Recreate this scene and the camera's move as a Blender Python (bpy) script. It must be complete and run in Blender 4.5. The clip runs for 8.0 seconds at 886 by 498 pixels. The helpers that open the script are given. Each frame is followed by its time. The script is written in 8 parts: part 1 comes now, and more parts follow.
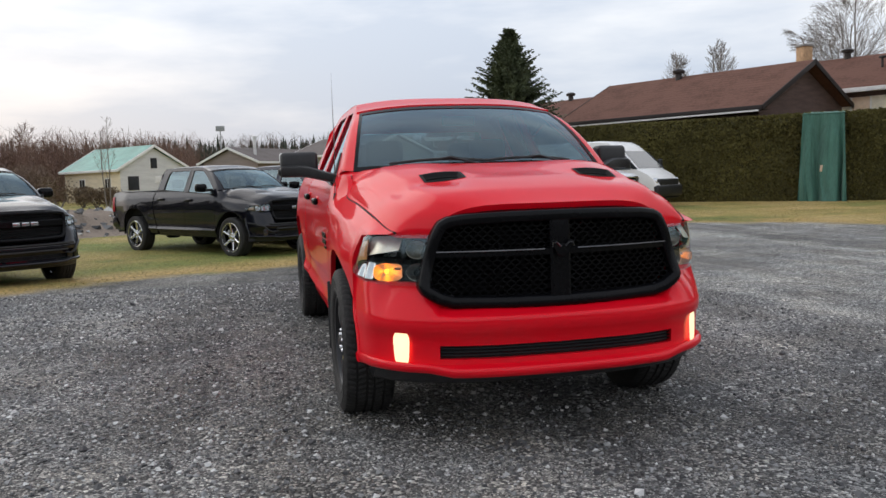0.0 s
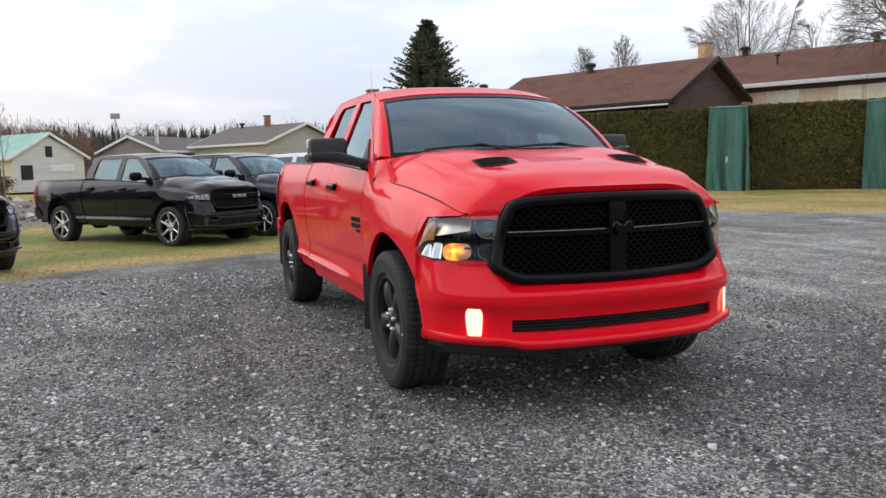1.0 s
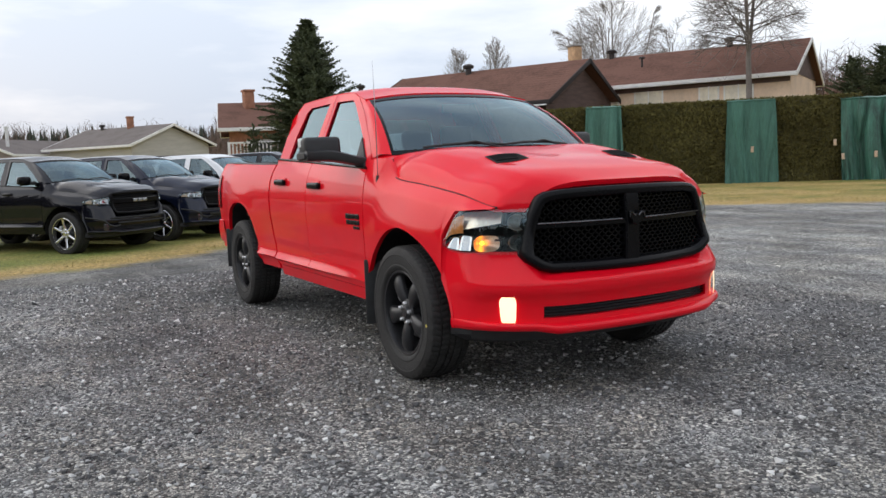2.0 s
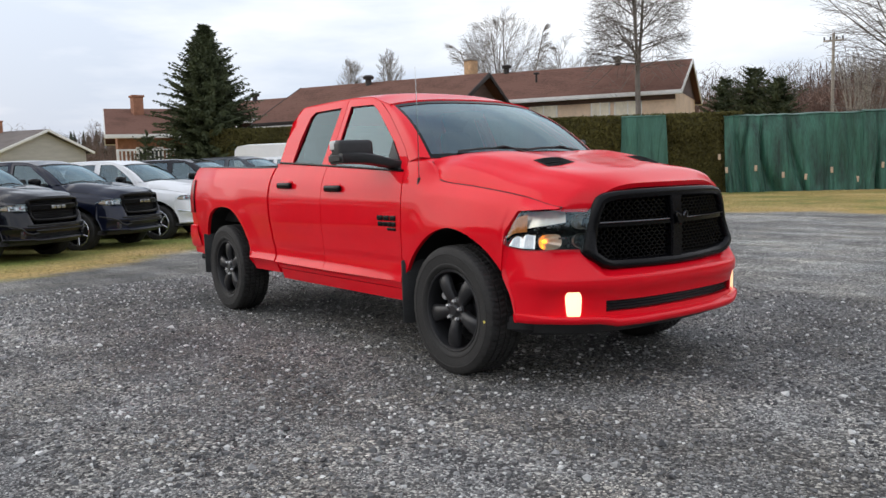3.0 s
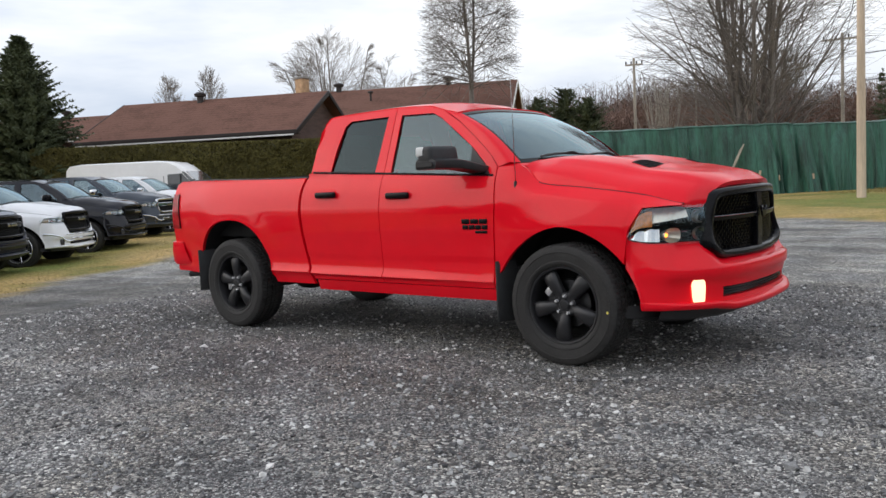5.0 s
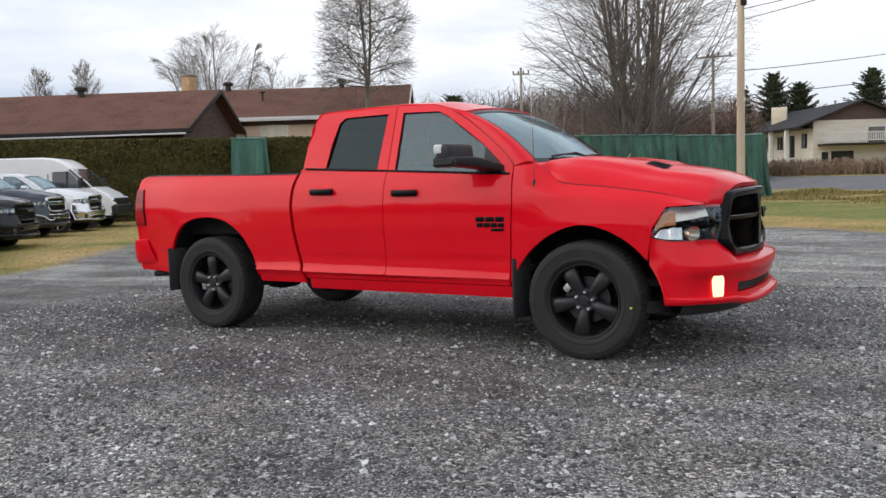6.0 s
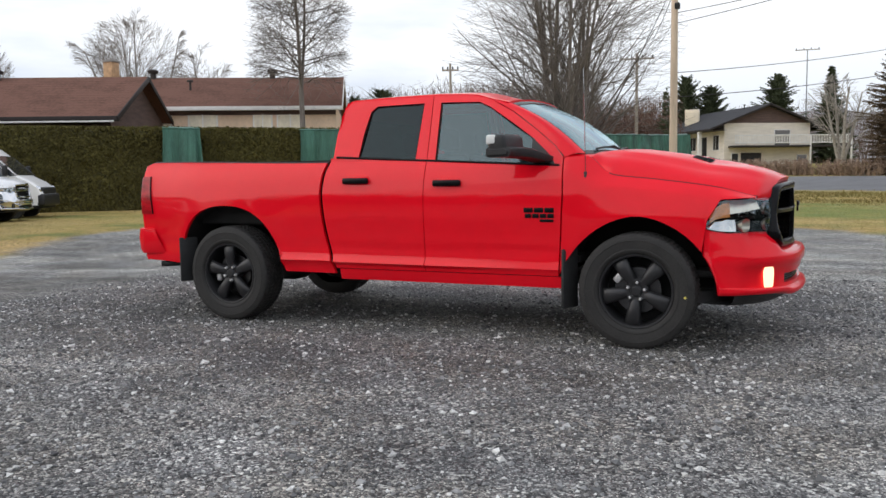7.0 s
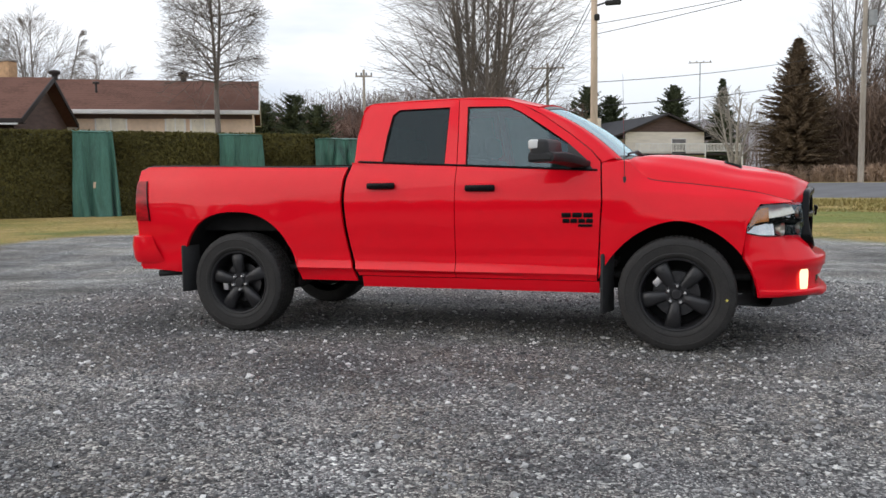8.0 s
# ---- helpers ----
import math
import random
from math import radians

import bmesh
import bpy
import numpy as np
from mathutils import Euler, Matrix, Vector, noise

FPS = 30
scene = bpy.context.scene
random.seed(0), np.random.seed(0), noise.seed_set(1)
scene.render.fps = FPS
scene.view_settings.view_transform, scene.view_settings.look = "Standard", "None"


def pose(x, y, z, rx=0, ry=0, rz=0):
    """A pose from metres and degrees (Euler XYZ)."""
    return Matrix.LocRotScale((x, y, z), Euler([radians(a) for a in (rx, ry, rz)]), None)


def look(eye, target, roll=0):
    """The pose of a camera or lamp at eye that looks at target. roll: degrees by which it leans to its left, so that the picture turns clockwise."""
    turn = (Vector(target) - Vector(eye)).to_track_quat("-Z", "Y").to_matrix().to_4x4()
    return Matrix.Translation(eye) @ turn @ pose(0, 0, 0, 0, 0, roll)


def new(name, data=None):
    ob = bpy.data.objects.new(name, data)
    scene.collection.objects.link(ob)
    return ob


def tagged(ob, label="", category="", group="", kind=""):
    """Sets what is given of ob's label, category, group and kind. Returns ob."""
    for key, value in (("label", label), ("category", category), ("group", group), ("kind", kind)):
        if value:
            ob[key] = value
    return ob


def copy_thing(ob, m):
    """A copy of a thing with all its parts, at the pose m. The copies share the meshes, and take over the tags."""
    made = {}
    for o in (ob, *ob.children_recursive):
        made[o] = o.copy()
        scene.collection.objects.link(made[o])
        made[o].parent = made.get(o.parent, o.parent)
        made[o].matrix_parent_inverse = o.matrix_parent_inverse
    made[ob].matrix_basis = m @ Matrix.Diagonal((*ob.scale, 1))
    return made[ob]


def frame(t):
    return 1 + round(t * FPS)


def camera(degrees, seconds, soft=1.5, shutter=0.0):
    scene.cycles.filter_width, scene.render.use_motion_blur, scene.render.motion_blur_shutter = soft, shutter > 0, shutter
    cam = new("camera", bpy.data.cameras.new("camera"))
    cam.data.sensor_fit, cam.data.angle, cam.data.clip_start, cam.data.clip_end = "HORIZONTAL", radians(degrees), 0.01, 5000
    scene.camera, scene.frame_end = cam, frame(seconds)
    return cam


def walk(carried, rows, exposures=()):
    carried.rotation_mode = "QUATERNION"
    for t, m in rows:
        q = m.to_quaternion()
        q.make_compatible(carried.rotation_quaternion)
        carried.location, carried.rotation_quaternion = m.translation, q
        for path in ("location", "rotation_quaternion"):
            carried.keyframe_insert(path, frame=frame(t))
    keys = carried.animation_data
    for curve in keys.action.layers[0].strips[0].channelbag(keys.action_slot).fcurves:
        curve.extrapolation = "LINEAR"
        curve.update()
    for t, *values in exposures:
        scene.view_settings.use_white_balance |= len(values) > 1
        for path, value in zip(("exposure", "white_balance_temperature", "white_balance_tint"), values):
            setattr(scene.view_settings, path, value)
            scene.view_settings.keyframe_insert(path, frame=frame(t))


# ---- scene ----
# camera
cam = camera(56.6, 8.0, soft=1.5, shutter=0.0)
PATH = [
    (0, (6.536, -1.452, 1.342), (4.595, -1.005, 1.168), -1.7),
    (0.5, (6.519, -1.882, 1.328), (4.605, -1.342, 1.118), -1.8),
    (1, (6.521, -2.332, 1.333), (4.649, -1.658, 1.13), -1.5),
    (1.5, (6.453, -2.8, 1.342), (4.649, -1.959, 1.14), -2.3),
    (1.7, (6.406, -2.957, 1.338), (4.626, -2.067, 1.133), -2.3),
    (2.8, (6.007, -3.982, 1.337), (4.395, -2.815, 1.131), -1.7),
    (3, (5.898, -4.189, 1.315), (4.316, -2.98, 1.122), -1.6),
    (3.5, (5.661, -4.622, 1.3), (4.148, -3.326, 1.12), -2.2),
    (4, (5.344, -5.033, 1.292), (3.906, -3.655, 1.115), -2.8),
    (4.5, (4.964, -5.423, 1.281), (3.607, -3.962, 1.12), -2.5),
    (4.7, (4.838, -5.577, 1.287), (3.525, -4.077, 1.124), -2.5),
    (5.8, (3.989, -6.238, 1.271), (2.918, -4.557, 1.112), -2.2),
    (6, (3.809, -6.37, 1.269), (2.804, -4.648, 1.106), -1.7),
    (6.5, (3.362, -6.606, 1.25), (2.455, -4.833, 1.066), -1.1),
    (7, (2.923, -6.805, 1.249), (2.103, -4.99, 1.071), -0.8),
    (7.5, (2.424, -6.998, 1.238), (1.725, -5.131, 1.069), -0.7),
    (8, (1.942, -7.075, 1.248), (1.346, -5.173, 1.083), -0.7),
]
walk(cam, [(t, look(eye, target, roll)) for t, eye, target, roll in PATH], exposures=[(0.0, 0.0), (0.5, 0.11), (1.0, 0.28), (1.5, 0.21), (2.2, 0.20), (4.0, 0.18), (6.0, 0.12), (7.0, 0.18), (8.0, 0.17)])

# ---- sky and sun: a bright, thinly overcast late afternoon ----
SUN_EL, SUN_AZ = 34.0, 232.0
world = bpy.data.worlds.new("sky")
scene.world = world
world.use_nodes = True
wn, wl = world.node_tree.nodes, world.node_tree.links
wn.clear()
w_out = wn.new("ShaderNodeOutputWorld")
w_bg = wn.new("ShaderNodeBackground")
w_sky = wn.new("ShaderNodeTexSky")
w_sky.sky_type = "NISHITA"
w_sky.sun_disc = False
w_sky.sun_elevation, w_sky.sun_rotation = radians(SUN_EL), radians(SUN_AZ)
w_sky.air_density, w_sky.dust_density, w_sky.ozone_density = 1.0, 3.0, 1.0
w_dim = wn.new("ShaderNodeMix")
w_dim.data_type = "RGBA"
w_dim.blend_type = "MULTIPLY"
w_dim.inputs[0].default_value = 1.0
w_dim.inputs[7].default_value = (0.12, 0.12, 0.12, 1)
w_co = wn.new("ShaderNodeTexCoord")
w_map = wn.new("ShaderNodeMapping")
w_map.inputs["Scale"].default_value = (1.0, 1.0, 4.5)
w_n1 = wn.new("ShaderNodeTexNoise")
w_n1.inputs["Scale"].default_value = 1.7
w_n1.inputs["Detail"].default_value = 6.0
w_n1.inputs["Roughness"].default_value = 0.55
w_ramp = wn.new("ShaderNodeValToRGB")
w_ramp.color_ramp.elements[0].position, w_ramp.color_ramp.elements[1].position = 0.36, 0.56
w_ramp.color_ramp.elements[0].color = (0.61, 0.67, 0.77, 1)
w_ramp.color_ramp.elements[1].color = (0.95, 0.955, 0.97, 1)
w_mix = wn.new("ShaderNodeMix")
w_mix.data_type = "RGBA"
w_mix.inputs[0].default_value = 0.88
wl.new(w_co.outputs["Generated"], w_map.inputs["Vector"])
wl.new(w_map.outputs[0], w_n1.inputs["Vector"])
# the cloud is thicker and bluer towards the west
w_sep, w_west, w_add = wn.new("ShaderNodeSeparateXYZ"), wn.new("ShaderNodeMapRange"), wn.new("ShaderNodeMath")
w_west.inputs["From Min"].default_value, w_west.inputs["From Max"].default_value = -1.0, -0.55
w_west.inputs["To Min"].default_value, w_west.inputs["To Max"].default_value = -0.12, 0.0
wl.new(w_co.outputs["Generated"], w_sep.inputs[0])
wl.new(w_sep.outputs[0], w_west.inputs["Value"])
wl.new(w_n1.outputs["Fac"], w_add.inputs[0])
wl.new(w_west.outputs[0], w_add.inputs[1])
wl.new(w_add.outputs[0], w_ramp.inputs[0])
wl.new(w_sky.outputs[0], w_dim.inputs[6])
wl.new(w_dim.outputs[2], w_mix.inputs[6])
wl.new(w_ramp.outputs[0], w_mix.inputs[7])
# haze along the horizon: peach in the south-west, grey-blue in the north
w_low, w_side, w_tint, w_haze = wn.new("ShaderNodeMapRange"), wn.new("ShaderNodeMapRange"), wn.new("ShaderNodeMix"), wn.new("ShaderNodeMix")
w_low.interpolation_type = "SMOOTHSTEP"
w_low.inputs["From Min"].default_value, w_low.inputs["From Max"].default_value = 0.0, 0.24
w_low.inputs["To Min"].default_value, w_low.inputs["To Max"].default_value = 1.0, 0.0
w_side.inputs["From Min"].default_value, w_side.inputs["From Max"].default_value = -0.22, 0.45
w_tint.data_type = w_haze.data_type = "RGBA"
w_haze.blend_type = "MULTIPLY"
w_tint.inputs[6].default_value, w_tint.inputs[7].default_value = (1.03, 0.93, 0.86, 1), (0.70, 0.75, 0.83, 1)
wl.new(w_sep.outputs[2], w_low.inputs["Value"])
wl.new(w_sep.outputs[1], w_side.inputs["Value"])
wl.new(w_side.outputs[0], w_tint.inputs[0])
wl.new(w_low.outputs[0], w_haze.inputs[0])
wl.new(w_mix.outputs[2], w_haze.inputs[6])
wl.new(w_tint.outputs[2], w_haze.inputs[7])
# the sky overhead, out of view, is dimmed and blued to darken reflections
w_high, w_top = wn.new("ShaderNodeMapRange"), wn.new("ShaderNodeMix")
w_high.interpolation_type = "SMOOTHSTEP"
w_high.inputs["From Min"].default_value, w_high.inputs["From Max"].default_value = 0.35, 0.85
w_top.data_type, w_top.blend_type = "RGBA", "MULTIPLY"
w_top.inputs[7].default_value = (0.84, 0.865, 0.925, 1)
wl.new(w_sep.outputs[2], w_high.inputs["Value"])
wl.new(w_high.outputs[0], w_top.inputs[0])
wl.new(w_haze.outputs[2], w_top.inputs[6])
wl.new(w_top.outputs[2], w_bg.inputs[0])
w_bg.inputs[1].default_value = 1.18
wl.new(w_bg.outputs[0], w_out.inputs[0])

sun_data = bpy.data.lights.new("sun", "SUN")
sun_data.energy, sun_data.angle, sun_data.color = 0.6, radians(60), (1.0, 0.95, 0.88)
sun = new("sun", sun_data)
sun_dir = Vector((math.sin(radians(SUN_AZ)) * math.cos(radians(SUN_EL)), math.cos(radians(SUN_AZ)) * math.cos(radians(SUN_EL)), math.sin(radians(SUN_EL))))
sun.matrix_world = look(tuple(sun_dir * 60), (0, 0, 0))
scene.view_settings.exposure = 0.0

# ---- materials ----
def nodes_of(name):
    m = bpy.data.materials.new(name)
    m.use_nodes = True
    n, l = m.node_tree.nodes, m.node_tree.links
    return m, n, l, n["Principled BSDF"]


def mat(name, col, rough=0.6, metal=0.0, scale=8.0, var=0.25, bump=0.0, bscale=None, coat=0.0, spec=0.5, col2=None, stretch=(1, 1, 1), rvar=0.0, random_=0.0, fine=0.0, emit=None, power=0.0, sheen=0.0, coat_rough=0.04):
    """A surface with its colour varied at two scales, and with fine relief."""
    m, n, l, p = nodes_of(name)
    co, mp = n.new("ShaderNodeTexCoord"), n.new("ShaderNodeMapping")
    mp.inputs["Scale"].default_value = stretch
    l.new(co.outputs["Object"], mp.inputs["Vector"])
    a, b = n.new("ShaderNodeTexNoise"), n.new("ShaderNodeTexNoise")
    a.inputs["Scale"].default_value, a.inputs["Detail"].default_value = scale, 3.0
    b.inputs["Scale"].default_value, b.inputs["Detail"].default_value = scale * 9.0, 4.0
    l.new(mp.outputs[0], a.inputs["Vector"])
    l.new(mp.outputs[0], b.inputs["Vector"])
    add = n.new("ShaderNodeMath")
    add.operation = "MULTIPLY_ADD"
    l.new(b.outputs["Fac"], add.inputs[0])
    add.inputs[1].default_value = 0.55 + fine
    l.new(a.outputs["Fac"], add.inputs[2])
    fac = add.outputs[0]
    if random_:
        info, ad = n.new("ShaderNodeObjectInfo"), n.new("ShaderNodeMath")
        ad.operation = "MULTIPLY_ADD"
        l.new(info.outputs["Random"], ad.inputs[0])
        ad.inputs[1].default_value = random_
        l.new(fac, ad.inputs[2])
        fac = ad.outputs[0]
    ramp = n.new("ShaderNodeValToRGB")
    c1 = tuple(max(0.0, c * (1 - var)) for c in col)
    c2 = col2 if col2 else tuple(min(1.0, c * (1 + var)) for c in col)
    ramp.color_ramp.elements[0].position, ramp.color_ramp.elements[1].position = 0.52, 1.02 + random_
    ramp.color_ramp.elements[0].color, ramp.color_ramp.elements[1].color = (*c1, 1), (*c2, 1)
    l.new(fac, ramp.inputs[0])
    l.new(ramp.outputs[0], p.inputs["Base Color"])
    p.inputs["Roughness"].default_value, p.inputs["Metallic"].default_value = rough, metal
    p.inputs["Specular IOR Level"].default_value = spec
    if rvar:
        rr = n.new("ShaderNodeMapRange")
        rr.inputs["From Min"].default_value, rr.inputs["From Max"].default_value = 0.35, 0.65
        rr.inputs["To Min"].default_value, rr.inputs["To Max"].default_value = rough - rvar, rough + rvar
        l.new(a.outputs["Fac"], rr.inputs["Value"])
        l.new(rr.outputs[0], p.inputs["Roughness"])
    if coat:
        p.inputs["Coat Weight"].default_value, p.inputs["Coat Roughness"].default_value = coat, coat_rough
    if sheen:
        p.inputs["Sheen Weight"].default_value = sheen
    if bump:
        bn, bt = n.new("ShaderNodeBump"), n.new("ShaderNodeTexNoise")
        bt.inputs["Scale"].default_value, bt.inputs["Detail"].default_value = bscale or scale * 12, 4.0
        l.new(mp.outputs[0], bt.inputs["Vector"])
        l.new(bt.outputs["Fac"], bn.inputs["Height"])
        bn.inputs["Strength"].default_value, bn.inputs["Distance"].default_value = bump, 0.01
        l.new(bn.outputs[0], p.inputs["Normal"])
    if emit:
        p.inputs["Emission Color"].default_value, p.inputs["Emission Strength"].default_value = (*emit, 1), power
    return m


def glass_mat(name, tint, gloss=0.06):
    """A thin pane: tinted see-through with a mirror-like surface."""
    m, n, l, p = nodes_of(name)
    n.remove(p)
    tr, gl, mx, fr, pw, ad = n.new("ShaderNodeBsdfTransparent"), n.new("ShaderNodeBsdfGlossy"), n.new("ShaderNodeMixShader"), n.new("ShaderNodeLayerWeight"), n.new("ShaderNodeMath"), n.new("ShaderNodeMath")
    tr.inputs[0].default_value = (*tint, 1)
    gl.inputs["Roughness"].default_value = 0.015
    gl.inputs["Color"].default_value = (0.72, 0.92, 1.0, 1)
    fr.inputs["Blend"].default_value = 0.5
    pw.operation, pw.inputs[1].default_value = "POWER", 4.0
    l.new(fr.outputs["Facing"], pw.inputs[0])
    ad.operation = "MULTIPLY_ADD"
    ad.inputs[1].default_value, ad.inputs[2].default_value = 0.9, gloss
    l.new(pw.outputs[0], ad.inputs[0])
    l.new(ad.outputs[0], mx.inputs[0])
    l.new(tr.outputs[0], mx.inputs[1])
    l.new(gl.outputs[0], mx.inputs[2])
    l.new(mx.outputs[0], n["Material Output"].inputs[0])
    return m


def paint(name, col, flake=0.0, rough=0.32, gloss=0.65, haze=0.10):
    return mat(name, col, rough=rough, metal=flake, scale=0.9, var=0.04, coat=gloss, bump=0.015, bscale=600, spec=0.05, coat_rough=haze)


RED = paint("red paint", (0.86, 0.003, 0.016), rough=0.5, gloss=0.62, haze=0.04)
BLACKP = paint("black paint", (0.003, 0.003, 0.007), gloss=0.88, haze=0.015)
NAVYP = paint("dark navy paint", (0.006, 0.009, 0.024), 0.2, gloss=0.88, haze=0.015)
VANWHITE = paint("white van paint", (0.90, 0.89, 0.87))
WHITEP = paint("white paint", (0.86, 0.87, 0.88))
GRAPHP = paint("graphite paint", (0.05, 0.06, 0.075), 0.4)
GLOSSBLACK = mat("gloss black plastic", (0.004, 0.004, 0.005), spec=0.16, rough=0.25, var=0.2, scale=5, bump=0.02)
PLASTIC = mat("textured black plastic", (0.016, 0.016, 0.017), rough=0.48, var=0.25, scale=20, bump=0.12, bscale=900)
RUBBER = mat("tyre rubber", (0.024, 0.023, 0.022), rough=0.75, var=0.5, scale=9, bump=0.25, bscale=260, rvar=0.08)
FLAP = mat("mud flap rubber", (0.022, 0.023, 0.024), rough=0.7, var=0.3, scale=9, bump=0.1)
RIMBLACK = mat("satin black alloy", (0.026, 0.026, 0.028), rough=0.36, metal=0.2, var=0.2, scale=6)
CHROME = mat("chrome", (0.72, 0.73, 0.75), rough=0.09, metal=1.0, var=0.05, scale=3)
ALLOY = mat("polished alloy", (0.52, 0.53, 0.55), rough=0.22, metal=1.0, var=0.1, scale=6)
DARKMETAL = mat("dark undercarriage steel", (0.02, 0.02, 0.02), rough=0.7, metal=0.3, var=0.5, scale=12, bump=0.3)
BRAKE = mat("brake disc steel", (0.11, 0.11, 0.115), rough=0.35, metal=1.0, var=0.2, scale=14)
LINER = mat("black liner", (0.010, 0.010, 0.010), rough=0.9, var=0.3, scale=10, bump=0.2)
SEATM = mat("dark grey seat cloth", (0.030, 0.031, 0.034), rough=0.9, var=0.3, scale=14, bump=0.2, bscale=500)
DASHM = mat("dark dashboard plastic", (0.020, 0.020, 0.022), rough=0.6, var=0.2, scale=10, bump=0.1)
PAPER = mat("white paper", (0.75, 0.76, 0.74), rough=0.8, var=0.05, scale=6)
WINDSCREEN = glass_mat("windscreen glass", (0.36, 0.45, 0.47), 0.13)
SIDEGLASS = glass_mat("side window glass", (0.25, 0.32, 0.34), 0.09)
PARKGLASS = glass_mat("clear side window glass", (0.50, 0.56, 0.57), 0.16)
PRIVACY = glass_mat("privacy glass", (0.05, 0.055, 0.06), 0.03)
LENS = glass_mat("clear lamp lens", (0.88, 0.90, 0.90), 0.09)
TAILRED = mat("red tail lamp lens", (0.36, 0.004, 0.010), rough=0.25, var=0.5, scale=7, coat=0.35, spec=0.2, stretch=(1, 1, 2.2))
AMBERBULB = mat("glowing amber bulb", (0.9, 0.5, 0.1), rough=0.3, var=0.1, scale=60, emit=(1.0, 0.26, 0.02), power=4.5)
AMBERLENS = mat("amber reflector lens", (0.55, 0.19, 0.035), rough=0.3, var=0.5, scale=70, coat=0.2)
FOGLIT = mat("lit fog lamp", (0.9, 0.86, 0.7), rough=0.3, var=0.1, scale=40, emit=(1.0, 0.78, 0.42), power=0.95)
CALIPER = mat("cast aluminium", (0.62, 0.62, 0.63), rough=0.4, metal=0.6, var=0.1, scale=20)
BLACKCHROME = mat("black chrome", (0.12, 0.12, 0.125), rough=0.22, metal=1.0, var=0.2, scale=20)
NUTM = mat("bright plated steel", (0.92, 0.92, 0.92), rough=0.25, metal=0.7, var=0.05, scale=20)
SMOKED = mat("smoked lamp housing", (0.30, 0.275, 0.235), rough=0.42, metal=1.0, var=0.35, scale=24)
SATINCHROME = mat("satin chrome", (0.80, 0.75, 0.64), rough=0.34, metal=1.0, var=0.12, scale=30)
YELLOWDOT = mat("yellow paint", (0.75, 0.62, 0.12), rough=0.6, var=0.1, scale=30)
MIRRORGLASS = mat("mirror glass", (0.85, 0.87, 0.88), rough=0.02, metal=1.0, var=0.02, scale=2)

ROOFBROWN = mat("brown roof shingles", (0.140, 0.074, 0.056), rough=0.95, spec=0.12, scale=0.9, var=0.28, bump=0.5, bscale=16, fine=0.3)
ROOFGREY = mat("grey brown roof shingles", (0.135, 0.115, 0.105), rough=0.92, scale=0.9, var=0.25, bump=0.4, bscale=16, fine=0.3)
ROOFGREEN = mat("green metal roofing", (0.10, 0.33, 0.27), rough=0.45, scale=0.7, var=0.2, bump=0.05)
ROOFBLACK = mat("black roof shingles", (0.022, 0.022, 0.026), rough=0.85, scale=1.1, var=0.3, bump=0.4, bscale=16)
SIDINGBROWN = mat("brown board siding", (0.115, 0.075, 0.065), rough=0.85, scale=1.2, var=0.25, stretch=(1, 1, 6), bump=0.3, bscale=30)
STUCCO = mat("beige stucco", (0.80, 0.61, 0.45), rough=0.92, scale=0.8, var=0.12, bump=0.3, bscale=60)
BEIGESIDING = mat("pale beige siding", (0.80, 0.74, 0.64), rough=0.8, scale=0.8, var=0.1, stretch=(1, 1, 5), bump=0.15, bscale=30)
TANSIDING = mat("greyish tan siding", (0.44, 0.42, 0.38), rough=0.8, scale=0.8, var=0.1, stretch=(1, 1, 5), bump=0.15, bscale=30)
MAUVESIDING = mat("mauve brown siding", (0.30, 0.245, 0.225), rough=0.8, scale=0.8, var=0.12, stretch=(1, 1, 5), bump=0.15, bscale=30)
CREAM = mat("cream siding", (0.80, 0.70, 0.53), rough=0.8, scale=0.8, var=0.12, stretch=(1, 1, 5), bump=0.15, bscale=30)
GREYSIDING = mat("light grey siding", (0.66, 0.65, 0.63), rough=0.8, scale=0.8, var=0.1, stretch=(1, 1, 5), bump=0.15, bscale=30)
BRICK = mat("orange brown brick", (0.33, 0.155, 0.095), rough=0.9, scale=3.0, var=0.3, bump=0.4, bscale=25)
YBRICK = mat("yellow brick", (0.54, 0.35, 0.20), rough=0.9, scale=4.0, var=0.25, bump=0.4, bscale=25)
WHITEWOOD = mat("white painted wood", (0.80, 0.79, 0.76), rough=0.6, scale=2.0, var=0.1, bump=0.1)
DARKTRIM = mat("dark brown trim", (0.022, 0.016, 0.015), rough=0.7, scale=2.0, var=0.2)
VENTM = mat("dark roof vent metal", (0.045, 0.038, 0.036), rough=0.5, metal=0.4, scale=5, var=0.3)
WINDOWDARK = mat("house window glass", (0.04, 0.045, 0.05), rough=0.06, scale=1.0, var=0.3, coat=1.0)
CURTAIN = mat("pale curtained window", (0.80, 0.73, 0.58), rough=0.5, scale=3.0, var=0.15, coat=0.6)
CONCRETE = mat("grey concrete", (0.35, 0.34, 0.32), rough=0.9, scale=1.5, var=0.2, bump=0.3)
# vertical colour streaks stand in for the shaded creases between the folds
TARP = mat("green shade tarp", (0.027, 0.100, 0.070), rough=0.55, scale=1.2, var=0.7, stretch=(2.5, 2.5, 0.3), bump=0.12, bscale=120, sheen=0.1)
PALETARP = mat("pale green shade cloth", (0.050, 0.145, 0.110), rough=0.7, scale=1.4, var=0.35, stretch=(2, 2, 0.3), bump=0.12, bscale=120, sheen=0.1)
TAG = mat("tan wooden tag", (0.62, 0.46, 0.33), rough=0.8, scale=9, var=0.2)
PLANK = mat("weathered pale plank", (0.36, 0.32, 0.25), rough=0.85, scale=3, var=0.3, stretch=(1, 1, 0.2), bump=0.2)
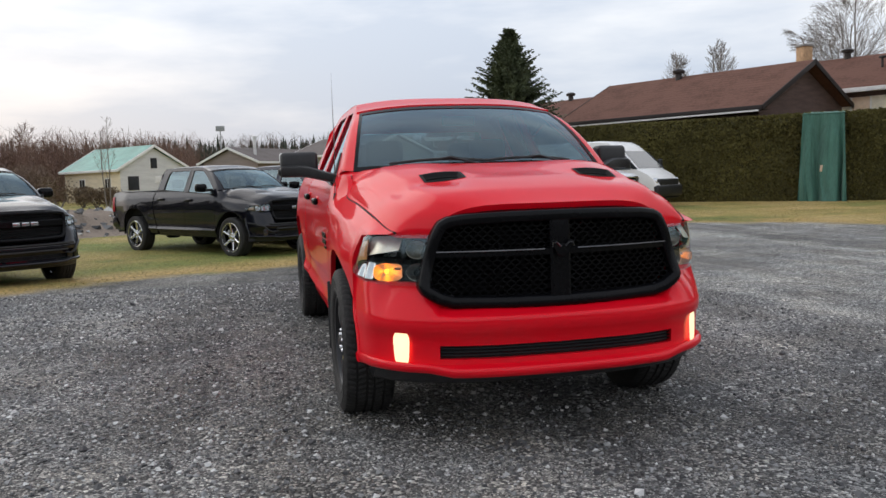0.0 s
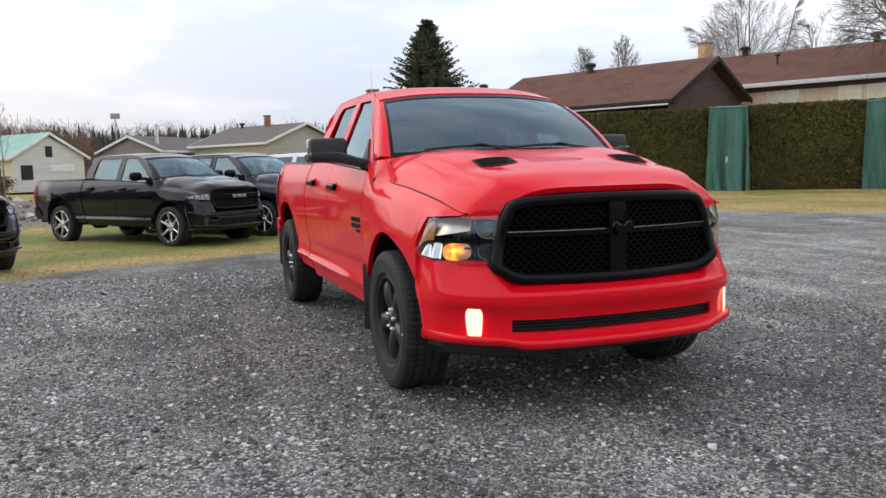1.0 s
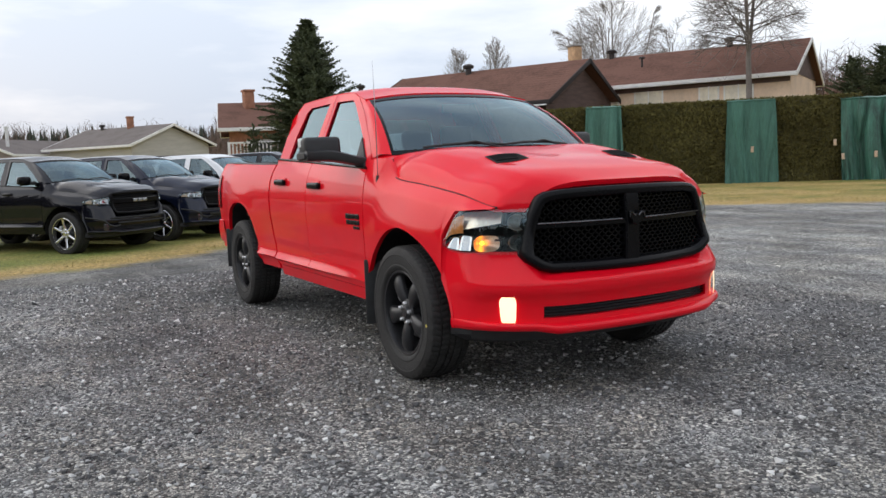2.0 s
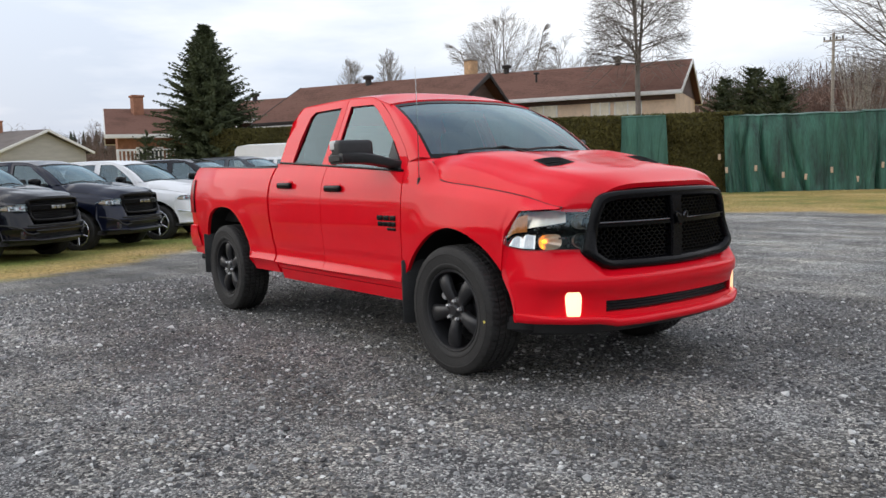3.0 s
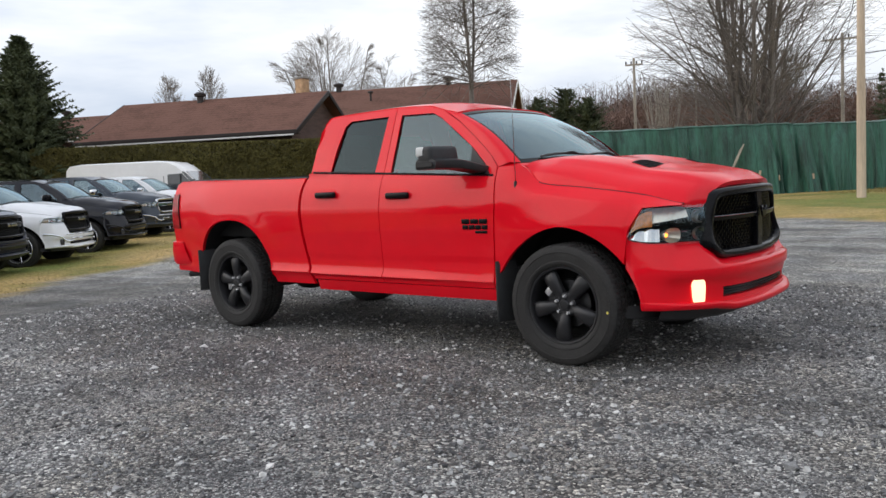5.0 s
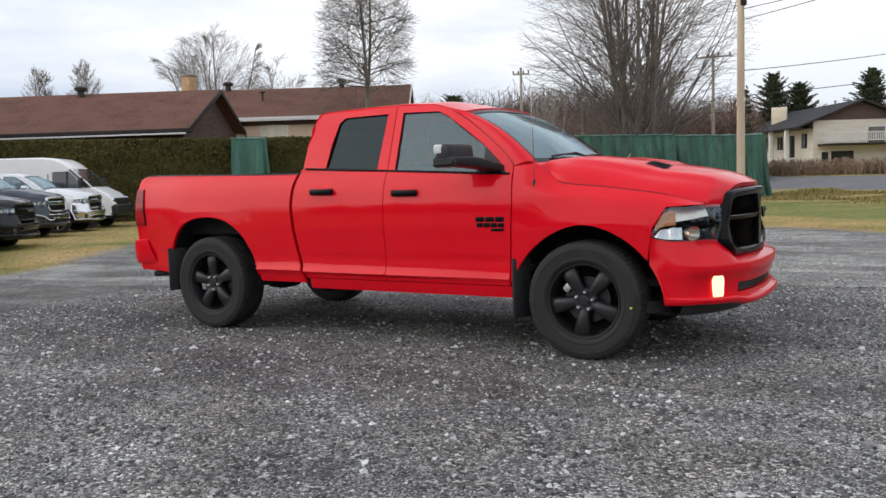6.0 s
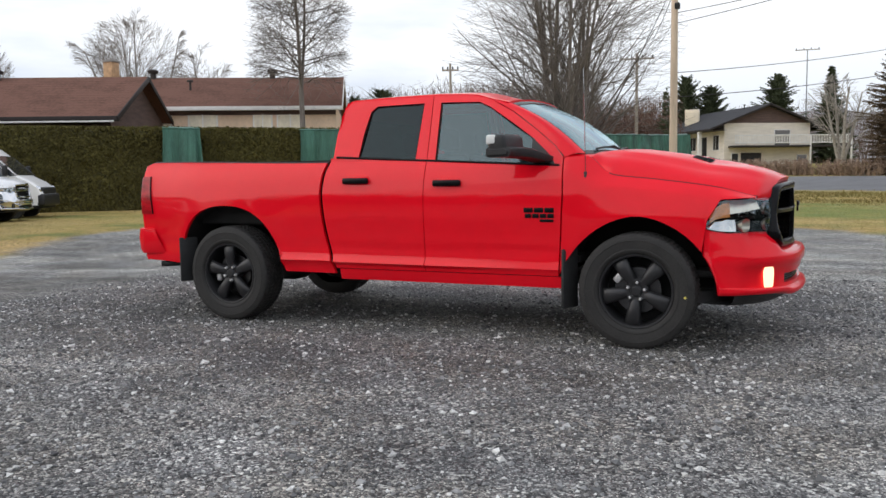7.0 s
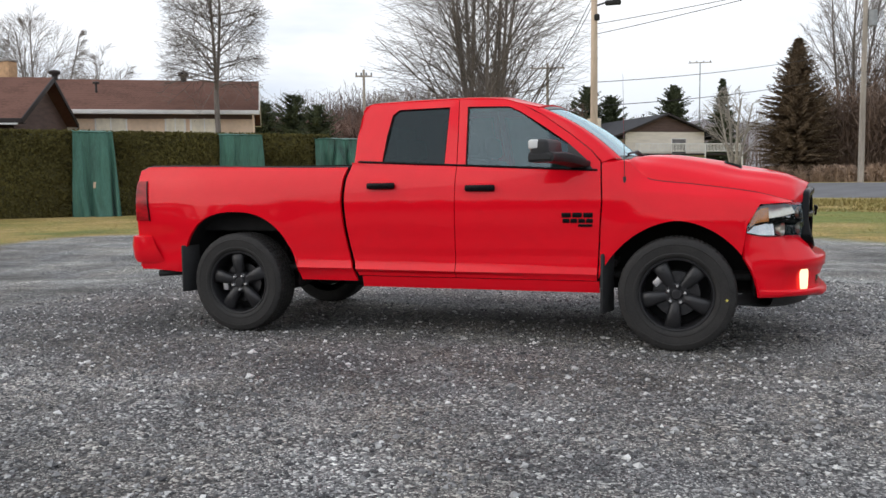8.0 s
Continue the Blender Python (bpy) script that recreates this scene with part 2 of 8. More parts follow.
POLEWOOD = mat("pale utility pole wood", (0.60, 0.48, 0.37), rough=0.85, scale=2.5, var=0.25, stretch=(1, 1, 0.12), bump=0.3, bscale=30)
GREYWOOD = mat("grey utility pole wood", (0.38, 0.34, 0.29), rough=0.85, scale=2.5, var=0.25, stretch=(1, 1, 0.12), bump=0.3, bscale=30)
WIREM = mat("dark cable", (0.03, 0.03, 0.032), rough=0.7, scale=5, var=0.1)
GALV = mat("galvanised flue metal", (0.66, 0.66, 0.66), rough=0.4, metal=0.3, scale=4, var=0.15)
TRANSF = mat("grey transformer paint", (0.30, 0.32, 0.33), rough=0.5, scale=4, var=0.15)
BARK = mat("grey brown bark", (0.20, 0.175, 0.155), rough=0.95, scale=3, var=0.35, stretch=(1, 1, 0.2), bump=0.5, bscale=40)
# bark lightened for far trees: distance haze put into the colour
HAZYBARK = mat("grey bark with painted haze", (0.29, 0.26, 0.235), rough=0.95, scale=3, var=0.3, stretch=(1, 1, 0.2), bump=0.4, bscale=40)
PALEBARK = mat("pale birch bark", (0.36, 0.33, 0.29), rough=0.9, scale=3, var=0.3, stretch=(1, 1, 1.5), bump=0.3)
NEEDLE = mat("dark spruce needles", (0.056, 0.070, 0.032), rough=0.75, scale=1.2, var=0.5, fine=0.3)
BROWNNEEDLE = mat("rusty conifer needles", (0.120, 0.084, 0.050), rough=0.8, scale=1.2, var=0.45, fine=0.3)
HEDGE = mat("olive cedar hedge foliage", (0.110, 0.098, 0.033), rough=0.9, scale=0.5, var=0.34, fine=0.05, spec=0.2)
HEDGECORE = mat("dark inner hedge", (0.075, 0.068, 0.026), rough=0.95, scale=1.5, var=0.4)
SCRUB = mat("brown leafless scrub", (0.150, 0.092, 0.070), rough=0.95, scale=0.6, var=0.45, fine=0.3)
THICKET = mat("dark brown thicket twigs", (0.150, 0.104, 0.077), rough=0.95, scale=0.6, var=0.45, fine=0.3)
FARWOOD = mat("far grey brown woods", (0.118, 0.082, 0.068), rough=1.0, scale=0.25, var=0.4, fine=0.3)
FARCONIFER = mat("far dark conifers", (0.030, 0.040, 0.026), rough=0.95, scale=0.3, var=0.4)
GRASSM = mat("dry autumn grass blades", (0.55, 0.41, 0.18), rough=0.85, scale=0.5, var=0.3, col2=(0.27, 0.25, 0.07))
GREENBLADE = mat("olive green grass blades", (0.28, 0.28, 0.075), rough=0.85, scale=0.7, var=0.3, col2=(0.38, 0.33, 0.11))
WEEDS = mat("brown olive roadside weeds", (0.42, 0.32, 0.125), rough=0.9, scale=0.35, var=0.3, col2=(0.25, 0.22, 0.07))
DRYBRUSH = mat("dry tan brush twigs", (0.30, 0.215, 0.155), rough=0.95, scale=0.6, var=0.35, fine=0.2)
ROADM = mat("grey asphalt", (0.16, 0.16, 0.165), rough=0.85, scale=0.6, var=0.15, bump=0.2, bscale=60)


def ground_mat():
    """Crushed grey gravel that turns to autumn grass where the attribute 'grass' says so."""
    m, n, l, p = nodes_of("gravel and grass")
    co = n.new("ShaderNodeTexCoord")

    def noise_(scale, detail=4.0, rough=0.6):
        t = n.new("ShaderNodeTexNoise")
        t.inputs["Scale"].default_value, t.inputs["Detail"].default_value, t.inputs["Roughness"].default_value = scale, detail, rough
        l.new(co.outputs["Object"], t.inputs["Vector"])
        return t.outputs["Fac"]

    def ramp_(fac, stops):
        r = n.new("ShaderNodeValToRGB")
        while len(r.color_ramp.elements) < len(stops):
            r.color_ramp.elements.new(0.5)
        for e, (pos, c) in zip(r.color_ramp.elements, stops):
            e.position, e.color = pos, (*c, 1)
        l.new(fac, r.inputs[0])
        return r.outputs[0]

    def mix_(fac, a, b, blend="MIX"):
        x = n.new("ShaderNodeMix")
        x.data_type, x.blend_type = "RGBA", blend
        if isinstance(fac, float):
            x.inputs[0].default_value = fac
        else:
            l.new(fac, x.inputs[0])
        l.new(a, x.inputs[6])
        l.new(b, x.inputs[7])
        return x.outputs[2]

    vor = n.new("ShaderNodeTexVoronoi")
    vor.inputs["Scale"].default_value = 62.0
    l.new(co.outputs["Object"], vor.inputs["Vector"])
    sep = n.new("ShaderNodeSeparateColor")
    l.new(vor.outputs["Color"], sep.inputs[0])
    stone = ramp_(sep.outputs[0], [(0.0, (0.022, 0.022, 0.023)), (0.42, (0.075, 0.075, 0.076)), (0.72, (0.24, 0.24, 0.238)), (1.0, (0.80, 0.80, 0.77))])
    vor2 = n.new("ShaderNodeTexVoronoi")
    vor2.inputs["Scale"].default_value = 135.0
    l.new(co.outputs["Object"], vor2.inputs["Vector"])
    sep2 = n.new("ShaderNodeSeparateColor")
    l.new(vor2.outputs["Color"], sep2.inputs[0])
    chips = ramp_(sep2.outputs[1], [(0.0, (0.035, 0.035, 0.036)), (0.5, (0.105, 0.105, 0.106)), (0.80, (0.27, 0.27, 0.268)), (1.0, (0.85, 0.85, 0.82))])
    stone = mix_(ramp_(noise_(3.5, 3.0), [(0.40, (0.15, 0.15, 0.15)), (0.60, (0.85, 0.85, 0.85))]), stone, chips)
    tone = ramp_(noise_(1.3, 4.0), [(0.38, (1.0, 1.0, 0.99)), (0.62, (1.05, 1.0, 0.92))])
    stone = mix_(1.0, stone, tone, "MULTIPLY")
    patch = ramp_(noise_(0.50, 6.0, 0.68), [(0.32, (0.52, 0.525, 0.53)), (0.66, (1.75, 1.74, 1.72))])
    mp = n.new("ShaderNodeMapping")
    mp.inputs["Rotation"].default_value = (0, 0, radians(-38))
    mp.inputs["Scale"].default_value = (0.10, 1.5, 1.0)
    l.new(co.outputs["Object"], mp.inputs["Vector"])
    tn = n.new("ShaderNodeTexNoise")
    tn.inputs["Scale"].default_value, tn.inputs["Detail"].default_value, tn.inputs["Distortion"].default_value = 1.0, 4.0, 0.6
    l.new(mp.outputs[0], tn.inputs["Vector"])
    tracks = ramp_(tn.outputs["Fac"], [(0.36, (0.72, 0.72, 0.73)), (0.64, (1.32, 1.32, 1.31))])
    gravel = mix_(1.0, mix_(1.0, stone, patch, "MULTIPLY"), tracks, "MULTIPLY")
    # painted shade: the gravel colour darkens in a band along the truck
    truck_shade = n.new("ShaderNodeAttribute")
    truck_shade.attribute_name = "truck_shade"
    gravel = mix_(1.0, gravel, ramp_(truck_shade.outputs["Fac"], [(0.0, (1.06, 1.06, 1.06)), (1.0, (0.67, 0.665, 0.66))]), "MULTIPLY")
    grass = ramp_(noise_(0.32, 5.0), [(0.36, (0.62, 0.43, 0.18)), (0.50, (0.52, 0.36, 0.12)), (0.59, (0.30, 0.27, 0.07)), (0.68, (0.16, 0.20, 0.042))])
    gn = n.new("ShaderNodeAttribute")
    gn.attribute_name = "green"
    grass = mix_(gn.outputs["Fac"], grass, ramp_(noise_(0.8, 4.0), [(0.35, (0.29, 0.29, 0.075)), (0.65, (0.19, 0.25, 0.048))]))
    tuft = ramp_(noise_(14.0, 4.0), [(0.34, (0.55, 0.55, 0.55)), (0.66, (1.3, 1.3, 1.3))])
    grass = mix_(1.0, grass, tuft, "MULTIPLY")
    at = n.new("ShaderNodeAttribute")
    at.attribute_name = "grass"
    l.new(mix_(at.outputs["Fac"], gravel, grass), p.inputs["Base Color"])
    p.inputs["Roughness"].default_value = 0.8
    p.inputs["Specular IOR Level"].default_value = 0.35
    bn, bn2 = n.new("ShaderNodeBump"), n.new("ShaderNodeBump")
    bn.inputs["Strength"].default_value, bn.inputs["Distance"].default_value = 1.0, 0.018
    bn.invert = True
    l.new(vor.outputs["Distance"], bn.inputs["Height"])
    bn2.inputs["Strength"].default_value, bn2.inputs["Distance"].default_value = 0.5, 0.03
    l.new(noise_(9.0, 5.0), bn2.inputs["Height"])
    l.new(bn.outputs[0], bn2.inputs["Normal"])
    l.new(bn2.outputs[0], p.inputs["Normal"])
    return m


GROUND = ground_mat()


def stone_mat():
    """Crushed stones, each with a grey of its own."""
    m, n, l, p = nodes_of("grey crushed stone")
    g, r = n.new("ShaderNodeNewGeometry"), n.new("ShaderNodeValToRGB")
    l.new(g.outputs["Random Per Island"], r.inputs[0])
    for _ in range(2):
        r.color_ramp.elements.new(0.5)
    for e, (pos, c) in zip(r.color_ramp.elements, [(0.0, (0.05, 0.05, 0.052)), (0.5, (0.15, 0.15, 0.15)), (0.82, (0.34, 0.34, 0.335)), (1.0, (0.82, 0.81, 0.78))]):
        e.position, e.color = pos, (*c, 1)
    t, co, mx = n.new("ShaderNodeTexNoise"), n.new("ShaderNodeTexCoord"), n.new("ShaderNodeMix")
    t.inputs["Scale"].default_value = 90.0
    l.new(co.outputs["Object"], t.inputs["Vector"])
    mx.data_type, mx.blend_type = "RGBA", "OVERLAY"
    mx.inputs[0].default_value = 0.5
    l.new(r.outputs[0], mx.inputs[6])
    l.new(t.outputs["Fac"], mx.inputs[7])
    l.new(mx.outputs[2], p.inputs["Base Color"])
    p.inputs["Roughness"].default_value = 0.7
    return m


STONEM = stone_mat()
EARTH = mat("brown earth and rubble", (0.17, 0.135, 0.105), rough=0.95, scale=1.6, var=0.5, bump=0.6, bscale=14, fine=0.4)

# ---- building helpers ----
def lerp(a, b, t):
    return a + (b - a) * t


def smooth(t):
    t = min(1.0, max(0.0, t))
    return t * t * (3 - 2 * t)


def curve(xs, ys):
    """A smooth curve through a few nodes (Hermite, with no overshoot)."""
    xs, ys = np.array(xs, float), np.array(ys, float)
    d = np.diff(ys) / np.diff(xs)
    m = np.zeros(len(xs))
    m[0], m[-1] = d[0], d[-1]
    for i in range(1, len(xs) - 1):
        m[i] = 0.0 if d[i - 1] * d[i] <= 0 else 2 * d[i - 1] * d[i] / (d[i - 1] + d[i])

    def f(x):
        x = min(max(x, xs[0]), xs[-1])
        i = min(int(np.searchsorted(xs, x, side="right")) - 1, len(xs) - 2)
        h = xs[i + 1] - xs[i]
        t = (x - xs[i]) / h
        return float((2 * t**3 - 3 * t**2 + 1) * ys[i] + (t**3 - 2 * t**2 + t) * h * m[i] + (-2 * t**3 + 3 * t**2) * ys[i + 1] + (t**3 - t**2) * h * m[i + 1])

    return f


def finish(me, material, angle=35.0):
    me.materials.append(material)
    me.polygons.foreach_set("use_smooth", [True] * len(me.polygons))
    me.set_sharp_from_angle(angle=radians(angle))
    me.update()
    return me


def mesh_of(name, verts, faces, material, angle=35.0):
    me = bpy.data.meshes.new(name)
    me.from_pydata([tuple(v) for v in verts], [], [tuple(f) for f in faces])
    me.validate()
    return finish(me, material, angle)


def part(name, bm, material, parent=None, label="", angle=35.0):
    """Links a bmesh, or a pair of vertices and faces, as one mesh object."""
    if isinstance(bm, tuple):
        me = mesh_of(name, bm[0], bm[1], material, angle)
    else:
        me = bpy.data.meshes.new(name)
        bm.normal_update()
        bm.to_mesh(me)
        bm.free()
        finish(me, material, angle)
    ob = new(name, me)
    if parent:
        ob.parent = parent
    if label:
        tagged(ob, label)
    return ob


def thing(name, label, category, group="", kind="", m=None):
    ob = new(name)
    ob.empty_display_size = 0.2
    tagged(ob, label, category, group, kind)
    if m is not None:
        ob.matrix_world = m
    return ob


def bm_of(verts, faces):
    bm = bmesh.new()
    vs = [bm.verts.new(v) for v in verts]
    for f in faces:
        try:
            bm.faces.new([vs[i] for i in f])
        except ValueError:
            pass
    return bm


def box(cx, cy, cz, sx, sy, sz, bevel=0.0, seg=2, m=None, bm=None):
    """A block, centred, with rounded edges; added to bm if one is given."""
    b = bmesh.new()
    bmesh.ops.create_cube(b, size=1.0)
    bmesh.ops.scale(b, vec=(sx, sy, sz), verts=b.verts)
    if bevel:
        bmesh.ops.bevel(b, geom=b.edges[:], offset=min(bevel, 0.45 * min(sx, sy, sz)), segments=seg, profile=0.5, affect="EDGES")
    if m is not None:
        bmesh.ops.transform(b, matrix=m, verts=b.verts)
    bmesh.ops.translate(b, vec=(cx, cy, cz), verts=b.verts)
    return merge(bm, b)


def merge(bm, b):
    if bm is None:
        return b
    me = bpy.data.meshes.new("tmp")
    b.to_mesh(me)
    b.free()
    bm.from_mesh(me)
    bpy.data.meshes.remove(me)
    return bm


def prism(poly, x0, x1, to):
    """A closed outline drawn out from x0 to x1; to(a, b, x) gives the place."""
    n = len(poly)
    vs = [to(a, b, x0) for a, b in poly] + [to(a, b, x1) for a, b in poly]
    fs = [tuple(range(n - 1, -1, -1)), tuple(range(n, 2 * n))] + [(i, (i + 1) % n, n + (i + 1) % n, n + i) for i in range(n)]
    bm = bm_of(vs, fs)
    bmesh.ops.recalc_face_normals(bm, faces=bm.faces)
    return bm


def tube(path, r, n=6, r_end=None, bm=None):
    """A round rod along a path, tapering to r_end."""
    bm = bm or bmesh.new()
    rings, k = [], len(path)
    for i, p in enumerate(path):
        p = Vector(p)
        a = (Vector(path[min(i + 1, k - 1)]) - Vector(path[max(i - 1, 0)])).normalized()
        s = a.cross(Vector((0.31, 0.17, 0.93))).normalized()
        u = a.cross(s)
        rad = r if r_end is None else lerp(r, r_end, i / (k - 1))
        rings.append([bm.verts.new(p + rad * (math.cos(2 * math.pi * j / n) * s + math.sin(2 * math.pi * j / n) * u)) for j in range(n)])
    for a, b in zip(rings, rings[1:]):
        for j in range(n):
            bm.faces.new((a[j], b[j], b[(j + 1) % n], a[(j + 1) % n]))
    bm.faces.new(rings[0])
    bm.faces.new(rings[-1][::-1])
    return bm


def grid(fn, nu, nv):
    vs = [fn(i / nu, j / nv) for i in range(nu + 1) for j in range(nv + 1)]
    fs = [(i * (nv + 1) + j, (i + 1) * (nv + 1) + j, (i + 1) * (nv + 1) + j + 1, i * (nv + 1) + j + 1) for i in range(nu) for j in range(nv)]
    return vs, fs


def flange(bm, off):
    """Turns the open rim of a sheet inwards by the vector off(co)."""
    rim = [e for e in bm.edges if e.is_boundary]
    got = bmesh.ops.extrude_edge_only(bm, edges=rim)
    for v in got["geom"]:
        if isinstance(v, bmesh.types.BMVert):
            v.co += Vector(off(v.co))
    return bm


def ring(outer, inner, n=6):
    """Quads between two outlines with as many corners each (lists of places), each side cut in n."""
    def cut(pts):
        out = []
        for i, p in enumerate(pts):
            q = pts[(i + 1) % len(pts)]
            out += [Vector(p).lerp(Vector(q), j / n) for j in range(n)]
        return out
    a, b = cut(outer), cut(inner)
    k = len(a)
    return a + b, [(i, (i + 1) % k, k + (i + 1) % k, k + i) for i in range(k)]


def revolve(profile, n):
    """A profile of (y, r) turned round the y axis."""
    vs, fs, k = [], [], len(profile)
    for i in range(n):
        a = 2 * math.pi * i / n
        vs += [(r * math.cos(a), y, r * math.sin(a)) for y, r in profile]
    for i in range(n):
        for j in range(k - 1):
            fs.append((i * k + j, i * k + j + 1, ((i + 1) % n) * k + j + 1, ((i + 1) % n) * k + j))
    return vs, fs


# ---- the lie of the land ----
def gz(x, y):
    z = -0.18 * smooth((-x - 3.0) / 7.0) * (1 - smooth((y - 2.0) / 6.0))
    z += 0.80 * smooth((0.6 * x + 0.8 * y - 38.0) / 12.0) + 1.1 * smooth((y - 62.0) / 22.0)
    return z


HC, HD, HN = Vector((-16.78, 23.87)), Vector((0.6954, 0.7186)), Vector((-0.7186, 0.6954))


def along_hedge(s, off=0.0):
    p = HC + s * HD + off * HN
    return p.x, p.y

# ---- ground ----
LOT = [(-4.9, -5.0), (-7.1, -2.8), (-8.4, -0.4), (-10.2, 2.0), (-11.2, 4.0), (-12.2, 7.0), (-12.6, 9.3), (-11.0, 11.3), (-8.0, 13.0), (-6.4, 14.6), (-4.5, 15.8), (-2.5, 15.4), (0.0, 14.7), (2.0, 13.3), (4.2, 10.9), (6.5, 9.0), (14.0, 5.5), (60.0, 0.0), (60.0, -80.0), (-40.0, -80.0), (-9.0, -14.0)]


def lot_distance(px, py):
    """Metres outside the edge of the gravel lot (negative inside)."""
    best, inside = np.full(px.shape, 1e9), np.zeros(px.shape, bool)
    for (x0, y0), (x1, y1) in zip(LOT, LOT[1:] + LOT[:1]):
        dx, dy = x1 - x0, y1 - y0
        t = np.clip(((px - x0) * dx + (py - y0) * dy) / (dx * dx + dy * dy), 0, 1)
        best = np.minimum(best, np.hypot(px - x0 - t * dx, py - y0 - t * dy))
        with np.errstate(divide="ignore", invalid="ignore"):
            inside ^= ((y0 > py) != (y1 > py)) & (px < (x1 - x0) * (py - y0) / ((y1 - y0) or 1e-9) + x0)
    return np.where(inside, -best, best)


def greenness(x, y, d):
    """How green the grass is: fresh under the parked trucks, straw along the gravel's rim."""
    g = smooth((d - 0.7) / 1.6) * lerp(0.25, 1.0, smooth((-x - 5.0) / 3.0) * (1 - smooth((y - 2.0) / 6.0)))
    q = 0.6 * x + 0.8 * y
    if q > 8.0:
        g = max(g, 1.35 * smooth((q - 14.4) / 1.6) * (1 - smooth((q - 22.5) / 2.5)) * smooth((x + 7.0) / 5.0))
    return max(0.0, min(1.0, g * (0.75 + 0.9 * noise.noise(Vector((x * 0.35, y * 0.35, 21.0))))))


def spread(lo, hi, step, far):
    """Grid lines, close together between lo and hi and ever wider out to far."""
    mid = list(np.arange(lo, hi + step / 2, step))
    out, d, p = [], step, 0.0
    while p < far:
        d *= 1.25
        p += d
        out.append(p)
    return np.array([lo - p for p in out[::-1]] + mid + [hi + p for p in out])


def build_ground():
    xs, ys = spread(-28, 9, 0.22, 1500), spread(-9, 24, 0.22, 1500)
    gx, gy = np.meshgrid(xs, ys, indexing="ij")
    px, py = gx.ravel(), gy.ravel()
    dist = lot_distance(px, py)
    zs = np.empty(len(px))
    gr = np.empty(len(px))
    truck_shade = np.zeros(len(px))
    green = np.full(len(px), 0.4)
    for i, (x, y, d) in enumerate(zip(px, py, dist)):
        z = gz(x, y)
        if abs(x) < 60 and abs(y) < 60:
            v = Vector((x * 0.5, y * 0.5, 0.0))
            z += 0.012 * noise.noise(v) + 0.006 * noise.noise(v * 5)
            # the lot's rim is ragged
            d += 0.55 * noise.noise(Vector((x * 0.45, y * 0.45, 3.0))) + 0.35 * noise.noise(Vector((x * 2.2, y * 2.2, 7.0)))
        zs[i] = z
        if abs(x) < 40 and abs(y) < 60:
            # noisy-edged band along the truck that carries the painted shade
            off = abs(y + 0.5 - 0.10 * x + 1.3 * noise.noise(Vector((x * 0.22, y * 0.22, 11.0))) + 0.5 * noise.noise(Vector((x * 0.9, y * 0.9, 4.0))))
            truck_shade[i] = (1 - smooth((off - 1.9) / 1.6)) * lerp(1.0, 0.35, smooth((x - 2.6) / 1.4))
            green[i] = greenness(x, y, d)
        gr[i] = smooth(d / 0.9 + 0.5)
        if d > 0.2:
            zs[i] += 0.02 * smooth(d)
    nx, ny = len(xs), len(ys)
    me = bpy.data.meshes.new("ground")
    idx = np.arange(nx * ny).reshape(nx, ny)
    quads = np.stack([idx[:-1, :-1], idx[1:, :-1], idx[1:, 1:], idx[:-1, 1:]], -1).reshape(-1, 4)
    me.from_pydata(np.stack([px, py, zs], -1).tolist(), [], quads.tolist())
    at = me.attributes.new("grass", "FLOAT", "POINT")
    at.data.foreach_set("value", gr.astype(np.float32))
    shade_at = me.attributes.new("truck_shade", "FLOAT", "POINT")
    shade_at.data.foreach_set("value", truck_shade.astype(np.float32))
    green_at = me.attributes.new("green", "FLOAT", "POINT")
    green_at.data.foreach_set("value", green.astype(np.float32))
    finish(me, GROUND, 60)
    ob = new("ground", me)
    return tagged(ob, "grey crushed gravel lot edged with dry yellow-green autumn grass", "ground", kind="structure")


build_ground()


def scatter_mesh(name, centres, base_v, base_f, sizes, material, squash=(1, 1, 1), up=None, angle=180.0):
    """Many small turned copies of one little shape, joined in one mesh."""
    rng = np.random.default_rng(len(centres))
    k, b = len(centres), np.array(base_v, float)
    q = rng.normal(size=(k, 4))
    if up is not None:
        q[:, 1:3] *= up
    q /= np.linalg.norm(q, axis=1, keepdims=True)
    w, x, y, z = q.T
    rot = np.stack([1 - 2 * (y * y + z * z), 2 * (x * y - z * w), 2 * (x * z + y * w), 2 * (x * y + z * w), 1 - 2 * (x * x + z * z), 2 * (y * z - x * w), 2 * (x * z - y * w), 2 * (y * z + x * w), 1 - 2 * (x * x + y * y)], -1).reshape(k, 3, 3)
    shape = b[None] * (1 + rng.uniform(-0.3, 0.3, size=(k, len(b), 3))) * np.asarray(sizes)[:, None, None]
    v = np.einsum("kij,knj->kni", rot, shape) * np.array(squash) + np.asarray(centres)[:, None]
    f = np.array(base_f)[None] + (np.arange(k) * len(b))[:, None, None]
    me = bpy.data.meshes.new(name)
    me.from_pydata(v.reshape(-1, 3).tolist(), [], f.reshape(-1, len(base_f[0])).tolist())
    return finish(me, material, angle)


OCTA_V = [(1, 0, 0), (-1, 0, 0), (0, 1, 0), (0, -1, 0), (0, 0, 1), (0, 0, -1)]
OCTA_F = [(0, 2, 4), (2, 1, 4), (1, 3, 4), (3, 0, 4), (2, 0, 5), (1, 2, 5), (3, 1, 5), (0, 3, 5)]


